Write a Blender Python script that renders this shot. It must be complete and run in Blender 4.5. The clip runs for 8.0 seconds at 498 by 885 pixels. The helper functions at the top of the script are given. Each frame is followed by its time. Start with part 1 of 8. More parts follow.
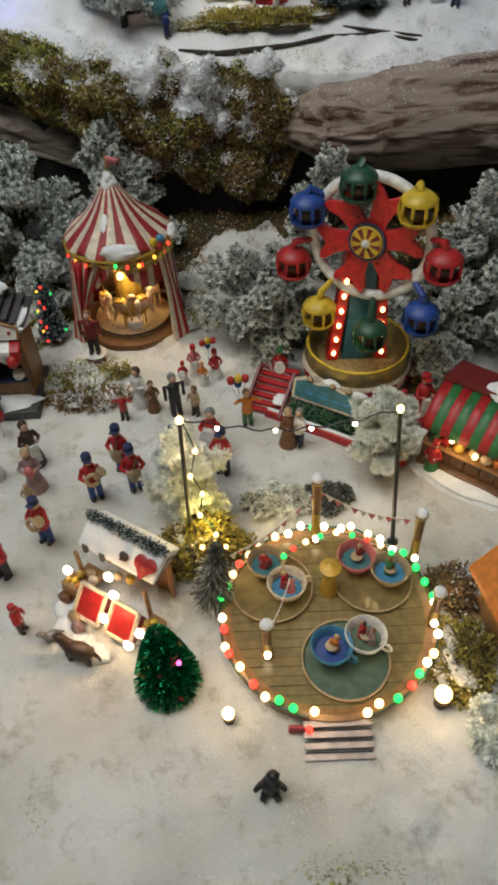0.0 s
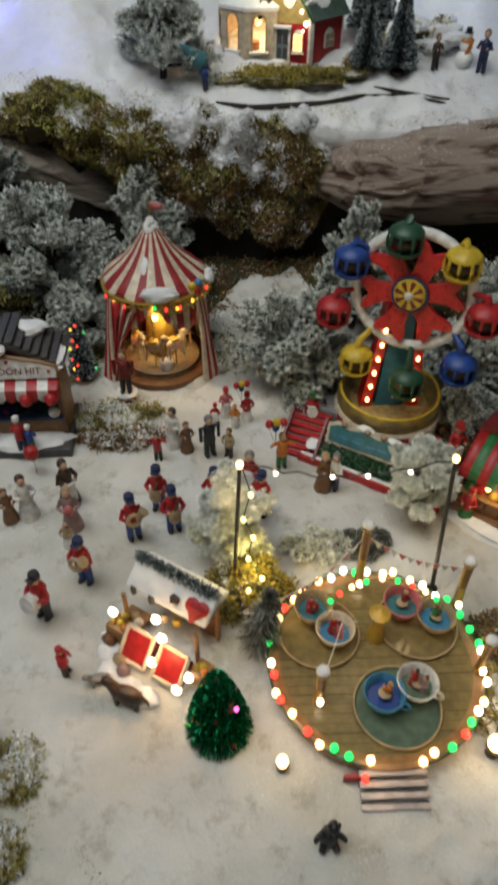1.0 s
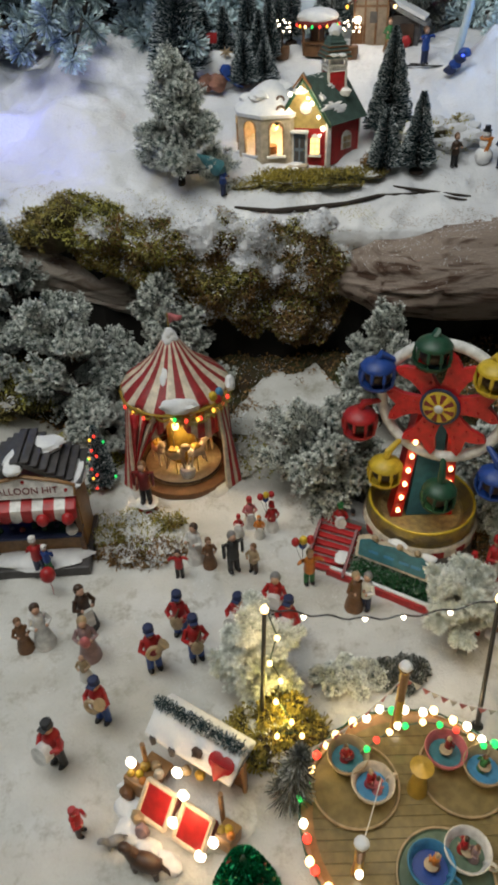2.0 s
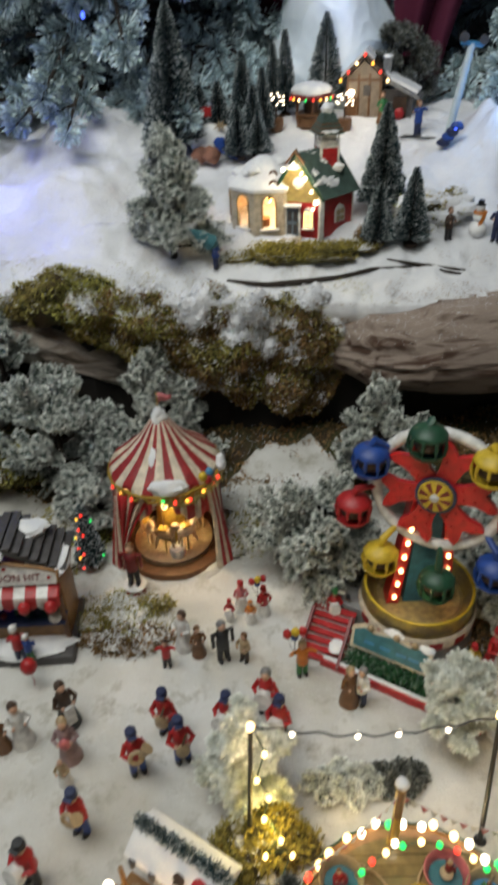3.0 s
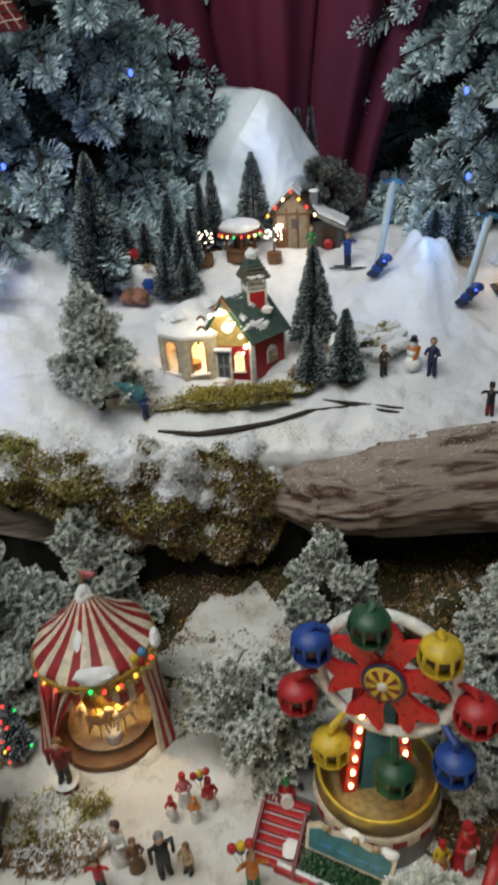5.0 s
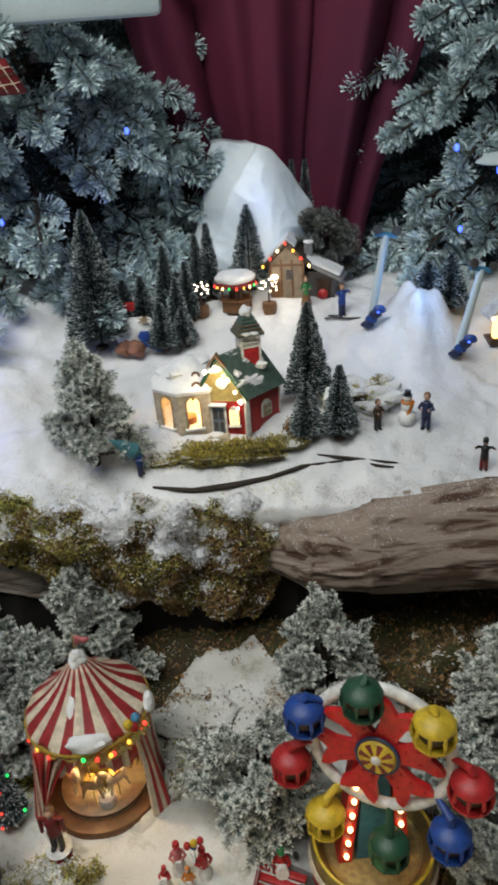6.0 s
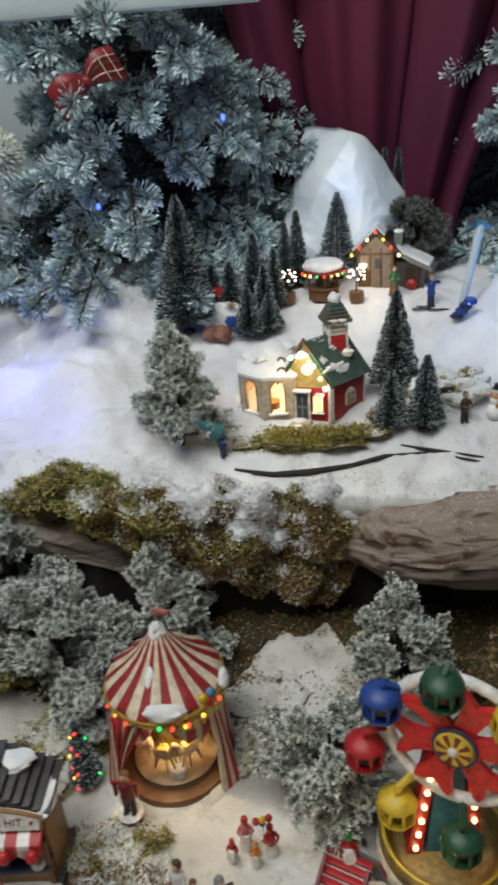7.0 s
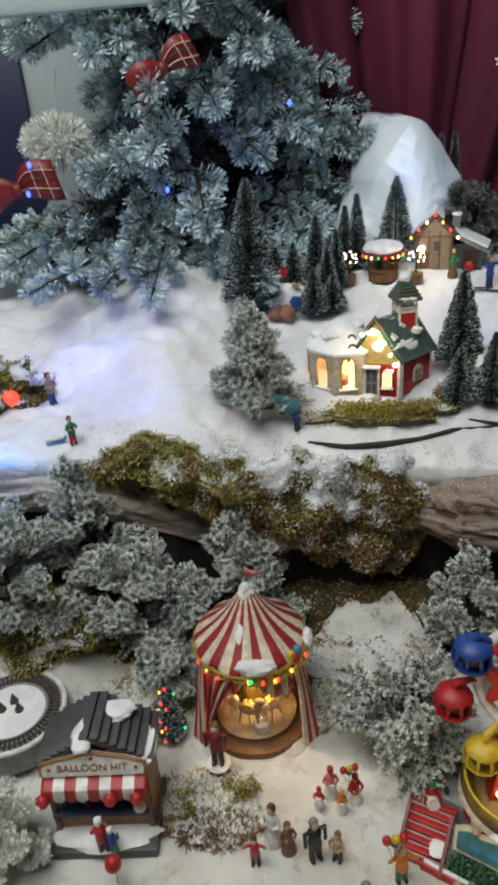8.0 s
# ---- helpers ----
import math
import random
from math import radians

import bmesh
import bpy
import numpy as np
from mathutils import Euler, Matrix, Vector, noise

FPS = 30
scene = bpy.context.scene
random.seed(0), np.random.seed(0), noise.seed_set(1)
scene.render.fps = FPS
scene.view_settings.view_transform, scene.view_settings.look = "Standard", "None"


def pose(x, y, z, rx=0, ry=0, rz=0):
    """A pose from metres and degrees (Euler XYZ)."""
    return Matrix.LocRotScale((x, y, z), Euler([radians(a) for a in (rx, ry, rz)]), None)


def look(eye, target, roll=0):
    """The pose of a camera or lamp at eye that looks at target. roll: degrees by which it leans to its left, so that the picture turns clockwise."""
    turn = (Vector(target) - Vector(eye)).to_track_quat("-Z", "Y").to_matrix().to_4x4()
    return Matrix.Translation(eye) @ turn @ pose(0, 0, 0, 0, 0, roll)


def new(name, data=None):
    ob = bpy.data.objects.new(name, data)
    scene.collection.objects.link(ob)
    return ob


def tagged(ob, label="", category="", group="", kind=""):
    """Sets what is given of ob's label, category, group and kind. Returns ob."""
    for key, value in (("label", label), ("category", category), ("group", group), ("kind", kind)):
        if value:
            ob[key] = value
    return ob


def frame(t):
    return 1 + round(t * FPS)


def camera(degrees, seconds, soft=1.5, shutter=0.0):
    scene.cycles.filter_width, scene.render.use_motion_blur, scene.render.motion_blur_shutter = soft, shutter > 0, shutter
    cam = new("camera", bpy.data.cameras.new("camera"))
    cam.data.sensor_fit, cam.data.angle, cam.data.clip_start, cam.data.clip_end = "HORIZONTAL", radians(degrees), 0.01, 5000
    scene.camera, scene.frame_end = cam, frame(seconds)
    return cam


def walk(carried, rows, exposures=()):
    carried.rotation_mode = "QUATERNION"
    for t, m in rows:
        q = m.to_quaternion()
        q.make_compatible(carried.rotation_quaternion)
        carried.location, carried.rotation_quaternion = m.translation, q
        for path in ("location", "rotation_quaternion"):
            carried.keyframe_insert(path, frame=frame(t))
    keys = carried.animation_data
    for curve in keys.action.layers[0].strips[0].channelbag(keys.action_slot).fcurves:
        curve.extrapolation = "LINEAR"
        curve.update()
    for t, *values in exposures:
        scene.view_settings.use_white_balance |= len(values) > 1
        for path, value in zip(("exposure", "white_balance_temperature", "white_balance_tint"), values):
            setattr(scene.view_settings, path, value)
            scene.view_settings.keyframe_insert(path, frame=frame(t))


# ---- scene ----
cam = camera(39.00, 8.0, soft=3.3, shutter=0.5)
# seconds, eye, and the turn as pose() takes it
PATH = [
    (0.0, -0.0000, 0.0000, 0.5246, 44.32, 2.22, -1.11),
    (0.5, -0.0334, -0.0109, 0.5228, 45.75, 1.33, -2.11),
    (1.0, -0.0652, 0.0015, 0.5355, 47.25, -0.32, -1.74),
    (1.5, -0.0648, 0.0349, 0.5575, 50.63, 1.37, -1.68),
    (1.7, -0.0604, 0.0473, 0.5584, 51.44, 2.32, -1.03),
    (2.8, -0.0621, 0.0971, 0.5738, 53.60, 0.68, -0.98),
    (3.0, -0.0486, 0.1057, 0.5810, 55.17, 1.97, -0.72),
    (3.5, -0.0351, 0.1300, 0.5962, 57.42, 2.65, -1.45),
    (4.0, -0.0273, 0.1509, 0.6055, 58.37, 2.58, -3.43),
    (4.5, -0.0189, 0.1702, 0.6191, 59.68, 3.39, -3.97),
    (5.0, -0.0041, 0.1902, 0.6292, 61.25, 3.49, -4.46),
    (5.2, 0.0001, 0.1986, 0.6403, 61.76, 3.00, -5.81),
    (6.3, 0.0088, 0.2055, 0.6659, 63.24, 4.20, -2.83),
    (6.5, 0.0053, 0.2052, 0.6634, 63.32, 4.11, -1.10),
    (7.0, -0.0081, 0.1973, 0.6573, 63.04, 4.05, 1.80),
    (7.5, -0.0462, 0.1717, 0.6573, 63.55, 5.86, 2.74),
    (8.0, -0.0846, 0.1540, 0.6585, 62.42, 4.16, 2.61),
]
walk(cam, [(t, pose(x, y, z, rx, ry, rz)) for t, x, y, z, rx, ry, rz in PATH],
     exposures=[(0.0, -0.05), (0.5, -0.16), (1.0, -0.22), (1.7, -0.14), (3.0, 0.0), (3.6, 0.06), (5.0, 0.08), (8.0, 0.11)])

# ---- world, lights, exposure ----
world = bpy.data.worlds.new("room_world")
scene.world = world
world.use_nodes = True
world.node_tree.nodes["Background"].inputs[0].default_value = (0.55, 0.62, 0.75, 1)
world.node_tree.nodes["Background"].inputs[1].default_value = 0.05


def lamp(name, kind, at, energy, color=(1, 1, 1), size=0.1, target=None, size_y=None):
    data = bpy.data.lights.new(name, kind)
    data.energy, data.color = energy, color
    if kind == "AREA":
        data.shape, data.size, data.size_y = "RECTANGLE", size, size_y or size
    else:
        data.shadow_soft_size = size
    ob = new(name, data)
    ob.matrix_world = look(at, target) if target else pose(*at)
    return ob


# unseen ceiling lamps, assumed for the room's soft general light, the back one cooler
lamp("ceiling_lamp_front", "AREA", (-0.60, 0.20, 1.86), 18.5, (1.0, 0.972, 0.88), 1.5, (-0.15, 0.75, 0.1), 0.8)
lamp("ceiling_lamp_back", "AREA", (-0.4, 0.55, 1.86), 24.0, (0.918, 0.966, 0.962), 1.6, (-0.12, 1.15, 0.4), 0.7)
# lamps of the display itself
WARM = (1.0, 0.72, 0.38)
lamp("carousel_light", "POINT", (-0.146, 0.70, 0.098), 0.24, (1.0, 0.78, 0.42), 0.006)
lamp("church_light", "POINT", (0.012, 0.962, 0.362), 0.085, (1.0, 0.83, 0.52), 0.006)
lamp("church_inside_light", "POINT", (-0.016, 1.012, 0.322), 0.14, (1.0, 0.66, 0.28), 0.008)
lamp("stall_light", "POINT", (-0.130, 0.288, 0.050), 0.11, (1.0, 0.62, 0.28), 0.008)
lamp("lantern_light", "POINT", (-0.056, 0.392, 0.120), 0.05, WARM, 0.008)
lamp("lantern_light_far", "POINT", (0.113, 0.396, 0.166), 0.035, WARM, 0.008)
lamp("moss_light", "POINT", (-0.045, 0.372, 0.050), 0.10, (1.0, 0.75, 0.2), 0.008)
lamp("path_light_a", "POINT", (-0.031, 0.218, 0.022), 0.012, WARM, 0.005)
lamp("path_light_b", "POINT", (0.128, 0.226, 0.03), 0.03, WARM, 0.006)
for k in range(7):
    a = radians(-100 + 52 * k)
    lamp("ride_rim_light", "POINT", (0.051 + 0.094 * math.cos(a), 0.297 + 0.094 * math.sin(a), 0.032), 0.015, WARM, 0.006)
lamp("ride_light", "POINT", (0.045, 0.30, 0.075), 0.05, (1.0, 0.75, 0.42), 0.03)
# added warm point that brightens the gold drum; it has no bulb of its own
lamp("wheel_base_fill", "POINT", (0.105, 0.562, 0.096), 0.034, (1.0, 0.72, 0.3), 0.01)
lamp("market_light", "POINT", (0.185, 0.452, 0.045), 0.03, (1.0, 0.68, 0.32), 0.01)
lamp("village_light", "POINT", (0.105, 1.17, 0.425), 0.09, (1.0, 0.85, 0.6), 0.012)
BLUE = (0.12, 0.22, 1.0)
lamp("blue_light_a", "POINT", (-0.385, 1.05, 0.385), 0.20, (0.08, 0.14, 1.0), 0.02)
lamp("blue_light_e", "POINT", (-0.295, 0.960, 0.335), 0.03, (0.08, 0.14, 1.0), 0.01)
lamp("blue_light_b", "POINT", (-0.45, 0.850, 0.29), 0.10, (0.06, 0.34, 1.0), 0.015)
lamp("blue_light_c", "POINT", (0.285, 1.090, 0.430), 0.15, (0.20, 0.45, 1.0), 0.03)
# added in front of the ice peak to tint it blue; no bulb stands there
lamp("ice_peak_fill", "POINT", (0.090, 1.240, 0.520), 0.045, (0.30, 0.45, 1.0), 0.03)
lamp("blue_light_d", "POINT", (-0.15, 1.24, 0.56), 0.03, BLUE, 0.02)


# ---- materials ----
def surface(name, a, b=None, scale=40.0, rough=0.7, metal=0.0, bump=0.2, fine=300.0, vary=0.12, glow=0.0, glow_color=None,
            trans=0.0, island=0.0, gain=0.0, coat=0.0):
    """Two colours mixed by a coarse noise, fine grain on top and in the relief."""
    m = bpy.data.materials.new(name)
    m.use_nodes = True
    n, l = m.node_tree.nodes, m.node_tree.links
    p = n["Principled BSDF"]
    b = b or tuple(c * 0.75 for c in a)
    co = n.new("ShaderNodeTexCoord")
    coarse, grain = n.new("ShaderNodeTexNoise"), n.new("ShaderNodeTexNoise")
    coarse.inputs["Scale"].default_value, coarse.inputs["Detail"].default_value = scale, 5
    grain.inputs["Scale"].default_value, grain.inputs["Detail"].default_value = fine, 4
    l.new(co.outputs["Object"], coarse.inputs["Vector"]), l.new(co.outputs["Object"], grain.inputs["Vector"])
    ramp = n.new("ShaderNodeValToRGB")
    ramp.color_ramp.elements[0].position, ramp.color_ramp.elements[1].position = 0.38, 0.62
    ramp.color_ramp.elements[0].color, ramp.color_ramp.elements[1].color = (*a, 1), (*b, 1)
    l.new(coarse.outputs[0], ramp.inputs[0])
    hsv = n.new("ShaderNodeHueSaturation")
    l.new(ramp.outputs[0], hsv.inputs["Color"])
    val = n.new("ShaderNodeMapRange")
    val.inputs[3].default_value, val.inputs[4].default_value = 1 - vary, 1 + vary
    l.new(grain.outputs[0], val.inputs[0])
    last = val.outputs[0]
    if island:
        geo = n.new("ShaderNodeNewGeometry")
        rnd = n.new("ShaderNodeMapRange")
        rnd.inputs[3].default_value, rnd.inputs[4].default_value = 1 - island, 1 + island
        l.new(geo.outputs["Random Per Island"], rnd.inputs[0])
        mul = n.new("ShaderNodeMath")
        mul.operation = "MULTIPLY"
        l.new(last, mul.inputs[0]), l.new(rnd.outputs[0], mul.inputs[1])
        last = mul.outputs[0]
    l.new(last, hsv.inputs["Value"])
    l.new(hsv.outputs[0], p.inputs["Base Color"])
    p.inputs["Roughness"].default_value, p.inputs["Metallic"].default_value = rough, metal
    if coat:
        p.inputs["Coat Weight"].default_value = coat
    if trans:
        p.inputs["Transmission Weight"].default_value = trans
    if bump:
        bu = n.new("ShaderNodeBump")
        bu.inputs["Strength"].default_value, bu.inputs["Distance"].default_value = bump, 0.002
        l.new(grain.outputs[0], bu.inputs["Height"]), l.new(bu.outputs[0], p.inputs["Normal"])
    if glow:
        p.inputs["Emission Color"].default_value = (*(glow_color or a), 1)
        p.inputs["Emission Strength"].default_value = glow
    return m


def needle(name, green, frost, start=0.35, amount=0.8, rough=0.75, floor=0.4, patch_scale=48):
    """Needles: green at the foot, white flock towards the tip (u runs along a needle), each one a little different."""
    m = bpy.data.materials.new(name)
    m.use_nodes = True
    n, l = m.node_tree.nodes, m.node_tree.links
    p = n["Principled BSDF"]
    uv, geo = n.new("ShaderNodeUVMap"), n.new("ShaderNodeNewGeometry")
    sep = n.new("ShaderNodeSeparateXYZ")
    l.new(uv.outputs[0], sep.inputs[0])
    tip = n.new("ShaderNodeMapRange")
    tip.inputs[1].default_value, tip.inputs[2].default_value = start, 1.0
    l.new(sep.outputs[0], tip.inputs[0])
    some = n.new("ShaderNodeMapRange")
    some.inputs[1].default_value, some.inputs[2].default_value = 1 - amount - 0.15, 1 - amount + 0.35
    l.new(geo.outputs["Random Per Island"], some.inputs[0])
    mul = n.new("ShaderNodeMath")
    mul.operation = "MULTIPLY"
    l.new(tip.outputs[0], mul.inputs[0]), l.new(some.outputs[0], mul.inputs[1])
    # flock lies thicker on some twigs than on others
    co, noi = n.new("ShaderNodeTexCoord"), n.new("ShaderNodeTexNoise")
    noi.inputs["Scale"].default_value, noi.inputs["Detail"].default_value = patch_scale, 3
    l.new(co.outputs["Object"], noi.inputs["Vector"])
    patch = n.new("ShaderNodeMapRange")
    patch.inputs[1].default_value, patch.inputs[2].default_value, patch.inputs[3].default_value = 0.3, 0.6, floor
    l.new(noi.outputs[0], patch.inputs[0])
    mul2 = n.new("ShaderNodeMath")
    mul2.operation = "MULTIPLY"
    l.new(mul.outputs[0], mul2.inputs[0]), l.new(patch.outputs[0], mul2.inputs[1])
    mix = n.new("ShaderNodeMix")
    mix.data_type = "RGBA"
    mix.inputs[6].default_value, mix.inputs[7].default_value = (*green, 1), (*frost, 1)
    l.new(mul2.outputs[0], mix.inputs[0])
    l.new(mix.outputs[2], p.inputs["Base Color"])
    p.inputs["Roughness"].default_value = rough
    return m


def snow_material(name, a, b, dirt, dirt_at=0.62, lumps=0.7):
    """Packed decoration snow: fibrous white, dull patches, a grain of loose flakes."""
    m = surface(name, a, b, 9.0, 0.85, 0, 0.55, 420.0, 0.07)
    n, l = m.node_tree.nodes, m.node_tree.links
    p = n["Principled BSDF"]
    src = p.inputs["Base Color"].links[0].from_socket
    co = n.new("ShaderNodeTexCoord")
    noi = n.new("ShaderNodeTexNoise")
    noi.inputs["Scale"].default_value, noi.inputs["Detail"].default_value, noi.inputs["Roughness"].default_value = 34, 9, 0.72
    l.new(co.outputs["Object"], noi.inputs["Vector"])
    r = n.new("ShaderNodeMapRange")
    r.inputs[1].default_value, r.inputs[2].default_value = dirt_at, dirt_at + 0.16
    l.new(noi.outputs[0], r.inputs[0])
    mix = n.new("ShaderNodeMix")
    mix.data_type = "RGBA"
    mix.inputs[7].default_value = (*dirt, 1)
    l.new(r.outputs[0], mix.inputs[0]), l.new(src, mix.inputs[6])
    l.new(mix.outputs[2], p.inputs["Base Color"])
    # soft lumps and hollows of torn wadding under the fine grain
    lump, soft = n.new("ShaderNodeTexNoise"), n.new("ShaderNodeBump")
    lump.inputs["Scale"].default_value, lump.inputs["Detail"].default_value, lump.inputs["Roughness"].default_value = 38, 3, 0.5
    l.new(co.outputs["Object"], lump.inputs["Vector"])
    soft.inputs["Strength"].default_value, soft.inputs["Distance"].default_value = lumps, 0.009
    l.new(lump.outputs[0], soft.inputs["Height"])
    l.new(p.inputs["Normal"].links[0].from_socket, soft.inputs["Normal"])
    l.new(soft.outputs[0], p.inputs["Normal"])
    return m


M = {}
M["snow_low"] = snow_material("packed_snow", (0.635, 0.63, 0.605), (0.46, 0.45, 0.405), (0.35, 0.33, 0.275), 0.53, 0.35)
M["snow_up"] = snow_material("loose_snow", (0.74, 0.745, 0.755), (0.60, 0.61, 0.635), (0.47, 0.44, 0.39), 0.60)
M["snow_cap"] = surface("snow_cap", (0.80, 0.80, 0.79), (0.68, 0.69, 0.71), 60, 0.8, 0, 0.4, 500, 0.05)
# near-black colour that stands for the shade in the hollow
M["dark_cloth"] = surface("hollow_shade_sheet", (0.012, 0.011, 0.010), (0.02, 0.017, 0.014), 30, 0.95, 0, 0.2)
# moss base, darkened so that it also carries the shade under the shelf
M["moss"] = surface("moss_mat", (0.045, 0.048, 0.014), (0.045, 0.028, 0.013), 28, 0.95, 0, 0.9, 220, 0.4)
M["moss_leaf"] = surface("moss_leaf", (0.38, 0.37, 0.085), (0.30, 0.24, 0.075), 18, 0.9, 0, 0, 200, 0.3, island=0.5)
# moss leaves with the yellow glow of nearby lamps put into the colour
M["lamplit_moss"] = surface("lamplit_moss", (0.34, 0.28, 0.05), (0.19, 0.16, 0.04), 30, 0.9, 0, 0, 200, 0.3, island=0.5)
M["flake"] = surface("snow_flake", (0.82, 0.83, 0.85), (0.72, 0.74, 0.78), 40, 0.8, 0, 0, 200, 0.05, island=0.15)
M["brown_leaf"] = surface("dry_moss", (0.31, 0.18, 0.07), (0.16, 0.105, 0.045), 40, 0.95, 0, 0, 200, 0.3, island=0.5)
# flock on the tips; feet extra dark for the shade between needles
M["frost"] = needle("frosted_needle", (0.020, 0.046, 0.034), (0.97, 0.99, 0.92), 0.29, 1.0, floor=0.80)
M["frost_pale"] = needle("pale_frosted_needle", (0.030, 0.068, 0.054), (0.97, 0.99, 0.94), 0.30, 1.0, floor=0.78)
M["frost_white"] = needle("snowy_needle", (0.40, 0.44, 0.37), (0.90, 0.92, 0.86), -0.3, 1.0, floor=0.9)
M["flocked"] = needle("flocked_needle", (0.025, 0.068, 0.070), (0.80, 0.96, 0.99), -0.45, 1.0, floor=0.36, patch_scale=15)
M["brush"] = needle("brush_needle", (0.010, 0.040, 0.046), (0.92, 0.97, 0.98), 0.56, 0.50)
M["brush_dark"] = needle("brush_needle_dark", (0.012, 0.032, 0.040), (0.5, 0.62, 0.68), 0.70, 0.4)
M["grey_brush"] = needle("grey_brush_needle", (0.07, 0.075, 0.06), (0.45, 0.47, 0.45), 0.5, 0.5)
M["tinsel"] = surface("green_tinsel", (0.0, 0.18, 0.06), (0.0, 0.10, 0.035), 120, 0.25, 0.75, 0, 300, 0.4, island=0.6)
M["rust"] = surface("brown_stone", (0.33, 0.15, 0.095), (0.20, 0.095, 0.065), 90, 0.85, 0, 0.6)
M["bark"] = surface("bark", (0.06, 0.04, 0.025), (0.035, 0.024, 0.016), 90, 0.9, 0, 0.8)
M["twig"] = surface("dark_twig", (0.03, 0.022, 0.016), None, 90, 0.9, 0, 0.6)


def driftwood(name, a, b):
    """Weathered grey-brown wood with long grain along x."""
    m = surface(name, a, b, 42, 0.85, 0, 0.9, 420, 0.28)
    n, l = m.node_tree.nodes, m.node_tree.links
    co = next(k for k in n if k.type == "TEX_COORD")
    ramp = next(k for k in n if k.type == "VALTORGB")
    ramp.color_ramp.elements[0].position, ramp.color_ramp.elements[1].position = 0.47, 0.60
    mp = n.new("ShaderNodeMapping")
    mp.inputs["Scale"].default_value = (0.13, 0.9, 1.15)
    l.new(co.outputs["Object"], mp.inputs[0])
    for k in n:
        if k.type == "TEX_NOISE":
            l.new(mp.outputs[0], k.inputs["Vector"])
            k.inputs["Distortion"].default_value = 1.8
    return m


M["driftwood"] = driftwood("driftwood", (0.285, 0.225, 0.185), (0.065, 0.032, 0.018))
M["grey_wood"] = driftwood("grey_wood", (0.50, 0.44, 0.39), (0.24, 0.19, 0.155))


def paint(name, c, rough=0.45, glow=0.0, metal=0.0, vary=0.15, coat=0.0):
    M[name] = surface(name + "_paint", c, tuple(k * 0.72 for k in c), 140, rough, metal, 0.12, 700, vary, glow, coat=coat)


for name, c in dict(red=(0.42, 0.018, 0.02), dark_red=(0.17, 0.015, 0.015), cream=(0.68, 0.58, 0.44), white=(0.74, 0.73, 0.70),
                    green=(0.03, 0.17, 0.05), dark_green=(0.015, 0.07, 0.035), teal=(0.045, 0.17, 0.20), blue=(0.015, 0.06, 0.28),
                    navy=(0.02, 0.03, 0.09), yellow=(0.62, 0.43, 0.03), gold=(0.42, 0.27, 0.04), orange=(0.60, 0.20, 0.03),
                    brown=(0.16, 0.075, 0.03), dark_brown=(0.055, 0.03, 0.018), wood=(0.30, 0.16, 0.06), black=(0.015, 0.015, 0.017),
                    grey=(0.22, 0.22, 0.22), slate=(0.07, 0.065, 0.065), skin=(0.55, 0.34, 0.24), pink=(0.55, 0.16, 0.17),
                    sky=(0.06, 0.24, 0.42), tan=(0.42, 0.31, 0.18), stone=(0.42, 0.36, 0.27), dull_green=(0.09, 0.14, 0.09),
                    ribbon=(0.20, 0.012, 0.016), tread=(0.52, 0.44, 0.42), mauve=(0.30, 0.20, 0.20), ochre=(0.36, 0.27, 0.10), roof_green=(0.085, 0.135, 0.115), door_blue=(0.16, 0.21, 0.26), plaster=(0.58, 0.50, 0.38), house_wall=(0.25, 0.195, 0.145), ride_red=(0.56, 0.014, 0.016), ride_blue=(0.035, 0.17, 0.28), stripe_red=(0.31, 0.022, 0.024)).items():
    paint(name, c)
paint("platform", (0.205, 0.155, 0.062), 0.3, coat=0.3)
M["glitter"] = surface("gold_glitter", (0.56, 0.43, 0.17), (0.36, 0.27, 0.12), 160, 0.38, 0.25, 0.9, 1300, 0.55)
M["brass"] = surface("gilded_metal", (0.46, 0.35, 0.11), (0.26, 0.21, 0.12), 70, 0.46, 0.75, 0.5, 500, 0.35)
M["curtain"] = surface("velvet_curtain", (0.105, 0.006, 0.030), (0.070, 0.005, 0.027), 5, 0.85, 0, 0.2, 900, 0.2)
M["room"] = surface("dim_wall", (0.05, 0.05, 0.06), (0.035, 0.035, 0.045), 2, 0.9, 0, 0.1)
M["pale"] = surface("pale_blue_panel", (0.50, 0.58, 0.60), None, 3, 0.8, 0, 0.1)
M["ice"] = surface("crumpled_white_sheet", (0.78, 0.85, 0.90), (0.66, 0.75, 0.82), 8, 0.42, 0, 0.15, 80, 0.06)


def bulb_material(name, c, strength):
    m = bpy.data.materials.new(name)
    m.use_nodes = True
    p = m.node_tree.nodes["Principled BSDF"]
    p.inputs["Base Color"].default_value = (*c, 1)
    p.inputs["Emission Color"].default_value = (*c, 1)
    p.inputs["Emission Strength"].default_value = strength
    M[name] = m


bulb_material("glow_warm", (1.0, 0.66, 0.28), 5.0)
bulb_material("glow_white", (1.0, 0.84, 0.62), 6.0)
bulb_material("glow_red", (1.0, 0.05, 0.03), 2.0)
bulb_material("glow_green", (0.02, 0.9, 0.16), 1.4)
bulb_material("glow_yellow", (1.0, 0.48, 0.05), 2.4)
bulb_material("glow_blue", (0.05, 0.10, 1.0), 4)
bulb_material("glow_pink", (1.0, 0.1, 0.4), 4)
bulb_material("glow_window", (1.0, 0.60, 0.18), 3)


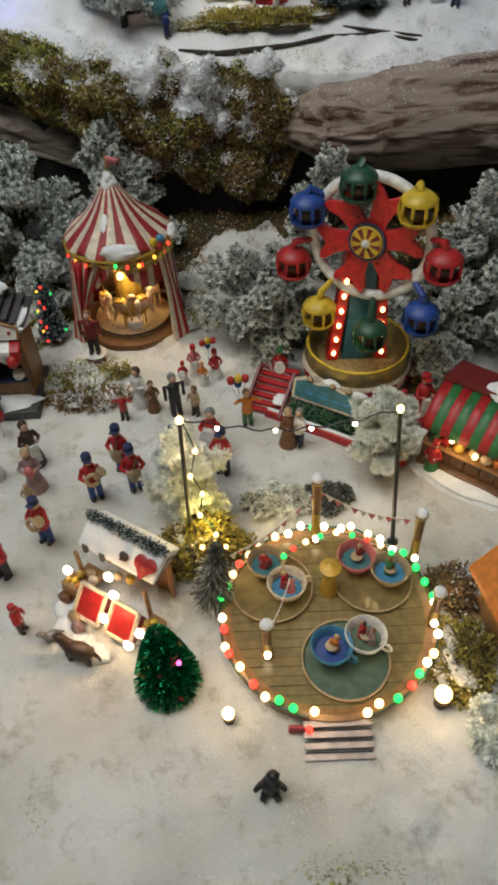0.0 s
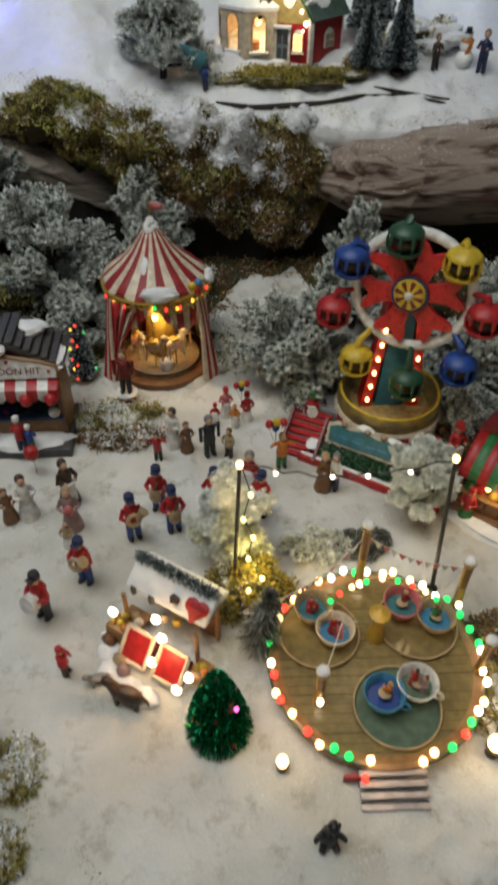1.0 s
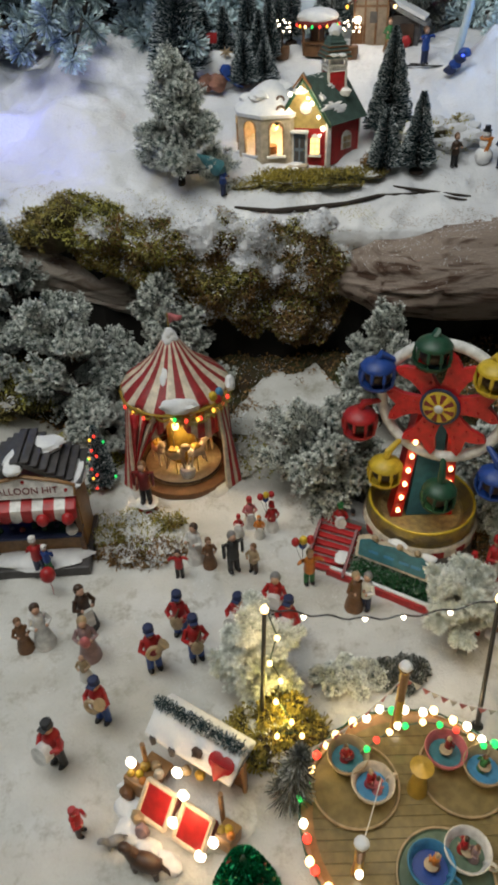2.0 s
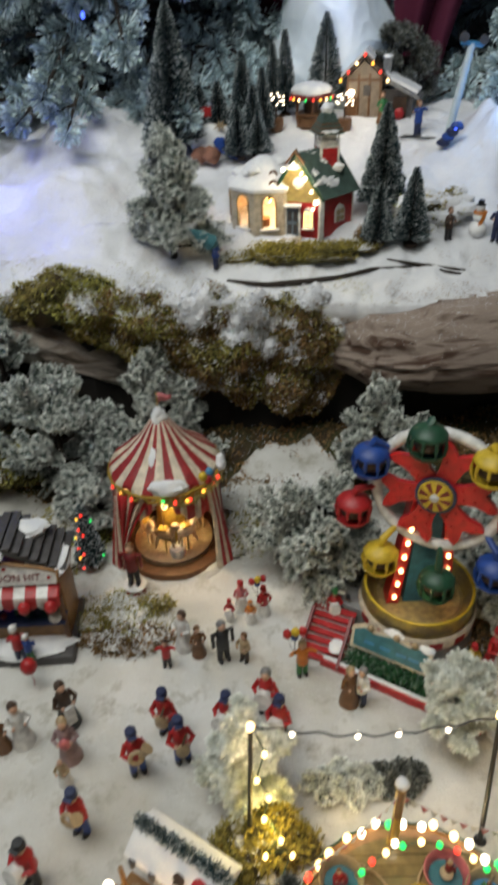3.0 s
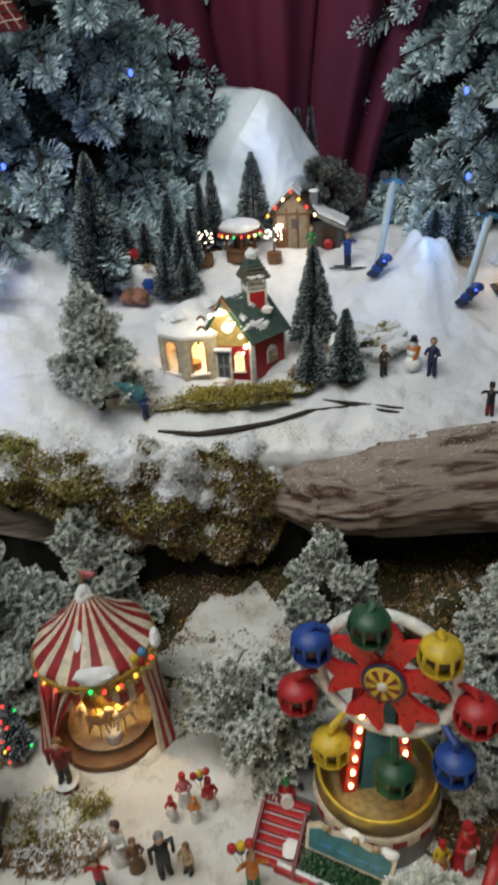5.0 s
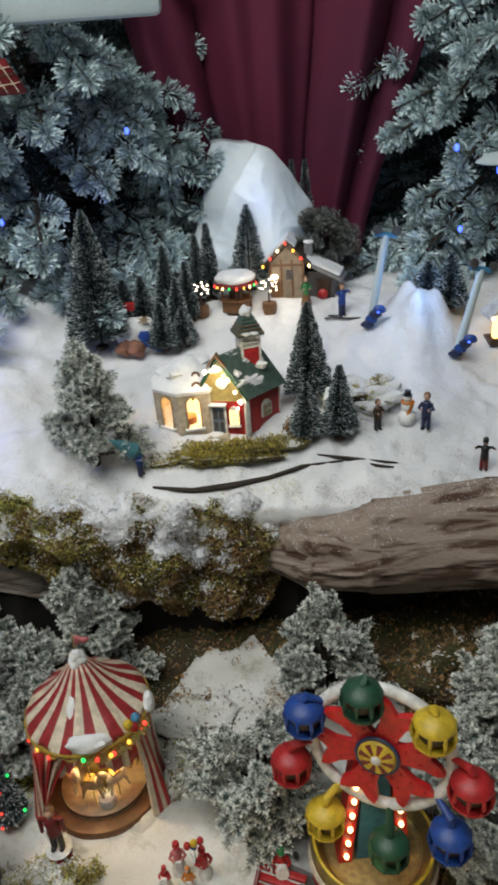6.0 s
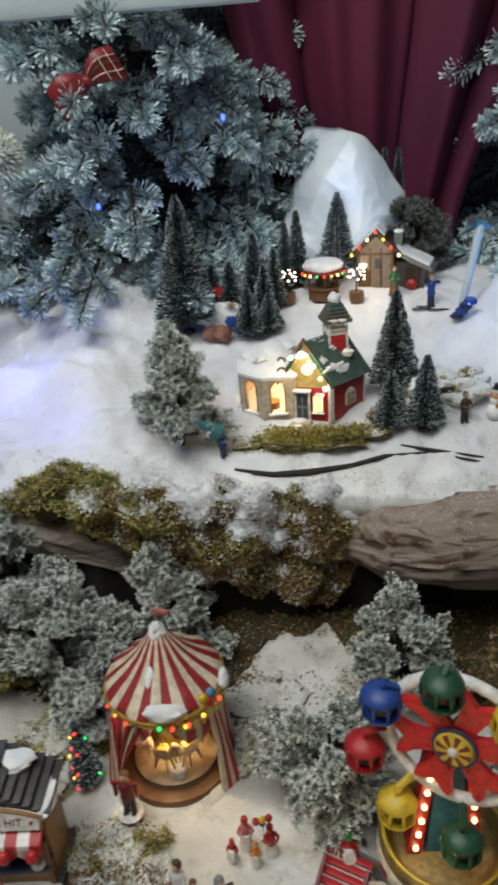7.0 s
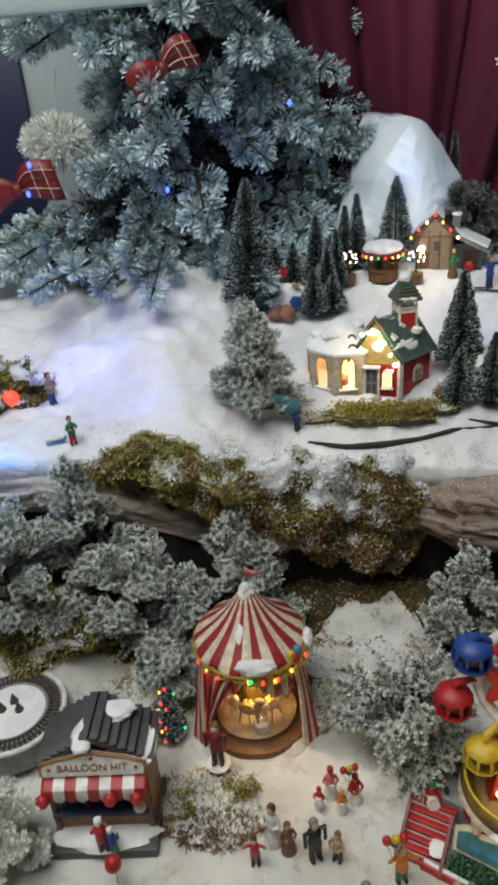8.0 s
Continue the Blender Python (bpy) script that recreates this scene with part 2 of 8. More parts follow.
# ---- building blocks ----
def part(name, bm, material, parent=None, label="", at=None, smooth=True):
    me = bpy.data.meshes.new(name)
    bm.to_mesh(me)
    bm.free()
    for m in material if isinstance(material, (list, tuple)) else [material]:
        me.materials.append(M[m] if isinstance(m, str) else m)
    if smooth:
        me.shade_smooth()
        me.set_sharp_from_angle(angle=radians(38))
    ob = new(name, me)
    if parent:
        ob.parent = parent
    if at is not None:
        ob.matrix_basis = at
    if label:
        ob["label"] = label
    return ob


def thing(name, at, label, category, group=""):
    """An Empty at the base of a thing, that holds its parts."""
    return tagged_at(new(name), at, label, category, group)


def tagged_at(ob, at, label, category, group=""):
    ob.matrix_basis = at if isinstance(at, Matrix) else Matrix.Translation(at)
    ob.empty_display_size = 0.01
    return tagged(ob, label, category, group)


def B():
    return bmesh.new()


def _mi(bm, before, mi):
    if mi:
        for f in bm.faces:
            if f not in before:
                f.material_index = mi


def box(bm, c, s, m=None, mi=0, bevel=0.0):
    k = set(bm.faces) if mi else ()
    mat = (m or Matrix()) @ Matrix.LocRotScale(c, None, s)
    r = bmesh.ops.create_cube(bm, size=1, matrix=mat)
    if bevel:
        bmesh.ops.bevel(bm, geom=[e for e in {e for v in r["verts"] for e in v.link_edges}], offset=bevel, segments=2, affect="EDGES", profile=0.5)
    _mi(bm, k, mi)
    return bm


def cone(bm, a, b, r1, r2, seg=12, mi=0):
    """A tapered rod from a to b, closed."""
    k = set(bm.faces) if mi else ()
    a, b = Vector(a), Vector(b)
    q = (b - a).to_track_quat("Z", "Y").to_matrix().to_4x4()
    bmesh.ops.create_cone(bm, cap_ends=True, segments=seg, radius1=max(r1, 1e-5), radius2=max(r2, 1e-5), depth=(b - a).length,
                          matrix=Matrix.Translation((a + b) / 2) @ q)
    _mi(bm, k, mi)
    return bm


def ball(bm, c, r, seg=12, mi=0, m=None):
    k = set(bm.faces) if mi else ()
    r = r if isinstance(r, tuple) else (r, r, r)
    bmesh.ops.create_uvsphere(bm, u_segments=seg, v_segments=max(6, seg * 2 // 3), radius=1, matrix=(m or Matrix()) @ Matrix.LocRotScale(c, None, r))
    _mi(bm, k, mi)
    return bm


def lathe(bm, rows, seg=24, c=(0, 0, 0), mi=0, m=None, pick=None, close=False):
    """Turned form: rows of (radius, height). pick(i, j) gives the material of a face."""
    m = (m or Matrix()) @ Matrix.Translation(c)
    rings = [[bm.verts.new(m @ Vector((r * math.cos(2 * math.pi * j / seg), r * math.sin(2 * math.pi * j / seg), z))) for j in range(seg)] for r, z in rows]
    for i in range(len(rows) - 1):
        for j in range(seg):
            q = (rings[i][j], rings[i][(j + 1) % seg], rings[i + 1][(j + 1) % seg], rings[i + 1][j])
            f = bm.faces.new(q)
            f.material_index = pick(i, j) if pick else mi
    if close:
        for ring in (rings[0][::-1], rings[-1]):
            f = bm.faces.new(ring)
            f.material_index = mi
    return bm


def torus(bm, R, r, seg=40, sub=10, m=None, mi=0, a0=0.0, a1=360.0, flat=1.0):
    m = m or Matrix()
    full = abs(a1 - a0) >= 360
    cols = []
    for i in range(seg if full else seg + 1):
        a = radians(a0 + (a1 - a0) * i / seg)
        cols.append([bm.verts.new(m @ Vector(((R + r * math.cos(2 * math.pi * j / sub)) * math.cos(a),
                                              (R + r * math.cos(2 * math.pi * j / sub)) * math.sin(a), flat * r * math.sin(2 * math.pi * j / sub)))) for j in range(sub)])
    for i in range(seg):
        p, q = cols[i], cols[(i + 1) % len(cols)]
        for j in range(sub):
            bm.faces.new((p[j], q[j], q[(j + 1) % sub], p[(j + 1) % sub])).material_index = mi
    return bm


def tube(bm, pts, r, seg=8, mi=0):
    """A rod along points; r: one radius or one a point."""
    rs = r if isinstance(r, (list, tuple)) else [r] * len(pts)
    pts = [Vector(p) for p in pts]
    rings = []
    for i, p in enumerate(pts):
        d = (pts[min(i + 1, len(pts) - 1)] - pts[max(i - 1, 0)]).normalized()
        q = d.to_track_quat("Z", "Y")
        rings.append([bm.verts.new(p + q @ Vector((rs[i] * math.cos(2 * math.pi * j / seg), rs[i] * math.sin(2 * math.pi * j / seg), 0))) for j in range(seg)])
    for a, b in zip(rings, rings[1:]):
        for j in range(seg):
            bm.faces.new((a[j], a[(j + 1) % seg], b[(j + 1) % seg], b[j])).material_index = mi
    for ring in (rings[0][::-1], rings[-1]):
        bm.faces.new(ring).material_index = mi
    return bm


def prism(bm, outline, depth, m=None, mi=0):
    """An outline in x, z, given depth along y (centred)."""
    m = m or Matrix()
    f0 = [bm.verts.new(m @ Vector((x, -depth / 2, z))) for x, z in outline]
    f1 = [bm.verts.new(m @ Vector((x, depth / 2, z))) for x, z in outline]
    bm.faces.new(f0).material_index = mi
    bm.faces.new(f1[::-1]).material_index = mi
    n = len(outline)
    for i in range(n):
        bm.faces.new((f0[i], f1[i], f1[(i + 1) % n], f0[(i + 1) % n])).material_index = mi
    return bm


def blob(bm, c, r, seed, rough=0.25, seg=18, mi=0, freq=1.6):
    """A lumpy cushion of snow."""
    k = set(bm.verts)
    ball(bm, (0, 0, 0), 1.0, seg, mi)
    for v in [v for v in bm.verts if v not in k]:
        d = 1 + rough * noise.noise(v.co * freq + Vector((seed * 3.7, seed, 0)))
        v.co = Vector((v.co.x * r[0] * d + c[0], v.co.y * r[1] * d + c[1], v.co.z * r[2] * d + c[2]))
    return bm


# ---- foliage: thousands of single needles as thin triangles ----
def raw_mesh(name, V, F, material, uv=None, smooth=False):
    me = bpy.data.meshes.new(name)
    V, F = np.asarray(V, np.float32), np.asarray(F, np.int32)
    me.vertices.add(len(V))
    me.vertices.foreach_set("co", V.ravel())
    k = F.shape[1]
    me.loops.add(F.size)
    me.loops.foreach_set("vertex_index", F.ravel())
    me.polygons.add(len(F))
    me.polygons.foreach_set("loop_start", np.arange(0, F.size, k, dtype=np.int32))
    if uv is not None:
        layer = me.uv_layers.new(name="UVMap")
        layer.data.foreach_set("uv", np.asarray(uv, np.float32)[F.ravel()].ravel())
    me.update(calc_edges=True)
    me.validate()
    if smooth:
        me.shade_smooth()
    me.materials.append(M[material] if isinstance(material, str) else material)
    return me


def needles(base, way, length, width, rng):
    """Thin blades from base along way: points, triangles and the u along each blade."""
    n = len(base)
    way = way / np.linalg.norm(way, axis=1, keepdims=True)
    side = np.cross(way, rng.normal(size=(n, 3)))
    side /= np.linalg.norm(side, axis=1, keepdims=True) + 1e-9
    w = np.broadcast_to(np.asarray(width, float).reshape(-1, 1), (n, 1)) * side
    length = np.broadcast_to(np.asarray(length, float).reshape(-1, 1), (n, 1))
    tip = base + way * length
    V = np.stack([base, tip + w * 0.58, tip - w * 0.58], 1).reshape(-1, 3)
    F = np.arange(3 * n).reshape(n, 3)
    uv = np.tile([[0, 0.5], [1, 1], [1, 0]], (n, 1)).astype(float)
    return V, F, uv


def blades_object(name, base, way, length, width, material, seed, parent=None):
    V, F, uv = needles(np.asarray(base, float), np.asarray(way, float), length, width, np.random.default_rng(seed))
    ob = new(name, raw_mesh(name, V, F, material, uv))
    ob.parent = parent
    return ob


def sprigs(P, D, L, per, reach, rng, forward=(0.35, 0.9)):
    """Needles set round twigs that start at P, run along D and are L long."""
    k = len(P)
    f = rng.uniform(0.08, 1.04, (k, per, 1))
    base = P[:, None] + D[:, None] * L[:, None, None] * f
    d = rng.normal(size=(k, per, 3))
    d -= (d * D[:, None]).sum(-1, keepdims=True) * D[:, None]
    d /= np.linalg.norm(d, axis=-1, keepdims=True)
    way = d + D[:, None] * rng.uniform(*forward, (k, per, 1))
    size = reach * rng.uniform(0.75, 1.2, (k, per)) * (1.0 - 0.35 * f[..., 0] ** 3)
    return base.reshape(-1, 3), way.reshape(-1, 3), size.ravel()


def frosted_bush(name, at, size, label, seed, material="frost", tuft=0.0095, per=150, density=1.0, cone_top=0.0, width=0.0012, category="shrub"):
    """A flocked shrub: bare stems, and plump sprigs of short needles over an uneven crown with gaps. size: half widths and height."""
    rng = np.random.default_rng(seed)
    rnd = random.Random(seed)
    ob = thing(name, at, label, category)
    sx, sy, sz = size
    tips, roots = [], []
    stems = B()
    tube(stems, [(0, 0, -0.004), (0.001, 0, sz * 0.35), (0, 0.001, sz * 0.80)], [0.005, 0.004, 0.0015], 7)
    limbs = 13
    for i in range(limbs):
        h = (i + rnd.random()) / limbs
        a = 2.4 * i + rnd.uniform(-0.4, 0.4)
        s = (1 - h * 0.86) if cone_top else math.sqrt(max(0.06, 1 - (h * 1.15 - 0.22) ** 2))
        s *= rnd.uniform(0.72, 1.1)
        p = Vector((0, 0, sz * (0.10 + 0.52 * h)))
        q = Vector((math.cos(a) * sx * s * 0.80, math.sin(a) * sy * s * 0.80, sz * (0.16 + 0.66 * h)))
        tube(stems, [p, p.lerp(q, 0.6) + Vector((0, 0, -0.003)), q], [0.0026, 0.0018, 0.001], 5)
        n = max(4, int(density * 9.5 * (0.45 + 0.55 * s)))
        for k in range(n):
            f = rnd.uniform(0.35, 1.05)
            c = p.lerp(q, f)
            out = Vector((c.x / sx, c.y / sy, 0.55 * (c.z / sz - 0.25)))
            d = (out.normalized() * 0.8 + Vector((rnd.gauss(0, 0.5), rnd.gauss(0, 0.5), rnd.gauss(0.35, 0.4)))).normalized()
            roots.append(c), tips.append(d)
    if cone_top:
        for k in range(8):
            roots.append(Vector((rnd.gauss(0, 0.003), rnd.gauss(0, 0.003), sz * rnd.uniform(0.72, 0.86)))), tips.append(Vector((rnd.gauss(0, 0.25), rnd.gauss(0, 0.25), 1)).normalized())
    P, D = np.array(roots), np.array(tips)
    L = rng.uniform(0.016, 0.030, len(P)) * min(1.15, (sx + sz) / 0.2)
    keep = (P + D * L[:, None])[:, 2] > 0.003
    P, D, L = P[keep], D[keep], L[keep]
    base, way, length = sprigs(P, D, L, int(per * 1.1), tuft * 0.98, rng, (0.2, 1.1))
    blades_object("crown", base, way, length, width, material, seed, ob)
    part("stem", stems, "twig", ob)
    return ob


def brush_tree(name, at, height, radius, label, seed, material="brush", count=3200, lean=(0, 0), foot=0.1, group="bottle-brush trees"):
    """A bottle-brush tree: a wire trunk on a wooden foot, needles straight out, snow on the tips."""
    rng = np.random.default_rng(seed)
    count = int(count * 2.0)
    ob = thing(name, pose(*at, lean[0], lean[1], 0), label, "miniature tree", group)
    h = rng.uniform(0, 1, count) ** 1.25
    z = height * (foot + (1 - foot) * h)
    r = radius * (1 - h) ** 0.84 + 0.0030
    r *= 1 + 0.05 * np.sin(h * 34 + rng.uniform(0, 6.3))
    a = rng.uniform(0, 6.283, count)
    base = np.stack([np.cos(a) * r * 0.25, np.sin(a) * r * 0.25, z], 1)
    way = np.stack([np.cos(a), np.sin(a), rng.uniform(0.05, 0.55, count)], 1)
    blades_object("needles", base, way, r * 0.78 * rng.uniform(0.75, 1.15, count), 0.0011, material, seed, ob)
    bm = B()
    tube(bm, [(0, 0, 0), (0, 0, height * 0.98)], [0.0018, 0.0006], 6)
    part("trunk", bm, "twig", ob)
    bm = B()
    lathe(bm, [(0.0001, 0.0), (0.009, 0.0), (0.009, 0.004), (0.004, 0.007), (0.0001, 0.007)], 14)
    part("foot", bm, "dark_brown", ob)
    return ob


def bulb(bm, c, r=0.0022, mi=0):
    return ball(bm, c, (r, r, r * 1.25), 8, mi)


def writing(text, size, at, material, parent, name="lettering", depth=0.0002):
    cu = bpy.data.curves.new(name, "FONT")
    cu.body, cu.size, cu.align_x, cu.align_y, cu.extrude = text, size, "CENTER", "CENTER", depth
    tmp = new("tmp_text", cu)
    me = bpy.data.meshes.new_from_object(tmp.evaluated_get(bpy.context.evaluated_depsgraph_get()))
    bpy.data.objects.remove(tmp)
    me.materials.clear()
    me.materials.append(M[material])
    ob = new(name, me)
    ob.parent = parent
    ob.matrix_basis = at
    return ob


# ---- the ground: a snowy square below, a shelf of snow above it ----
def step(a, b, x):
    t = np.clip((x - a) / (b - a), 0, 1)
    return t * t * (3 - 2 * t)


def waves(x, y, s, seed):
    """Smooth uneven relief out of a few crossed sines."""
    r = np.random.default_rng(seed)
    z = 0
    for k in range(9):
        a, f, p = r.uniform(0, 6.283), s * r.uniform(0.6, 2.4), r.uniform(0, 6.283)
        z = z + np.sin((x * np.cos(a) + y * np.sin(a)) * f + p) / (1 + f / s)
    return z / 4


def lumps(x, y, size, seed):
    """Value noise of that grain, from -1 to 1."""
    tab = np.random.default_rng(seed).uniform(-1, 1, (64, 64))
    u, v = x / size, y / size
    i, j = np.floor(u).astype(int), np.floor(v).astype(int)
    f, g = u - i, v - j
    f, g = f * f * (3 - 2 * f), g * g * (3 - 2 * g)
    a, b, c, d = tab[i % 64, j % 64], tab[(i + 1) % 64, j % 64], tab[i % 64, (j + 1) % 64], tab[(i + 1) % 64, (j + 1) % 64]
    return (a * (1 - f) + b * f) * (1 - g) + (c * (1 - f) + d * f) * g


def low(x, y):
    z = 0.0018 * waves(x, y, 45, 1) + 0.0009 * waves(x, y, 160, 8) + 0.0013 * lumps(x, y, 0.022, 24) + 0.0010 * lumps(x, y, 0.010, 25) + 0.0014 * lumps(x, y, 0.0135, 26) * step(0.30, 0.18, y) + 0.006 * waves(x, y, 14, 2) * step(0.58, 0.75, y)
    z = z + 0.055 * step(0.74, 0.90, y) + 0.05 * step(-0.30, -0.42, x) * step(0.62, 0.80, y)
    z = z + 0.012 * np.exp(-(((x + 0.14) / 0.12) ** 2 + ((y - 0.72) / 0.09) ** 2) ** 2)
    z = z + 0.02 * step(0.19, 0.30, x) * step(0.55, 0.70, y) + 0.004 * waves(x, y, 70, 5) * step(0.20, 0.08, y)
    return z + 0.006 * np.exp(-((x + 0.02) / 0.06) ** 2 - ((y - 0.80) / 0.04) ** 2)


def edge(x):
    """Where the shelf ends, towards the square."""
    return 0.868 + 0.010 * waves(x, 0 * x, 16, 7) + 0.02 * step(-0.20, -0.34, x) - 0.03 * step(0.10, 0.25, x)


def up(x, y):
    z = 0.243 + 0.36 * (y - 0.87) * step(0.80, 0.95, y) + 0.02 * step(-0.12, -0.25, x) * step(1.05, 0.9, y) - 0.035 * step(-0.3, -0.42, x) * step(0.93, 1.05, y)
    z = z - 0.36 * np.maximum(0, y - 1.24)
    z = z + 0.0045 * waves(x, y, 30, 3) + 0.0022 * waves(x, y, 95, 4) + 0.0012 * waves(x, y, 210, 9)
    z = z + 0.0055 * lumps(x, y, 0.045, 21) + 0.0036 * lumps(x, y, 0.019, 22) + 0.0018 * lumps(x, y, 0.010, 23)
    z = z + (0.034 * np.abs(waves(x, y, 30, 12)) + 0.010 * np.abs(lumps(x, y, 0.055, 33))) * step(-0.16, -0.26, x) * step(0.96, 1.02, y)
    z = z + 0.074 * np.exp(-(np.abs(x - 0.298) / 0.040) ** 2.2 - ((y - 1.135) / 0.055) ** 2) * (1 + 0.25 * lumps(x, y, 0.022, 31)) + 0.025 * np.exp(-((x + 0.30) / 0.05) ** 2 - ((y - 1.06) / 0.03) ** 2)
    z = z + 0.03 * np.exp(-((x + 0.41) / 0.05) ** 2 - ((y - 1.10) / 0.035) ** 2) + 0.015 * np.exp(-((x + 0.23) / 0.035) ** 2 - ((y - 0.985) / 0.02) ** 2)
    return z + 0.012 * np.exp(-((x - 0.26) / 0.05) ** 2 - ((y - 0.99) / 0.04) ** 2)


def lo(x, y):
    return float(low(np.float64(x), np.float64(y)))


def hi(x, y):
    return float(up(np.float64(x), np.float64(y)))


def sheet(name, xs, ys, fn, material, label):
    X, Y = np.meshgrid(xs, ys)
    V = np.stack([X, Y, fn(X, Y)], -1).reshape(-1, 3)
    n, w = len(ys) - 1, len(xs)
    i = (np.arange(n)[:, None] * w + np.arange(w - 1)[None]).ravel()
    ob = new(name, raw_mesh(name, V, np.stack([i, i + 1, i + w + 1, i + w], 1), material, smooth=True))
    return tagged(ob, label, "ground", kind="structure")


def spaced(a, b, fine0, fine1, d, far):
    return np.concatenate([np.arange(a, fine0, far), np.arange(fine0, fine1, d), np.arange(fine1, b + far, far)])


sheet("ground", spaced(-1.02, 0.96, -0.6, 0.5, 0.004, 0.06), spaced(-0.52, 1.0, 0.05, 1.0, 0.004, 0.05), low, "snow_low",
      "off-white trodden decoration snow of the lower square")


def shelf():
    """The upper snow, a slab whose front sags down in a lip."""
    xs = spaced(-1.02, 0.96, -0.6, 0.5, 0.005, 0.06)
    ts = np.concatenate([np.linspace(-1, 0, 10)[:-1], np.linspace(0, 1, 150) ** 1.15])
    X, T = np.meshgrid(xs, ts)
    e = edge(X)
    Y = np.where(T < 0, e + 0.02 * (T * T) - 0.006 * np.sin(-T * 3.14), e + T * (1.75 - e))
    Z = np.where(T < 0, up(X, e) + 0.045 * T, up(X, Y))
    V = np.stack([X, Y, Z], -1).reshape(-1, 3)
    n, w = len(ts) - 1, len(xs)
    i = (np.arange(n)[:, None] * w + np.arange(w - 1)[None]).ravel()
    ob = new("upper_ground", raw_mesh("upper_ground", V, np.stack([i, i + 1, i + w + 1, i + w], 1), "snow_up", smooth=True))
    tagged(ob, "white loose snow on the raised shelf", "ground", kind="structure")


shelf()
# added black sheet that closes the hollow as its shade, and the shelf's underside
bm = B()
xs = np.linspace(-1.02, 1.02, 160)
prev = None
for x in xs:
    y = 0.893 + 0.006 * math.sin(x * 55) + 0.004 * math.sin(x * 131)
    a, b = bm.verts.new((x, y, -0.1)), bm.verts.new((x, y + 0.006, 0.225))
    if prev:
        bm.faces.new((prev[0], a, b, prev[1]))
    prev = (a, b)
tagged(part("backdrop", bm, "dark_cloth"), "near-black sheet added for the shade under the shelf", "cloth", kind="structure")
bm = box(B(), (0, 1.33, 0.185), (2.06, 0.85, 0.02))
tagged(part("shelf_board", bm, "dark_brown"), "dark board that carries the upper snow", "shelf", kind="structure")

# mossy ground that reaches under the shelf, its brown darkened for the shade there
bm = B()
rows = []
for i in range(240):
    x = -0.55 + 1.1 * i / 239
    y0 = 0.795 + 0.02 * noise.noise(Vector((x * 18, 1, 0))) + 0.012 * noise.noise(Vector((x * 60, 2, 0))) + (0.068 + 0.022 * noise.noise(Vector((x * 24, 7, 0))) + 0.012 * noise.noise(Vector((x * 110, 9, 0)))) * math.exp(-((x + 0.010) / 0.072) ** 4)
    rows.append([bm.verts.new((x, y0 + (0.90 - y0) * k / 9, lo(x, y0 + (0.90 - y0) * k / 9) + 0.0035 + 0.003 * noise.noise(Vector((x * 70, k, 4))) - (0.006 if k == 0 else 0))) for k in range(10)])
for a, b in zip(rows, rows[1:]):
    for k in range(9):
        bm.faces.new((a[k], b[k], b[k + 1], a[k + 1]))
bm.normal_update()
HOLLOW = [([v.co.copy() for v in f.verts], f.normal.copy(), f.calc_area()) for f in bm.faces]
hollow = tagged(part("hollow_ground", bm, "moss"), "brown mossy ground darkened for shade under the shelf", "ground", kind="structure")

# ---- the room round the display ----
for name, c, s, m in (("wall_back", (0, 2.1, 0.55), (5, 0.1, 2.7), "room"), ("wall_left", (-2.3, 0, 0.55), (0.1, 4.2, 2.7), "pale"),
                      ("wall_right", (2.3, 0, 0.55), (0.1, 4.2, 2.7), "pale"), ("wall_front", (0, -2.1, 0.55), (5, 0.1, 2.7), "pale"),
                      ("floor", (0, 0, -0.85), (5, 4.4, 0.1), "dark_brown"), ("ceiling", (0, 0, 1.95), (5, 4.4, 0.1), "white")):
    tagged(part(name, box(B(), c, s), m), "plain painted " + name.split("_")[0] + " of the room", "room", kind="structure")
tagged(part("table", box(B(), (0, 0.62, -0.035), (2.10, 2.3, 0.03), bevel=0.004), "dark_brown"), "dark boards of the display table", "table", kind="structure")


def curtain():
    """Deep red velvet in folds that are drawn together lower down."""
    bm = B()
    grid = []
    n = 240
    for k in range(26):
        z = 0.24 + 0.9 * k / 25
        pull = float(step(0.30, 0.95, z))
        row = []
        for i in range(n):
            u = i / (n - 1)
            x = 0.135 + (u - 0.47) * (0.26 + 0.22 * pull) + 0.05 * pull * (u - 0.3)
            w = abs(math.sin(u * 10.5 + 0.5 * math.sin(u * 7) + 0.25 * z))
            f = -0.062 * w ** 0.55 + 0.008 * math.sin(u * 43 + 1 + z * 2) + 0.004 * math.sin(z * 13 + u * 20)
            row.append(bm.verts.new((x, 1.49 + f * (0.6 + 0.5 * pull) + 0.02 * math.sin(u * 5), z)))
        grid.append(row)
    for a, b in zip(grid, grid[1:]):
        for i in range(n - 1):
            bm.faces.new((a[i], a[i + 1], b[i + 1], b[i]))
    ob = part("curtain", bm, "curtain")
    ob.modifiers.new("thickness", "SOLIDIFY").thickness = 0.002
    tagged(ob, "deep burgundy velvet curtain hanging in folds", "curtain")


curtain()


# ---- moss bank and driftwood along the front of the shelf ----
def bank_snow(p, n):
    """How much snow lies on the bank: more on top and on ledges, in uneven patches."""
    k = noise.noise(p * 19 + Vector((3, 0, 0))) + 0.8 * noise.noise(p * 48) + 0.35 * noise.noise(p * 95)
    # less snow low down, which also stands for the shade under the bank
    return max(0.0, n.z) * 0.7 + max(-0.6, min(0.5, (p.z - 0.182) * 6.0)) + k * 1.0 - float(np.interp(p.x, [-0.20, -0.13, 0.0], [0.80, 0.50, 0.36]))


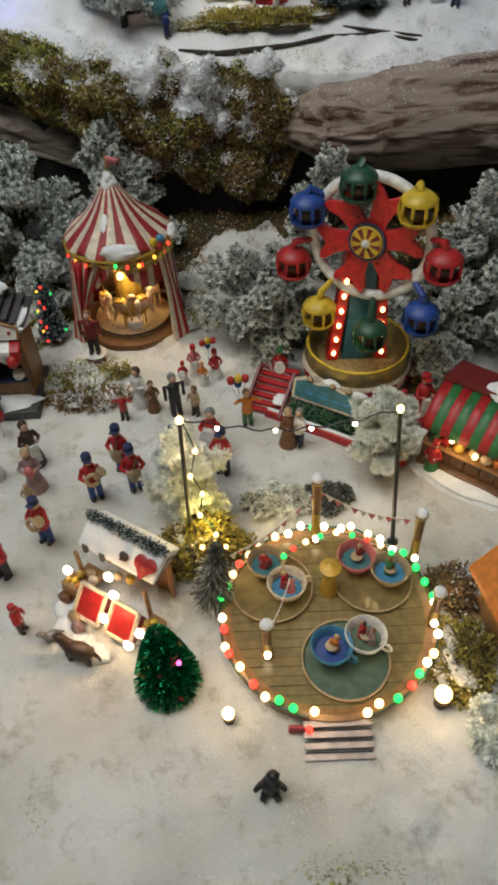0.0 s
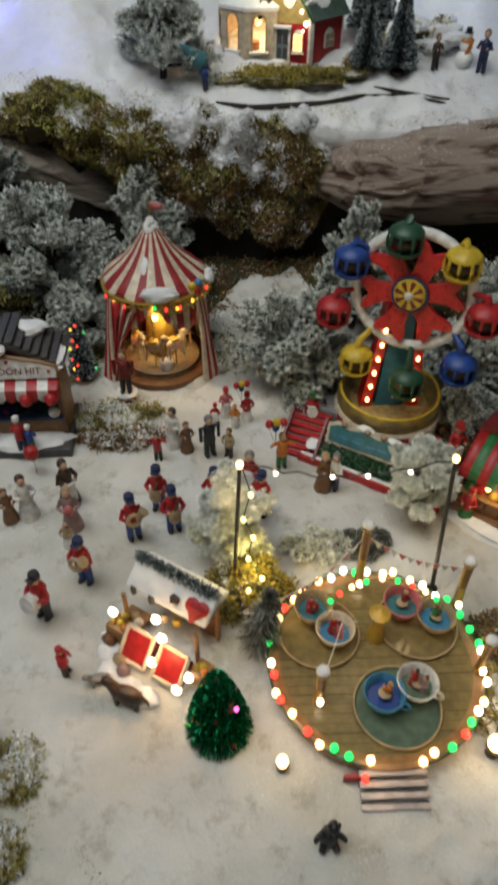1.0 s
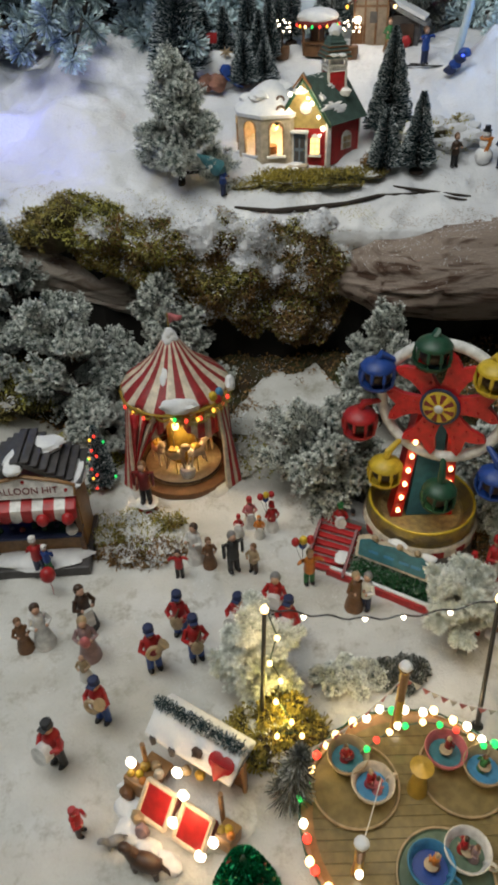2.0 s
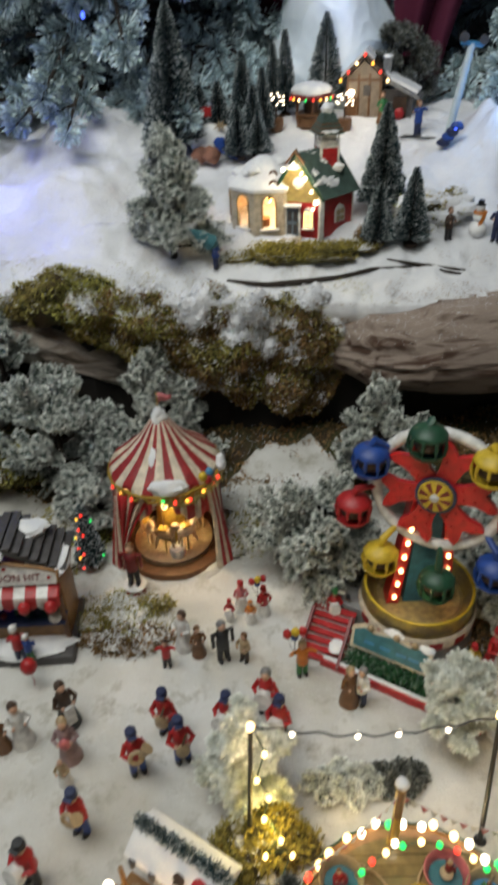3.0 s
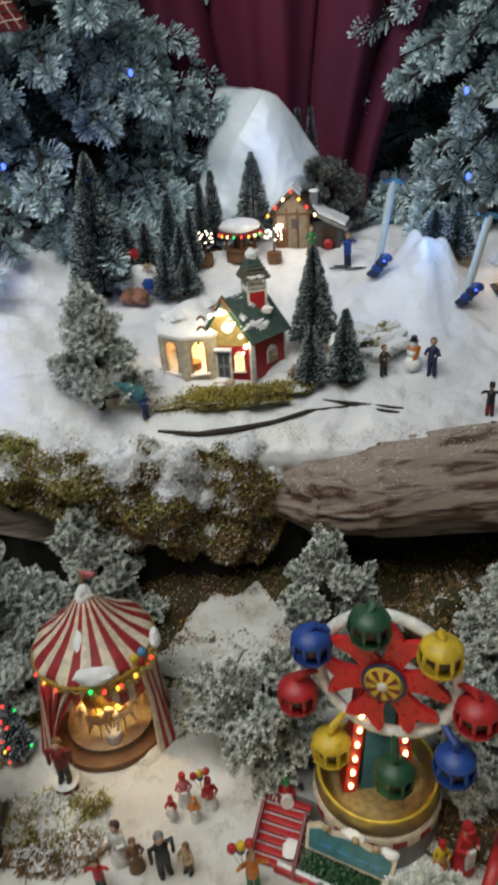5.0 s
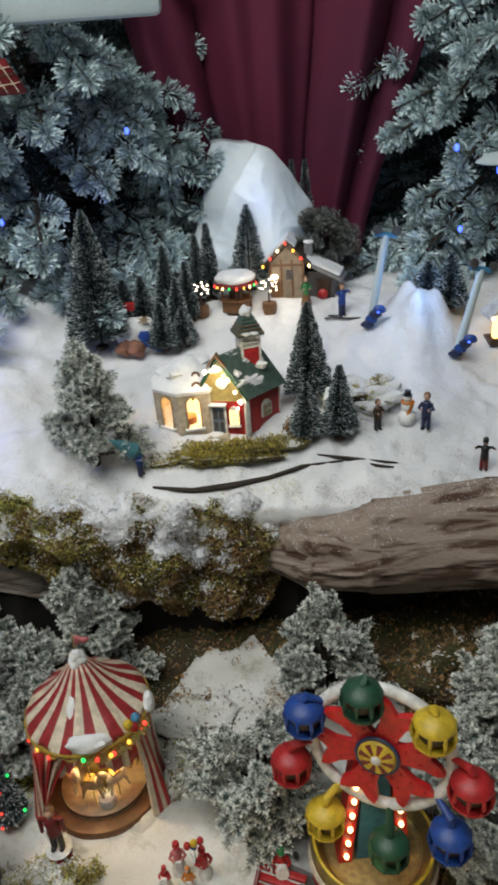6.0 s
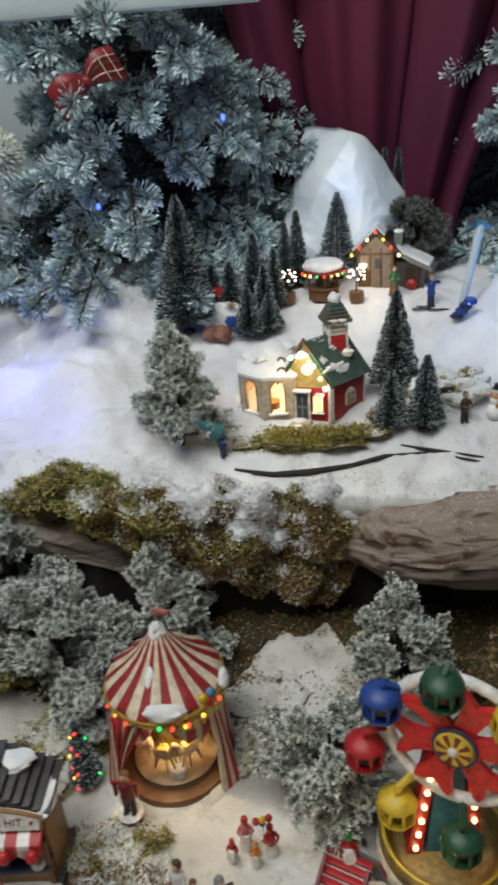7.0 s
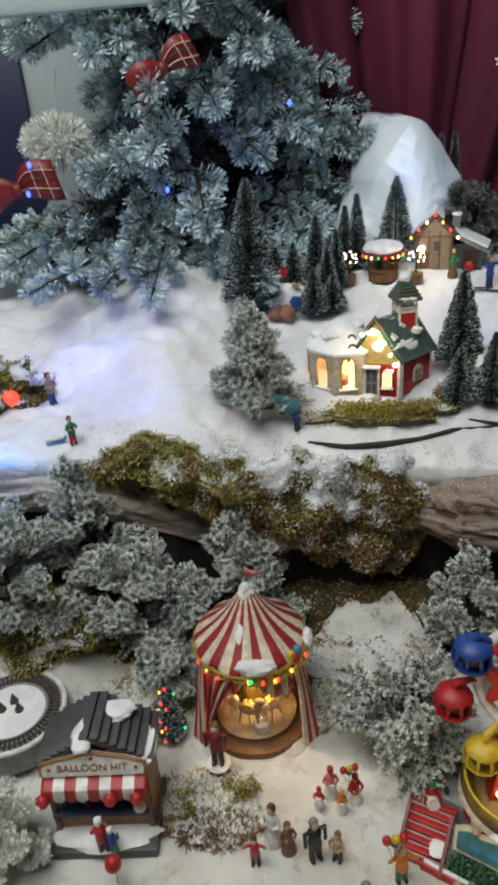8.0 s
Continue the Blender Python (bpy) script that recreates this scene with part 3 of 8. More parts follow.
def crust(bm, amount, high, material, name, parent):
    """Patches of settled snow: the same form, swollen where snow lies and sunk below the surface elsewhere."""
    sn = bm.copy()
    sn.normal_update()
    for v, n in [(v, v.normal.copy()) for v in sn.verts]:
        v.co += n * max(-0.004, min(high, amount(v.co, n) * high * 2.2))
    return part(name, sn, material, parent)


def bank(name, x0, x1, bottom, label, seed, thick=0.03, top=None):
    """A rolled mat of moss that hangs over the shelf's edge."""
    bm = B()
    n, k = 300, 72
    rows = []
    for i in range(n):
        x = x0 + (x1 - x0) * i / (n - 1)
        e = float(edge(np.float64(x)))
        zt = hi(x, e + 0.02) + 0.006
        zb = float(np.interp(x, [p[0] for p in bottom], [p[1] for p in bottom]))
        end = min(1, 6.0 * min(i, n - 1 - i) / n + 0.15)
        ring = []
        for j in range(k):
            a = math.pi * 2 * j / k
            z = (zt + zb) / 2 + (zt - zb) / 2 * math.sin(a) * end
            y = e + 0.012 - thick * end * math.cos(a) * (0.75 + 0.25 * math.sin(a)) * (1 + 0.5 * noise.noise(Vector((x * 17, 3.3, seed))))
            d = 0.020 * noise.noise(Vector((x * 30 + seed, math.sin(a) * 1.6, math.cos(a) * 1.6))) + 0.008 * noise.noise(Vector((x * 90 + seed, math.sin(a) * 4, math.cos(a) * 4)))
            ring.append(bm.verts.new((x, y - d * math.cos(a), z + d * math.sin(a))))
        rows.append(ring)
    for a, b in zip(rows, rows[1:]):
        for j in range(k):
            bm.faces.new((a[j], b[j], b[(j + 1) % k], a[(j + 1) % k]))
    bm.faces.new(rows[0]), bm.faces.new(rows[-1][::-1])
    bm.normal_update()
    spots = []
    for f in bm.faces:
        if f.normal.y < 0.5:
            spots.append(([v.co.copy() for v in f.verts], f.normal.copy(), f.calc_area()))
    sn = bm.copy()
    ob = part(name, bm, "moss")
    tagged(ob, label, "moss bank", kind="stuff")
    crust(sn, bank_snow, 0.0038, "snow_up", "snow_crust", ob)
    return ob, spots


def sprinkle(name, spots, n, size, material, seed, label, parent=None, lift=0.0, flat=0.4, pick=None, slim=(0.35, 0.8)):
    """Small leaves of moss or flakes of snow, scattered over spots."""
    rng = np.random.default_rng(seed)
    quad = np.array([[s[0][min(k, len(s[0]) - 1)] for k in range(4)] for s in spots])
    N = np.array([s[1] for s in spots])
    w = np.array([s[2] for s in spots])
    # more candidates than needed, thinned by the wish, so that no mesh row shows
    i = rng.choice(len(quad), n * 4, p=w / w.sum())
    a, b = rng.uniform(size=(n * 4, 1)), rng.uniform(size=(n * 4, 1))
    q = quad[i]
    base = (q[:, 0] * (1 - a) + q[:, 1] * a) * (1 - b) + (q[:, 3] * (1 - a) + q[:, 2] * a) * b
    wish = np.array([pick(Vector(p), Vector(m)) for p, m in zip(base, N[i])]) if pick is not None else np.ones(n * 4)
    sel = rng.choice(n * 4, n, replace=False, p=np.maximum(wish, 1e-6) / np.maximum(wish, 1e-6).sum())
    base, i = base[sel] + N[i[sel]] * lift + rng.normal(size=(n, 3)) * 0.0008, i[sel]
    way = N[i] * flat + rng.normal(size=(n, 3)) * 0.6
    L = size * rng.uniform(0.5, 1.4, n)
    V, F, uv = needles(base, way, L, L * rng.uniform(*slim, n), rng)
    ob = new(name, raw_mesh(name, V, F, material, uv))
    if parent:
        ob.parent = parent
    if label:
        tagged(ob, label, "moss", kind="stuff")
    return ob


sprinkle("dry_moss", HOLLOW, 9000, 0.005, "brown_leaf", 61, "", hollow, 0.0, 0.5)
sprinkle("snow_dusting", HOLLOW, 3600, 0.0018, "flake", 62, "", hollow, 0.003, 0.2, lambda p, n: max(0.0, noise.noise(p * 26) + 0.1) * (1.5 if p.y < 0.83 else 0.25))
BOTTOM = [(-0.5, 0.235), (-0.30, 0.222), (-0.21, 0.19), (-0.15, 0.15), (-0.09, 0.125), (0.0, 0.085), (0.05, 0.095), (0.075, 0.13), (0.1, 0.17)]
mat_ob, spots = bank("moss_bank", -0.31, 0.085, BOTTOM, "brown and green moss hanging over the shelf edge, dusted with snow", 3)


def snowy(p, n):
    return max(0.02, min(0.8, 1.6 * bank_snow(p, n) + 0.45))


def greenish(p, n):
    # fewer green leaves low down, to darken the shaded underside
    return max(0.02, 0.5 + noise.noise(p * 30)) * (2.4 if p.x < -0.16 else 0.30 if p.z < 0.19 else 0.6) * (0.10 if bank_snow(p, n) > 0.08 else 1)


def brownish(p, n):
    return max(0.05, 0.5 - noise.noise(p * 30)) * (0.10 if bank_snow(p, n) > 0.08 else 1)


sprinkle("green_moss", spots, 26000, 0.0046, "moss_leaf", 5, "", mat_ob, 0.0005, 0.55, greenish, (0.12, 0.3))
sprinkle("dry_moss", spots, 36000, 0.0046, "brown_leaf", 6, "", mat_ob, 0.0005, 0.5, brownish, (0.12, 0.3))
sprinkle("snow_dusting", spots, 26000, 0.0024, "flake", 7, "", mat_ob, 0.003, 0.25, snowy)


def log(name, spine, radii, label, seed, squash=1.0, knots=0.16, wood="driftwood"):
    """A weathered log, grooved along its length."""
    bm = B()
    pts = [Vector(p) for p in spine]
    n, k = 110, 96
    rows = []
    for i in range(n):
        u = i / (n - 1) * (len(pts) - 1)
        j = min(int(u), len(pts) - 2)
        f = u - j
        p = pts[j].lerp(pts[j + 1], f * f * (3 - 2 * f))
        r = radii[j] + (radii[j + 1] - radii[j]) * f
        ring = []
        for q in range(k):
            a = 2 * math.pi * q / k
            d = 1 + knots * noise.noise(Vector((math.cos(a) * 1.6 + seed, math.sin(a) * 1.6, u * 1.3)))
            g = a + 0.25 * noise.noise(Vector((u * 1.7, math.sin(a), seed)))
            d += 0.10 * noise.noise(Vector((math.cos(g) * 5, math.sin(g) * 5 + seed, u * 0.8))) - 0.09 * max(0, noise.noise(Vector((math.cos(g) * 11, math.sin(g) * 11 + seed, u * 0.7))) - 0.1)
            ring.append(bm.verts.new(p + Vector((0.1 * r * math.sin(a * 3), math.cos(a) * r * d * squash, math.sin(a) * r * d))))
        rows.append(ring)
    for a, b in zip(rows, rows[1:]):
        for q in range(k):
            bm.faces.new((a[q], b[q], b[(q + 1) % k], a[(q + 1) % k]))
    bm.faces.new(rows[0][::-1]), bm.faces.new(rows[-1])
    bmesh.ops.recalc_face_normals(bm, faces=bm.faces)
    sp = [([v.co.copy() for v in f.verts], f.normal.copy(), f.calc_area()) for f in bm.faces if f.normal.z > 0.45]
    ob = tagged(part(name, bm, wood), label, "driftwood")
    sprinkle("snow_dusting", sp, 8000, 0.0013, "flake", int(seed * 7), "", ob, 0.0005, 0.3, lambda p, q: max(0.01, 0.3 + noise.noise(p * 24)) * q.z ** 3)
    return ob


log("driftwood_log", [(0.045, 0.890, 0.182), (0.092, 0.869, 0.182), (0.16, 0.856, 0.190), (0.30, 0.84, 0.20), (0.48, 0.84, 0.20), (0.75, 0.85, 0.2)], [0.026, 0.044, 0.055, 0.060, 0.062, 0.06],
    "weathered grey-brown driftwood log under the snow shelf", 1.0, 1.0, 0.10)
log("driftwood_log", [(-0.155, 0.925, 0.13), (-0.22, 0.915, 0.15), (-0.32, 0.91, 0.195), (-0.42, 0.91, 0.22), (-0.7, 0.9, 0.24)], [0.018, 0.027, 0.034, 0.036, 0.04],
    "smooth grey driftwood branch below the moss bank", 4.0, 1.0, 0.10, "grey_wood")
bm = B()
tube(bm, [(-0.076, 0.918, hi(-0.076, 0.918)), (-0.03, 0.905, hi(-0.03, 0.905) + 0.001), (0.02, 0.904, hi(0.02, 0.904) + 0.002), (0.06, 0.912, hi(0.06, 0.912) + 0.001),
          (0.10, 0.925, hi(0.1, 0.925) + 0.002), (0.15, 0.93, hi(0.15, 0.93) + 0.001)], [0.0015, 0.0035, 0.004, 0.003, 0.0025, 0.001], 7)
tagged(part("dark_branch", bm, "twig"), "thin dark branch lying in the snow before the church", "branch")
bm = B()
tube(bm, [(0.12, 0.938, hi(0.12, 0.938)), (0.16, 0.928, hi(0.16, 0.928) + 0.001), (0.21, 0.912, hi(0.21, 0.912) + 0.001)], [0.001, 0.0025, 0.001], 7)
tube(bm, [(0.15, 0.932, hi(0.15, 0.932)), (0.185, 0.912, hi(0.185, 0.912) + 0.001), (0.205, 0.908, hi(0.205, 0.908))], [0.001, 0.002, 0.001], 7)
tagged(part("dark_branch", bm, "twig"), "forked dark twig half buried in snow", "branch")


def mound(name, c, r, label, seed, fn, leaf, n, size=0.005, snow=0.4):
    """A low cushion of moss with its own leaves and a dusting of snow."""
    bm = B()
    blob(bm, (c[0], c[1], fn(c[0], c[1])), r, seed, 0.6, 48, 0, 2.4)
    bm.normal_update()
    sp = [([v.co.copy() for v in f.verts], f.normal.copy(), f.calc_area()) for f in bm.faces if f.normal.z > -0.2]
    bias = 1.05 - 0.42 * snow

    def lying(p, q):
        k = noise.noise(p * 34 + Vector((seed, 0, 0))) + 0.6 * noise.noise(p * 85) + 0.3 * noise.noise(p * 190)
        return max(0.0, q.z) * 0.7 + k * 0.95 - bias
    sn = bm.copy()
    ob = tagged(part(name, bm, "moss"), label, "moss", kind="stuff")
    if snow:
        crust(sn, lying, min(0.005, 0.25 * r[2]), "snow_low" if fn is lo or c[1] < 0.86 else "snow_up", "snow_patches", ob)
    sprinkle("moss_leaves", sp, int(n * 1.8), size, leaf, seed, "", ob, 0.0003, 0.7, lambda p, q: 0.12 if lying(p, q) > 0.1 else 1.0, (0.12, 0.3))
    if snow:
        sprinkle("snow_dusting", sp, int(n * snow * 0.7), size * 0.42, "flake", seed + 1, "", ob, 0.002, 0.2, lambda p, q: max(0.01, min(0.5, lying(p, q) + 0.35)))
    return ob


def litter(name, fn, x0, x1, y0, y1, n, size, material, seed, label, keep, category="moss"):
    """Loose bits of moss lying on the snow."""
    rng = np.random.default_rng(seed)
    p = np.stack([rng.uniform(x0, x1, n * 6), rng.uniform(y0, y1, n * 6)], 1)
    w = np.array([max(0.0, keep(Vector((a, b, 0)))) for a, b in p]) + 1e-6
    p = p[rng.choice(n * 6, n, replace=False, p=w / w.sum())]
    base = np.concatenate([p, (fn(p[:, 0], p[:, 1]) + 0.0004)[:, None]], 1)
    way = rng.normal(size=(n, 3)) * np.array([1, 1, 0.35]) + np.array([0, 0, 0.15])
    V, F, uv = needles(base, way, size * rng.uniform(0.4, 1.5, n), size * 0.28, rng)
    tagged(new(name, raw_mesh(name, V, F, material, uv)), label, category, kind="stuff")


litter("moss_litter", up, -0.36, 0.30, 0.86, 0.945, 4600, 0.0019, "brown_leaf", 71, "brown bits of moss strewn on the upper snow", lambda p: max(0, noise.noise(p * 28) + 0.45 * noise.noise(p * 80) + 0.05) * max(0, 1.15 - (p.y - 0.86) / 0.085))
litter("moss_litter", up, -0.36, 0.12, 0.86, 0.94, 2600, 0.0026, "moss_leaf", 72, "green bits of moss strewn on the upper snow", lambda p: max(0, noise.noise(p * 22 + Vector((5, 0, 0))) + 0.1) * max(0, 1.1 - (p.y - 0.86) / 0.08))
litter("moss_litter", low, -0.33, 0.30, 0.58, 0.82, 3600, 0.0026, "brown_leaf", 73, "brown bits of moss strewn between the shrubs", lambda p: max(0, noise.noise(p * 24) + 0.3 * noise.noise(p * 70) - 0.05) * min(1, max(0, (p.y - 0.585) / 0.1)) * (0.1 if -0.21 < p.x < -0.06 and p.y < 0.70 else 0.15 if -0.06 < p.x < 0.05 and p.y > 0.72 else 1))
mound("moss_cushion", (-0.265, 0.885), (0.065, 0.022, 0.030), "green moss cushion with snow on the shelf edge", 11, lambda x, y: hi(x, y) - 0.015, "moss_leaf", 5200)
mound("moss_cushion", (0.012, 0.953), (0.076, 0.025, 0.007), "moss bed before the church, lamp glow put in its colour", 12, hi, "lamplit_moss", 4200, 0.005, 0.1)
mound("moss_cushion", (0.190, 1.012), (0.050, 0.028, 0.024), "snowy green moss tuft behind the small firs", 13, hi, "moss_leaf", 1700, 0.005, 2.4)
mound("moss_cushion", (0.11, 0.985), (0.018, 0.016, 0.012), "dry moss beside the red church wall", 14, hi, "brown_leaf", 900, 0.005, 0.3)
mound("moss_cushion", (-0.198, 0.618), (0.048, 0.032, 0.008), "dry brown moss clump with snow between stall and tent", 15, lo, "moss_leaf", 2300, 0.0055, 2.0)
mound("moss_cushion", (-0.188, 0.590), (0.040, 0.018, 0.006), "snow-covered moss clump before the carousel", 16, lo, "brown_leaf", 1300, 0.006, 2.0)
mound("moss_cushion", (-0.055, 0.375), (0.034, 0.026, 0.030), "moss clump at the lamp post, coloured yellow as lit", 18, lo, "lamplit_moss", 3200, 0.006, 0.1)
mound("moss_cushion", (0.150, 0.262), (0.026, 0.032, 0.016), "yellow-green moss beside the cup ride", 19, lo, "lamplit_moss", 2600, 0.006, 0.25)
mound("moss_cushion", (0.165, 0.325), (0.024, 0.022, 0.012), "dark moss clump behind the cup ride", 20, lo, "brown_leaf", 1500, 0.006, 0.8)
mound("moss_cushion", (-0.42, 0.815), (0.085, 0.045, 0.045), "green moss and snow on the side slope", 21, lambda x, y: lo(x, y) - 0.015, "moss_leaf", 6000, 0.006, 1.0)
mound("moss_cushion", (-0.29, 0.735), (0.05, 0.05, 0.03), "snowy moss slope beside the carousel", 26, lo, "moss_leaf", 3000, 0.006, 1.6)
# snow thinned and leaves brown for the shade behind the wheel
mound("moss_cushion", (0.25, 0.80), (0.07, 0.05, 0.05), "dry moss behind the wheel ride, darkened for shade", 22, lo, "brown_leaf", 3000, 0.006, 0.2)
# low brown mound that darkens the snow beside the wheel ride
mound("moss_cushion", (0.192, 0.585), (0.050, 0.050, 0.008), "brown moss mound laid to darken ground beside the wheel", 34, lo, "brown_leaf", 2600, 0.005, 0.3)
mound("moss_cushion", (-0.50, 1.04), (0.06, 0.05, 0.05), "snow-dusted moss at the foot of the big tree", 23, lambda x, y: hi(x, y) - 0.01, "moss_leaf", 3000, 0.006, 1.4)

mound("moss_cushion", (-0.032, 0.790), (0.058, 0.050, 0.010), "snow slope with patches of dry moss behind the carousel", 17, lo, "brown_leaf", 300, 0.006, 2.8)
mound("moss_cushion", (-0.070, 0.735), (0.022, 0.036, 0.014), "dry scrub moss with snow beside the tent", 33, lo, "moss_leaf", 1200, 0.006, 2.4)
litter("moss_litter", low, -0.20, -0.14, 0.145, 0.178, 110, 0.0018, "moss_leaf", 74, "sprig of dry moss in the foreground snow", lambda p: math.exp(-((p.x + 0.168 + (p.y - 0.161) * 0.8) / 0.0042) ** 2 - ((p.y - 0.161) / 0.009) ** 2))
litter("moss_litter", low, -0.01, 0.10, 0.085, 0.135, 520, 0.0024, "moss_leaf", 75, "thin green moss at the front edge of the snow", lambda p: math.exp(-((p.x - 0.046) / 0.024) ** 2 - ((p.y - 0.110) / 0.012) ** 2) * max(0, noise.noise(p * 60) + 0.3))
litter("moss_litter", low, -0.25, -0.18, 0.15, 0.24, 600, 0.0022, "moss_leaf", 76, "green and frosted moss bits at the side edge", lambda p: max(0, -0.19 - p.x) * max(0, noise.noise(p * 50) + 0.2))

litter("moss_litter", low, -0.09, 0.08, 0.735, 0.87, 3800, 0.0044, "brown_leaf", 77, "dry moss along the snow slope behind the tent", lambda p: max(0, noise.noise(p * 22 + Vector((2, 3, 0))) + 0.4 * noise.noise(p * 70) + 0.35 * min(1, (abs(p.x + 0.012) / 0.05) ** 2) - 0.12))

litter("loose_snow", low, -0.10, 0.17, 0.10, 0.26, 3000, 0.0014, "flake", 78, "loose white snow fluff round the steps and the toy bear", lambda p: max(0, noise.noise(p * 26 + Vector((9, 1, 0))) + 0.5 * noise.noise(p * 75) - 0.05) * math.exp(-((p.x - 0.03) / 0.09) ** 4), "snow")
litter("loose_snow", low, -0.26, 0.18, 0.42, 0.72, 4200, 0.0014, "flake", 79, "loose white snow fluff on the trodden square", lambda p: max(0, noise.noise(p * 20 + Vector((4, 6, 0))) + 0.5 * noise.noise(p * 60) - 0.12), "snow")
litter("loose_snow", up, -0.45, 0.36, 0.87, 1.20, 6000, 0.0014, "flake", 80, "loose white fluff on the upper snow", lambda p: max(0, noise.noise(p * 16 + Vector((1, 8, 0))) + 0.5 * noise.noise(p * 55) - 0.10), "snow")


# ---- carousel tent ----
def carousel_tent():
    ob = thing("carousel_tent", Matrix.LocRotScale((-0.148, 0.722, lo(-0.143, 0.69) - 0.004), None, (0.93, 0.93, 0.97)), "striped red and cream carousel tent, lit, snow on its roof", "carousel")
    R = 0.064
    n = 60
    bm = B()

    def rim(j):
        return 1 + 0.025 * math.cos(2 * math.pi * j / n * 10)
    prof = [(0.006, 0.186), (0.013, 0.176), (0.024, 0.161), (0.038, 0.147), (0.052, 0.136), (0.062, 0.128), (R, 0.124)]
    rings = []
    for r, z in prof:
        rings.append([bm.verts.new((r * rim(j) * math.cos(2 * math.pi * j / n), r * rim(j) * math.sin(2 * math.pi * j / n), z - 0.003 * (r / R) * math.cos(2 * math.pi * j / n * 10))) for j in range(n)])
    for a, b in zip(rings, rings[1:]):
        for j in range(n):
            bm.faces.new((a[j], b[j], b[(j + 1) % n], a[(j + 1) % n])).material_index = (j // 2) % 2
    canopy = part("canopy", bm, ["cream", "stripe_red"], ob)
    canopy.modifiers.new("thickness", "SOLIDIFY").thickness = -0.0015
    bm = B()
    for j in range(20):
        a0, a1 = 2 * math.pi * j / 20, 2 * math.pi * (j + 1) / 20
        pts = []
        for k in range(7):
            a = a0 + (a1 - a0) * k / 6
            pts.append((1.01 * R * math.cos(a), 1.01 * R * math.sin(a), 0.1235 - 0.007 * math.sin(math.pi * k / 6)))
        tube(bm, pts, 0.0016, 5)
    torus(bm, R * 1.005, 0.0022, 60, 6, Matrix.Translation((0, 0, 0.1235)))
    part("valance", bm, "gold", ob, "gilded scalloped edge")
    # side walls: striped cloth, drawn back from the open front
    bm = B()
    cols = []
    m = 64
    for j in range(m + 1):
        a = radians(-24 + 228 * j / m)
        w = 1 + 0.03 * math.cos(j * 1.7)
        cols.append([bm.verts.new((r * w * math.cos(a), r * w * math.sin(a), z)) for r, z in ((0.059, 0.122), (0.060, 0.085), (0.062, 0.04), (0.069, 0.0))])
    for j in range(m):
        for k in range(3):
            bm.faces.new((cols[j][k], cols[j + 1][k], cols[j + 1][k + 1], cols[j][k + 1])).material_index = (j // 4) % 2
    wall = part("side_curtain", bm, ["cream", "stripe_red"], ob, "red and cream striped tent walls")
    wall.modifiers.new("thickness", "SOLIDIFY").thickness = 0.0015
    for s in (1, -1):
        for k in range(8):
            u = k / 7
            tube_pts = [(s * (0.050 + 0.006 * u), -0.038 + 0.012 * u, 0.120), (s * (0.056 + 0.006 * u), -0.040 + 0.013 * u, 0.07), (s * (0.058 + 0.014 * u), -0.046 + 0.014 * u, 0.002)]
            part("drape_fold", tube(B(), tube_pts, [0.0020, 0.0024, 0.0032], 6), ("cream", "red")[(k // 2) % 2], ob)
        bm = B()
        # swagged half-curtain under the canopy
        grid = []
        for i in range(13):
            u = i / 12
            x = s * 0.046 * (1 - u) + s * 0.004
            sag = 0.012 * math.sin(math.pi * u)
            grid.append([bm.verts.new((x, -0.057 + 0.020 * (1 - u) ** 2 + 0.003 * math.sin(i * 1.9), 0.120 - v * (0.030 * (1 - u) + 0.009) - sag * v)) for v in (0, 0.35, 0.7, 1)])
        for i in range(12):
            for v in range(3):
                bm.faces.new((grid[i][v], grid[i + 1][v], grid[i + 1][v + 1], grid[i][v + 1])).material_index = (i // 2) % 2
        sw = part("swag", bm, ["red", "cream"], ob)
        sw.modifiers.new("thickness", "SOLIDIFY").thickness = 0.0012
    bm = lathe(B(), [(0.0001, 0.0), (0.067, 0.0), (0.067, 0.006), (0.065, 0.009), (0.0001, 0.010)], 48)
    part("base", bm, "brown", ob, "worn brown wooden base")
    bm = lathe(B(), [(0.064, 0.0070), (0.070, 0.0060), (0.078, 0.001), (0.088, -0.010)], 72)
    for v in bm.verts:
        v.co.z += 0.002 * noise.noise(v.co * 60) - (0.004 if abs(v.co.x) < 0.04 and v.co.y < 0 else 0)
    part("snow_skirt", bm, "snow_low", ob, "snow drifted against the base")
    bm = lathe(B(), [(0.0001, 0.010), (0.050, 0.010), (0.050, 0.0135), (0.048, 0.015), (0.0001, 0.015)], 48)
    part("turntable", bm, "tan", ob, "golden brown turntable")
    part("turntable_edge", torus(B(), 0.050, 0.0012, 48, 6, Matrix.Translation((0, 0, 0.0145))), "dark_brown", ob)
    part("centre_pole", lathe(B(), [(0.012, 0.015), (0.010, 0.03), (0.006, 0.05), (0.006, 0.115), (0.012, 0.125)], 16), "gold", ob)
    # added gold drum for warm glow, and a red half-curtain drawn to one side
    part("gold_glow_drum", lathe(B(), [(0.019, 0.016), (0.021, 0.022), (0.018, 0.06), (0.020, 0.10), (0.026, 0.118)], 10, (0, 0.006, 0)), "gold", ob, "gold drum added for the warm glow inside")
    bm = B()
    g = []
    for i in range(15):
        u = i / 14
        g.append([bm.verts.new((-0.050 + 0.040 * u * (1 - v) ** 1.5 - 0.006 * v, -0.050 + 0.004 * math.sin(i * 1.7) - 0.004 * u, 0.119 - 0.112 * v * (1 - 0.12 * u))) for v in (0, 0.2, 0.4, 0.6, 0.8, 1)])
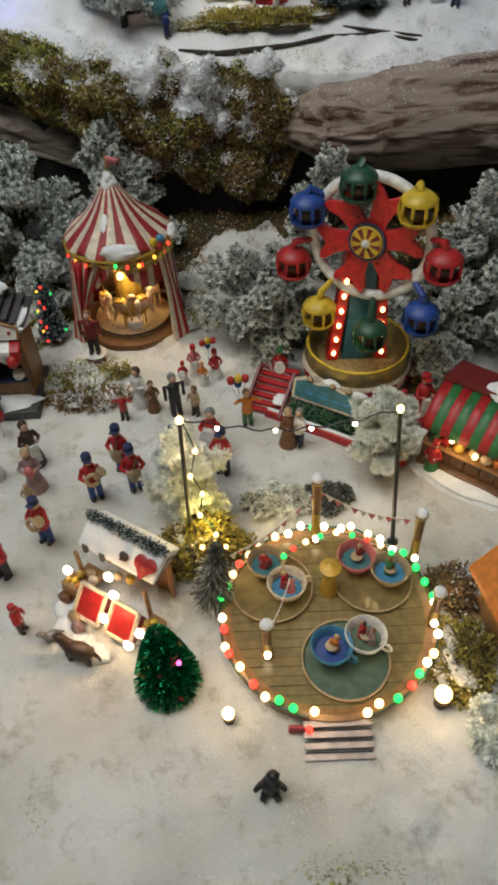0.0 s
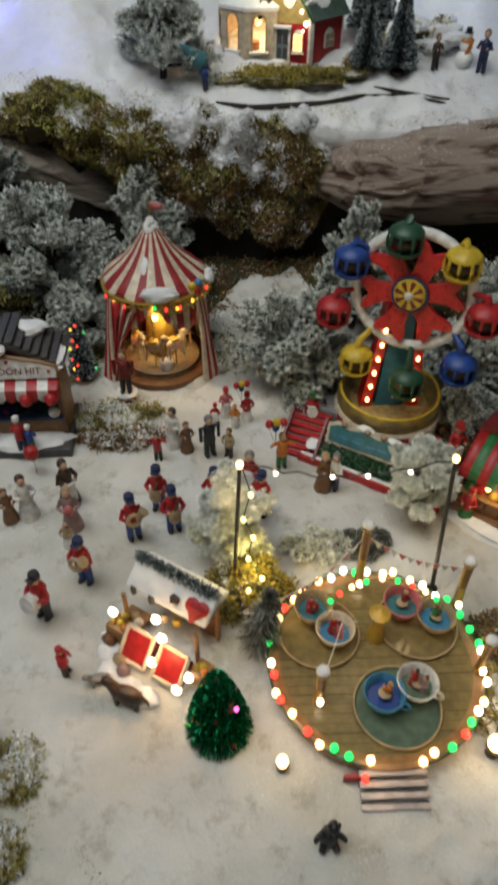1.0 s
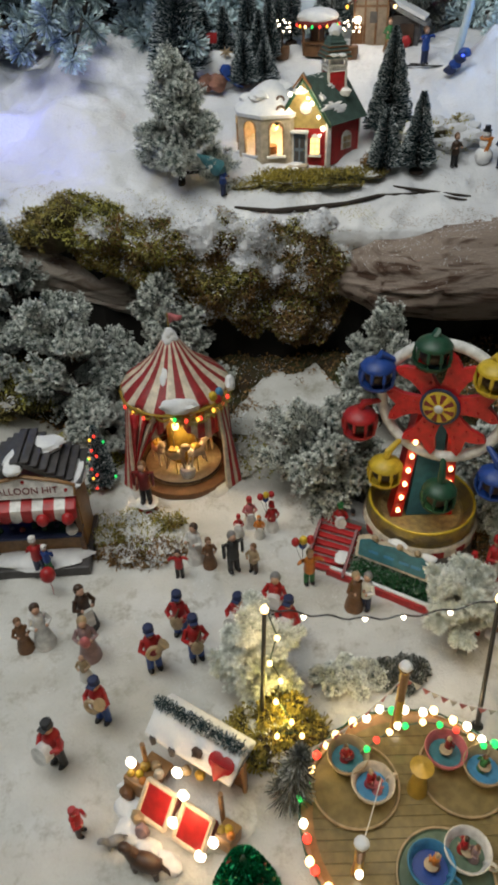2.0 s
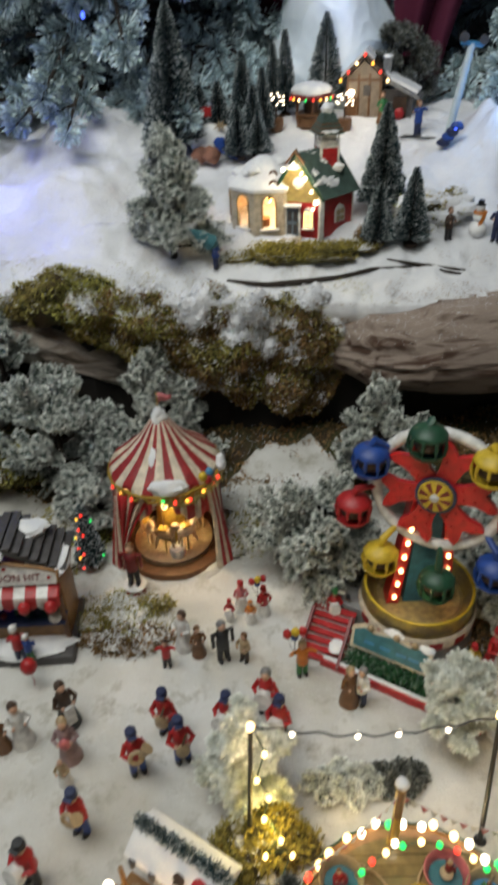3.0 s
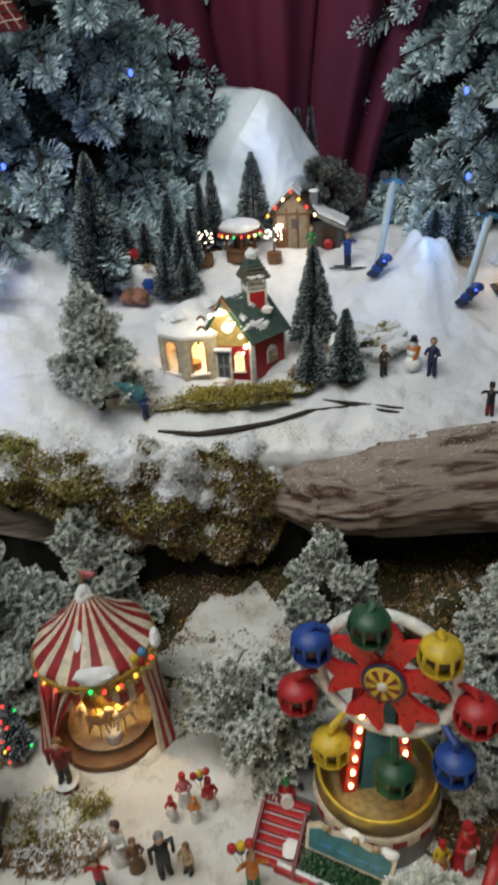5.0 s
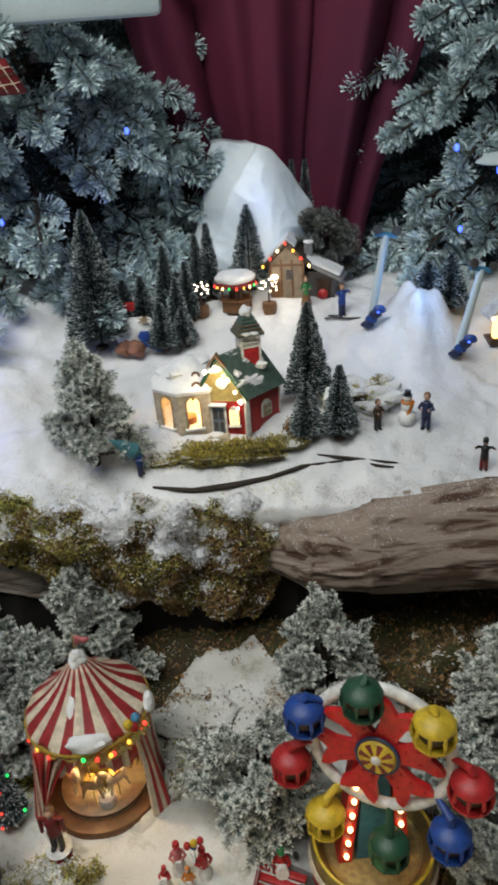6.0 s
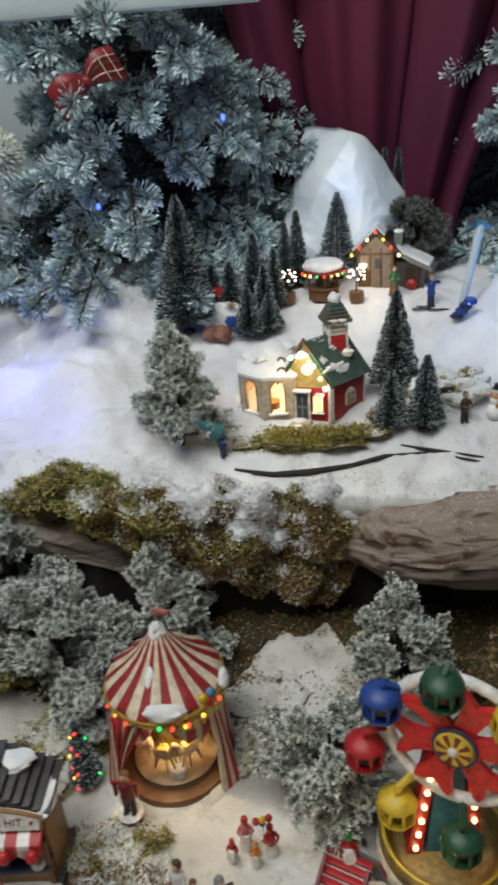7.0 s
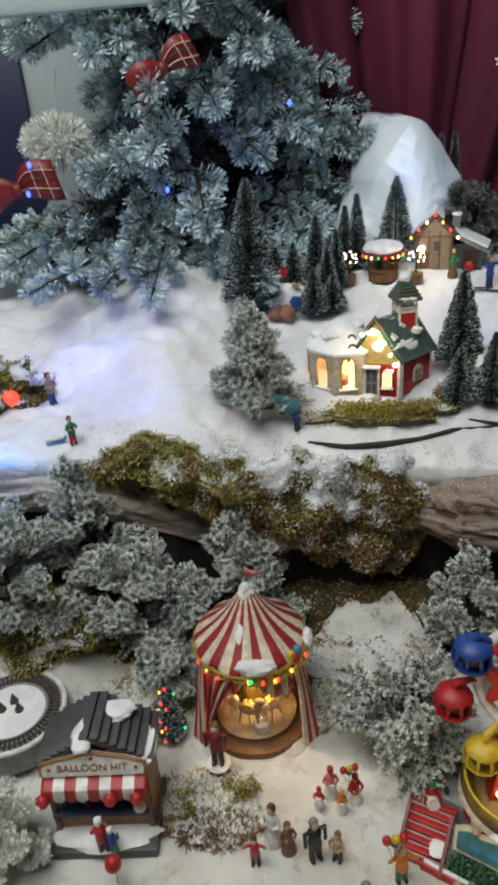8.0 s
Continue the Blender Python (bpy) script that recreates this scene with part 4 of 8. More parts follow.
    for i in range(14):
        for v in range(5):
            bm.faces.new((g[i][v], g[i + 1][v], g[i + 1][v + 1], g[i][v + 1])).material_index = 1 if i in (4, 5, 9, 10) else 0
    dr = part("drawn_curtain", bm, ["red", "cream"], ob, "red curtain gathered to one side")
    dr.modifiers.new("thickness", "SOLIDIFY").thickness = 0.0012
    # ring beam and inner ceiling
    part("inner_ceiling", lathe(B(), [(0.0001, 0.127), (0.058, 0.121)], 40), "tan", ob)
    # animals on poles: plain rounded forms
    for i, (a, c) in enumerate(((-100, "tan"), (-52, "cream"), (-150, "cream"), (20, "tan"), (100, "cream"))):
        x, y = 0.033 * math.cos(radians(a)), 0.033 * math.sin(radians(a))
        t = Matrix.Translation((x, y, 0.046)) @ Matrix.Rotation(radians(a + 90), 4, "Z") @ Matrix.Scale(1.2, 4)
        bm = B()
        ball(bm, (0, 0, 0), (0.011, 0.0055, 0.0065), 12, 0, t)
        ball(bm, (0.012, 0, 0.010), (0.0055, 0.0032, 0.004), 10, 0, t)
        cone(bm, t @ Vector((0.007, 0, 0.002)), t @ Vector((0.011, 0, 0.011)), 0.0042, 0.003, 8)
        for dx, dy in ((0.007, 0.003), (0.007, -0.003), (-0.007, 0.003), (-0.007, -0.003)):
            cone(bm, t @ Vector((dx, dy, -0.002)), t @ Vector((dx * 1.4, dy, -0.017)), 0.0017, 0.0012, 6)
        box(bm, (-0.001, 0, 0.006), (0.009, 0.0085, 0.003), t, 1, 0.001)
        part("carousel_horse", bm, [c, "gold"], ob)
        part("horse_pole", cone(B(), (x, y, 0.015), (x, y, 0.122), 0.0009, 0.0009, 6), "brass", ob)
    part("drum", lathe(B(), [(0.008, 0.015), (0.010, 0.021), (0.009, 0.028), (0.0001, 0.028)], 12, (0.008, -0.036, 0)), "white", ob)
    bm = B()
    for c, r in (((0, 0, 0.185), (0.010, 0.010, 0.009)), ((0.0, -0.002, 0.192), (0.006, 0.006, 0.007))):
        blob(bm, c, r, 2, 0.3, 14)
    part("snow", bm, "snow_cap", ob)
    bm = B()
    blob(bm, (0.008, -0.058, 0.131), (0.021, 0.010, 0.008), 5, 0.4, 18)
    part("snow", bm, "snow_cap", ob)
    bm = B()
    blob(bm, (0.066, -0.012, 0.131), (0.006, 0.012, 0.008), 6, 0.4, 14)
    part("snow", bm, "snow_cap", ob)
    bm = B()
    m = Matrix.Translation((-0.008, -0.030, 0.151)) @ Matrix.Rotation(radians(-40), 4, "X") @ Matrix.Rotation(radians(12), 4, "Y")
    blob(bm, (0, 0, 0), (0.0048, 0.0135, 0.0022), 8, 0.4, 14)
    bmesh.ops.transform(bm, matrix=Matrix.Translation((-0.007, -0.030, 0.1545)) @ Matrix.Rotation(radians(42), 4, "X") @ Matrix.Rotation(radians(-8), 4, "Z"), verts=bm.verts)
    part("snow", bm, "snow_cap", ob)
    bm = cone(B(), (0, 0, 0.19), (0, 0, 0.215), 0.0008, 0.0008, 6)
    part("flagpole", bm, "gold", ob)
    bm = B()
    g = []
    for i in range(7):
        g.append([bm.verts.new((0.001 + 0.0025 * i, 0.0012 * math.sin(i * 1.1), z)) for z in (0.215 - 0.0005 * i, 0.203 + 0.0008 * i)])
    for a, b in zip(g, g[1:]):
        bm.faces.new((a[0], b[0], b[1], a[1]))
    fl = part("flag", bm, "pink", ob, "small faded red pennant")
    fl.modifiers.new("thickness", "SOLIDIFY").thickness = 0.0008
    # garland with bulbs at the front
    bm = B()
    rng = np.random.default_rng(4)
    pts = np.array([(0.002 + 0.063 * u, -0.064 + 0.030 * u * u, 0.118 - 0.010 * math.sin(u * 3.0) + 0.012 * u) for u in np.linspace(0, 1, 40)])
    base = np.repeat(pts, 26, 0) + rng.normal(size=(len(pts) * 26, 3)) * 0.0016
    blades_object("garland", base, rng.normal(size=base.shape), 0.0055, 0.0009, M["moss_leaf"], 9, ob)
    for i, (u, c) in enumerate(((0.05, "glow_green"), (0.25, "glow_red"), (0.45, "glow_yellow"), (0.5, "glow_red"), (0.72, "glow_yellow"), (0.98, "glow_red"))):
        k = pts[int(u * 39)]
        part("bulb", bulb(B(), (k[0], k[1] - 0.004, k[2] + 0.003), 0.0021), c, ob)
    for a, c in ((-150, "glow_red"), (-135, "glow_yellow"), (-120, "glow_red"), (-38, "glow_yellow"), (-30, "glow_red")):
        part("bulb", bulb(B(), (0.066 * math.cos(radians(a)), 0.066 * math.sin(radians(a)), 0.117), 0.0019), c, ob)
    part("lamp_bulb", ball(B(), (-0.002, -0.030, 0.085), 0.0042, 10), "glow_warm", ob)
    for c, x in (("yellow", (0.047, -0.042, 0.133)), ("sky", (0.054, -0.034, 0.133)), ("red", (0.052, -0.040, 0.127))):
        part("balloon", ball(B(), x, (0.005, 0.005, 0.006), 12), c, ob)
    return ob


carousel_tent()


# ---- figures: one plain mesh each ----
PAL = ["skin", "red", "navy", "black", "white", "brown", "blue", "green", "tan", "orange", "dark_red", "cream", "pink", "dark_brown", "mauve", "grey", "yellow"]


def figure(at, turn=0.0, h=0.062, coat="red", legs="navy", hat="navy", label="painted band figure", holds=None, skirt=False, group="figures on the square", arms=0, name="figurine", bend=0.0):
    k = {c: i for i, c in enumerate(PAL)}
    s = h / 0.062
    bm = B()
    if skirt:
        lathe(bm, [(0.0001, 0), (0.0125, 0), (0.0118, 0.006), (0.0085, 0.02), (0.0058, 0.030)], 14, mi=k[legs])
    else:
        for d in (-1, 1):
            cone(bm, (d * 0.0045, 0, 0.002), (d * 0.0034, 0, 0.027), 0.0034, 0.0042, 9, k[legs])
            ball(bm, (d * 0.0047, -0.002, 0.0022), (0.0032, 0.0055, 0.0025), 9, k["black"])
    lathe(bm, [(0.0074, 0.023), (0.0082, 0.026), (0.0068, 0.033), (0.0078, 0.041), (0.006, 0.0455), (0.0028, 0.0475), (0.0001, 0.048)], 14, mi=k[coat])
    for d in (-1, 1):
        e = Vector((d * 0.0118, -0.003 if arms < 2 else -0.001, 0.035 if arms < 1 else 0.046))
        w = Vector((d * 0.0062, -0.0105, 0.036)) if arms == 0 else Vector((d * 0.017, -0.004, 0.043)) if arms == 1 else Vector((d * 0.012, -0.002, 0.028))
        tube(bm, [(d * 0.0068, 0, 0.0435), e, w], [0.0029, 0.0026, 0.0022], 7, k[coat])
        ball(bm, w, 0.0022, 7, k["skin"])
    ball(bm, (0, -0.0005, 0.0535), (0.0049, 0.0052, 0.0058), 11, k["skin"])
    if hat:
        if hat in ("brown", "dark_brown", "tan", "grey", "orange"):
            ball(bm, (0, 0.0012, 0.0548), (0.0057, 0.0056, 0.0062), 11, k[hat])
        else:
            lathe(bm, [(0.0056, 0.056), (0.0050, 0.0572), (0.0052, 0.0606), (0.0042, 0.0618), (0.0001, 0.0620)], 12, mi=k[hat])
            box(bm, (0, -0.0055, 0.0566), (0.008, 0.005, 0.0009), None, k[hat])
    if holds == "horn":
        torus(bm, 0.0062, 0.0022, 18, 7, Matrix.Translation((0, -0.011, 0.036)) @ Matrix.Rotation(radians(80), 4, "X"), k["tan"])
        cone(bm, (0.003, -0.012, 0.037), (0.011, -0.013, 0.047), 0.0018, 0.006, 10, k["tan"])
    elif holds == "drum":
        lathe(bm, [(0.0001, -0.0045), (0.009, -0.0045), (0.009, 0.0045), (0.0001, 0.0045)], 16, mi=k["white"], m=Matrix.Translation((0, -0.013, 0.033)) @ Matrix.Rotation(radians(75), 4, "X"))
    elif holds == "cello":
        ball(bm, (0, -0.012, 0.030), (0.0068, 0.0028, 0.0095), 12, k["tan"])
        cone(bm, (0, -0.012, 0.038), (0.005, -0.012, 0.052), 0.0013, 0.0011, 7, k["brown"])
    elif holds == "apron":
        box(bm, (0, -0.009, 0.020), (0.011, 0.004, 0.024), None, k["white"], 0.001)
    elif holds == "child":
        ball(bm, (0, -0.011, 0.036), (0.006, 0.004, 0.008), 10, k["pink"])
    elif holds == "balloons":
        for x, y, z, c in ((-0.010, -0.004, 0.082, "red"), (0.0, -0.006, 0.085, "yellow"), (0.010, -0.004, 0.082, "red"), (0.0, -0.002, 0.074, "blue")):
            ball(bm, (x - 0.011, y, z), (0.0055, 0.0055, 0.0065), 12, k[c])
            tube(bm, [(x - 0.011, y, z - 0.006), (-0.0115, -0.006, 0.045)], 0.0003, 4, k["black"])
    if bend:
        for v in bm.verts:
            v.co.y -= bend * max(0, v.co.z - 0.02) ** 2 * 20
    bmesh.ops.scale(bm, vec=(s * 0.92, s * 0.92, s), verts=bm.verts)
    ob = part(name, bm, PAL)
    ob.matrix_basis = pose(*at, 0, 0, turn)
    return tagged(ob, label, "figurine", group)


def on(x, y, z=0.0):
    return (x, y, lo(x, y) + z)


BAND = "marching band figures"
figure(on(-0.160, 0.446), 20, coat="red", legs="blue", hat="navy", holds="horn", label="band figure in red coat with golden horn", group=BAND)
figure(on(-0.200, 0.397), -20, coat="red", legs="blue", hat="navy", holds="horn", label="band figure in red coat with brass horn", group=BAND)
figure(on(-0.230, 0.359), -30, coat="red", legs="black", hat="black", holds="drum", label="band figure in dark uniform with silver horn", group=BAND)
figure(on(-0.122, 0.456), 15, coat="red", legs="blue", hat="navy", holds="cello", label="band figure in red coat with tan instrument", group=BAND)
figure(on(-0.138, 0.484), -10, coat="red", legs="blue", hat="navy", holds="cello", label="band figure in red coat with round fiddle", group=BAND)
figure(on(-0.082, 0.479), -25, coat="red", legs="black", hat="navy", holds="drum", label="band figure in red coat with white drum", group=BAND)
figure(on(-0.036, 0.473), -25, coat="red", legs="black", hat="navy", holds="drum", label="band figure in red coat with large drum", group=BAND)
figure(on(-0.047, 0.502), -15, coat="red", legs="navy", hat="grey", holds="drum", label="band figure in red coat with small drum", group=BAND)
figure(on(-0.268, 0.478), 30, 0.058, "white", "white", "dark_brown", "seated figure in white dress", None, True)
figure(on(-0.285, 0.472), 30, 0.045, "brown", "brown", "brown", "small figure in brown shawl", None, True)
figure(on(-0.230, 0.496), 40, 0.06, "dark_brown", "black", "dark_brown", "figure in dark shawl and white apron", "apron", True)
figure(on(-0.222, 0.462), 10, 0.058, "mauve", "mauve", "tan", "figure in pale flowered dress", "child", True)
figure(on(-0.222, 0.438), 0, 0.035, "tan", "white", None, "small basket-like figure in brown and white", None, True)
figure(on(-0.144, 0.556), 0, 0.040, "red", "black", "dark_brown", "small figure in bright red jumper", None, False, arms=1)
figure(on(-0.128, 0.578), -30, 0.055, "white", "white", "dark_brown", "figure in white dress with dark hair", None, True)
figure(on(-0.113, 0.568), 20, 0.042, "brown", "brown", "brown", "figure in long brown coat", None, True)
figure(on(-0.088, 0.561), 25, 0.058, "black", "black", "grey", "figure in black suit", None, False, arms=2)
figure(on(-0.067, 0.561), -30, 0.042, "tan", "dark_brown", "brown", "small figure in brown waistcoat", None, False)
figure(on(-0.011, 0.541), 10, 0.050, "orange", "green", "tan", "balloon seller in orange jacket with balloons", "balloons", False, arms=1)
figure(on(0.030, 0.507), 20, 0.052, "brown", "brown", "tan", "figure in brown coat carrying a load", None, True)
figure(on(0.041, 0.507), -40, 0.052, "white", "navy", "grey", "figure in white shirt and navy trousers", None, False)
for i, (x, y, c, h) in enumerate(((-0.082, 0.613, "red", 0.031), (-0.060, 0.608, "orange", 0.032), (-0.070, 0.626, "pink", 0.042), (-0.046, 0.620, "red", 0.042))):
    figure(on(x, y), -10 + 9 * i, h, c, "white", "red" if i != 1 else "orange", ("clown figure in red hat", "clown figure in orange hat", "clown figure with pink balloon", "figure in red and white coat")[i], ("drum", "apron", "apron", "balloons")[i], True,
           group="clown figures")
figure(on(0.026, 0.603, 0.008), 0, 0.045, "red", "white", "green", "small figure in red coat on a snowy block", "drum", True)
figure(on(0.040, 0.604, 0.008), 0, 0.032, "white", "black", "black", "small black and white figure on a snowy block", None, True)
figure(on(0.170, 0.535, 0.006), 20, 0.058, "red", "red", "red", "red and white winter figure with green sack", "apron", True)
figure(on(0.150, 0.535, 0.004), 0, 0.040, "yellow", "orange", "red", "small yellow clown figure beside the wheel ride", None, True)
figure((-0.186, 0.652, lo(-0.186, 0.652) + 0.012), -5, 0.060, "dark_red", "black", "brown", "ringmaster figure in dark red tailcoat", None, False, arms=2)
bm = lathe(B(), [(0.0001, 0), (0.013, 0), (0.0125, 0.002), (0.009, 0.006), (0.0125, 0.011), (0.013, 0.0125), (0.0001, 0.0125)], 18, pick=lambda i, j: 1 if i == 2 and j % 3 else 0)
p = part("podium", bm, ["white", "red"])
p.location = on(-0.186, 0.652, -0.001)
tagged(p, "round white and red circus podium", "podium")
bm = blob(B(), (0, 0, 0), (0.022, 0.014, 0.010), 3, 0.2, 16)
p = part("snow_block", bm, "snow_cap")
p.location = on(0.032, 0.600, 0.002)
tagged(p, "small white snow-covered plaster block", "snow")


# ---- small things on the square ----
def tinsel_tree():
    ob = thing("tinsel_tree", pose(*on(-0.078, 0.252), 0, 0, 0) @ Matrix.Diagonal((0.86, 0.86, 0.90, 1)), "small green tinsel Christmas tree with baubles", "Christmas tree")
    rng = np.random.default_rng(8)
    n = 5200
    h = rng.uniform(0, 1, n)
    r = 0.024 * (1 - h) ** 0.75 + 0.003
    a = rng.uniform(0, 6.283, n)
    base = np.stack([np.cos(a) * r * 0.6, np.sin(a) * r * 0.6, 0.006 + 0.082 * h], 1)
    way = np.stack([np.cos(a), np.sin(a), rng.uniform(-0.9, 0.4, n)], 1) + rng.normal(size=(n, 3)) * 0.35
    blades_object("tinsel", base, way, r * 0.45 + 0.004, 0.0009, "tinsel", 8, ob)
    part("trunk", cone(B(), (0, 0, 0), (0, 0, 0.085), 0.003, 0.001, 7), "dark_green", ob)
    part("inner_cone", cone(B(), (0, 0, 0.006), (0, 0, 0.088), 0.018, 0.001, 16), "dark_green", ob)
    for i in range(16):
        k = rnd_tree.uniform(0.1, 0.9)
        q = rnd_tree.uniform(0, 6.28)
        rr = 0.024 * (1 - k) ** 0.75 + 0.004
        part("bauble", ball(B(), (math.cos(q) * rr, math.sin(q) * rr, 0.006 + 0.082 * k), 0.0024, 9), ("red", "gold", "brass", "red", "dark_red")[i % 5], ob)
    part("light", ball(B(), (0.016, -0.012, 0.058), 0.0022, 9), "glow_pink", ob)
    return ob


rnd_tree = random.Random(3)
tinsel_tree()


def dark_animal(at, turn, label, name, color="dark_brown", s=1.0, lie=False):
    bm = B()
    ball(bm, (0, 0, 0.014), (0.014, 0.0075, 0.0085), 12)
    ball(bm, (0.016, 0, 0.026), (0.0065, 0.0045, 0.0048), 10)
    cone(bm, (0.009, 0, 0.016), (0.015, 0, 0.026), 0.006, 0.004, 9)
    for dx, dy in ((0.009, 0.004), (0.009, -0.004), (-0.009, 0.004), (-0.009, -0.004)):
        cone(bm, (dx, dy, 0), (dx * 0.95, dy, 0.013), 0.0022, 0.003, 7)
    tube(bm, [(-0.013, 0, 0.017), (-0.018, 0, 0.012), (-0.019, 0, 0.006)], [0.002, 0.0016, 0.0008], 6)
    bmesh.ops.scale(bm, vec=(s, s, s), verts=bm.verts)
    ob = part(name, bm, color)
    ob.matrix_basis = pose(*at, 0, 0, turn)
    return tagged(ob, label, "figurine", "figures on the square")


dark_animal(on(-0.150, 0.276), 160, "dark brown toy pony standing on the snow", "pony_figurine", s=0.95)
dark_animal(on(-0.176, 0.294), 200, "grey toy dog beside the pony", "dog_figurine", "grey", 0.55)
figure(on(-0.204, 0.303), 80, 0.040, "red", "dark_brown", "red", "small figure in red coat leading a pony", None, False)
bm = B()
ball(bm, (0, 0, 0.009), (0.0085, 0.0078, 0.0105), 14)
ball(bm, (0.003, 0.001, 0.0225), (0.0058, 0.0056, 0.0054), 12)
ball(bm, (0.003, -0.0045, 0.0215), (0.0028, 0.003, 0.0024), 9)
for d in (-1, 1):
    ball(bm, (0.003 + d * 0.0043, 0.001, 0.0272), 0.0020, 8)
    tube(bm, [(d * 0.006, 0, 0.014), (d * 0.0115, -0.003, 0.0135), (d * 0.0135, -0.006, 0.0160)], [0.0030, 0.0027, 0.0022], 8)
    tube(bm, [(d * 0.0045, -0.003, 0.004), (d * 0.0075, -0.010, 0.003)], [0.0036, 0.0030], 8)
bmesh.ops.scale(bm, vec=(0.76, 0.9, 0.95), verts=bm.verts)
p = part("bear_figurine", bm, "black")
p.location = on(-0.002, 0.171)
tagged(p, "small black toy bear sitting in the snow", "figurine", "figures on the square")


def path_lantern(x, y, s, label):
    ob = thing("ground_lantern", on(x, y), label, "lantern", "ground lanterns")
    part("stake", lathe(B(), [(0.0001, 0), (0.004 * s, 0), (0.0035 * s, 0.006 * s), (0.005 * s, 0.008 * s)], 10), "dark_brown", ob)
    part("bulb", ball(B(), (0, 0, 0.012 * s), (0.0048 * s, 0.0048 * s, 0.0055 * s), 12), "glow_warm", ob)
    return ob


path_lantern(-0.031, 0.221, 1.0, "small glowing ground lantern in the snow")
path_lantern(0.129, 0.228, 1.35, "bright warm ground lantern beside the ride")


# ---- cup ride ----
def cup_ride():
    cx, cy, R, top = 0.050, 0.299, 0.087, 0.014
    ob = thing("cup_ride", on(cx, cy), "round cup-and-saucer ride with olive wooden deck and light rim", "fairground ride")
    bm = lathe(B(), [(0.0001, 0), (R - 0.004, 0), (R - 0.002, 0.004), (R - 0.002, top - 0.004), (R + 0.001, top - 0.002), (R + 0.001, top + 0.001), (R - 0.003, top + 0.0025), (R - 0.006, top + 0.0012), (R - 0.009, top + 0.0008)], 72)
    part("platform", bm, "wood", ob, "brown wooden platform rim")
    # deck boards
    k = 0
    y = -R + 0.008
    while y < R - 0.006:
        q = [math.sqrt(max(0.0001, (R - 0.006) ** 2 - v * v)) for v in (y - 0.0037, y + 0.0037)]
        bm = B()
        lows = [bm.verts.new(c) for c in ((-q[0], y - 0.0037, top - 0.0025), (q[0], y - 0.0037, top - 0.0025), (q[1], y + 0.0037, top - 0.0025), (-q[1], y + 0.0037, top - 0.0025))]
        tops = [bm.verts.new(v.co + Vector((0, 0, 0.003 + 0.0003 * (k % 2)))) for v in lows]
        bm.faces.new(lows[::-1]), bm.faces.new(tops)
        for i in range(4):
            bm.faces.new((lows[i], lows[(i + 1) % 4], tops[(i + 1) % 4], tops[i]))
        part("deck_board", bm, "platform", ob, smooth=False)
        k += 1
        y += 0.0078
    for n, (x, y, rot, cups) in enumerate(((-0.044, 0.026, 20, ((-0.004, 0.016, "tan", "teal"), (0.012, -0.006, "cream", "sky"))),
                                           (0.040, 0.032, 60, ((-0.012, 0.012, "pink", "teal"), (0.014, -0.002, "tan", "sky"))),
                                           (0.010, -0.041, -30, ((-0.011, 0.004, "sky", "blue"), (0.016, 0.012, "white", "dull_green"))))):
        disc = part("turntable", lathe(B(), [(0.0001, top + 0.001), (0.031, top + 0.001), (0.033, top + 0.002), (0.034, top + 0.004), (0.033, top + 0.0045), (0.0315, top + 0.0025), (0.0001, top + 0.0025)], 40, (x, y, 0)), "dull_green" if n == 2 else "platform", ob,
                    "dark saucer with pale edge")
        part("saucer_edge", torus(B(), 0.0335, 0.0009, 44, 6, Matrix.Translation((x, y, top + 0.0045))), "tan", disc)
        for a, b, c, d in cups:
            z = top + 0.0025
            cup = part("cup", lathe(B(), [(0.006, z), (0.0095, z + 0.002), (0.0138, z + 0.009), (0.0155, z + 0.016), (0.0165, z + 0.017), (0.0158, z + 0.0178), (0.0142, z + 0.016), (0.0125, z + 0.008), (0.0001, z + 0.006)], 26, (x + a, y + b, 0)), c, ob)
            part("cup_seat", lathe(B(), [(0.0001, z + 0.009), (0.0122, z + 0.009), (0.0122, z + 0.007)], 22, (x + a, y + b, 0)), d, cup)
            bm = torus(B(), 0.0045, 0.0012, 14, 6, Matrix.Translation((x + a + 0.0165 * math.cos(radians(rot)), y + b + 0.0165 * math.sin(radians(rot)), z + 0.010)) @ Matrix.Rotation(radians(rot), 4, "Z") @ Matrix.Rotation(radians(90), 4, "X"))
            part("cup_handle", bm, c, cup)
            part("wheel", lathe(B(), [(0.001, z + 0.006), (0.001, z + 0.014), (0.005, z + 0.0145), (0.005, z + 0.0155), (0.0001, z + 0.016)], 14, (x + a, y + b, 0)), "tan" if n else "dark_red", cup)
    # rim lights
    cols = ["glow_red", "glow_warm", "glow_green", "glow_white", "glow_warm", "glow_warm", "glow_white", "glow_green"]
    rim_rnd = random.Random(12)
    for i in range(40):
        a = radians(-90 + 14 + (332 * i / 39) + rim_rnd.uniform(-2.5, 2.5))
        r = R + rim_rnd.uniform(-0.003, 0.001)
        part("rim_bulb", ball(B(), (r * math.cos(a), r * math.sin(a), top + 0.005 + 0.002 * (i % 2)), (0.0034, 0.0034, 0.0040), 10), rim_rnd.choice(cols), ob)
    bm = B()
    pts = [((R + 0.001) * math.cos(radians(-76 + 332 * i / 160)), (R + 0.001) * math.sin(radians(-76 + 332 * i / 160)), top + 0.003 + 0.0012 * math.sin(i * 1.3)) for i in range(161)]
    tube(bm, pts, 0.0008, 5)
    part("light_cable", bm, "dark_green", ob)
    # inner arc of bulbs before the booth at the back
    for i in range(9):
        a = radians(150 - 120 * i / 8)
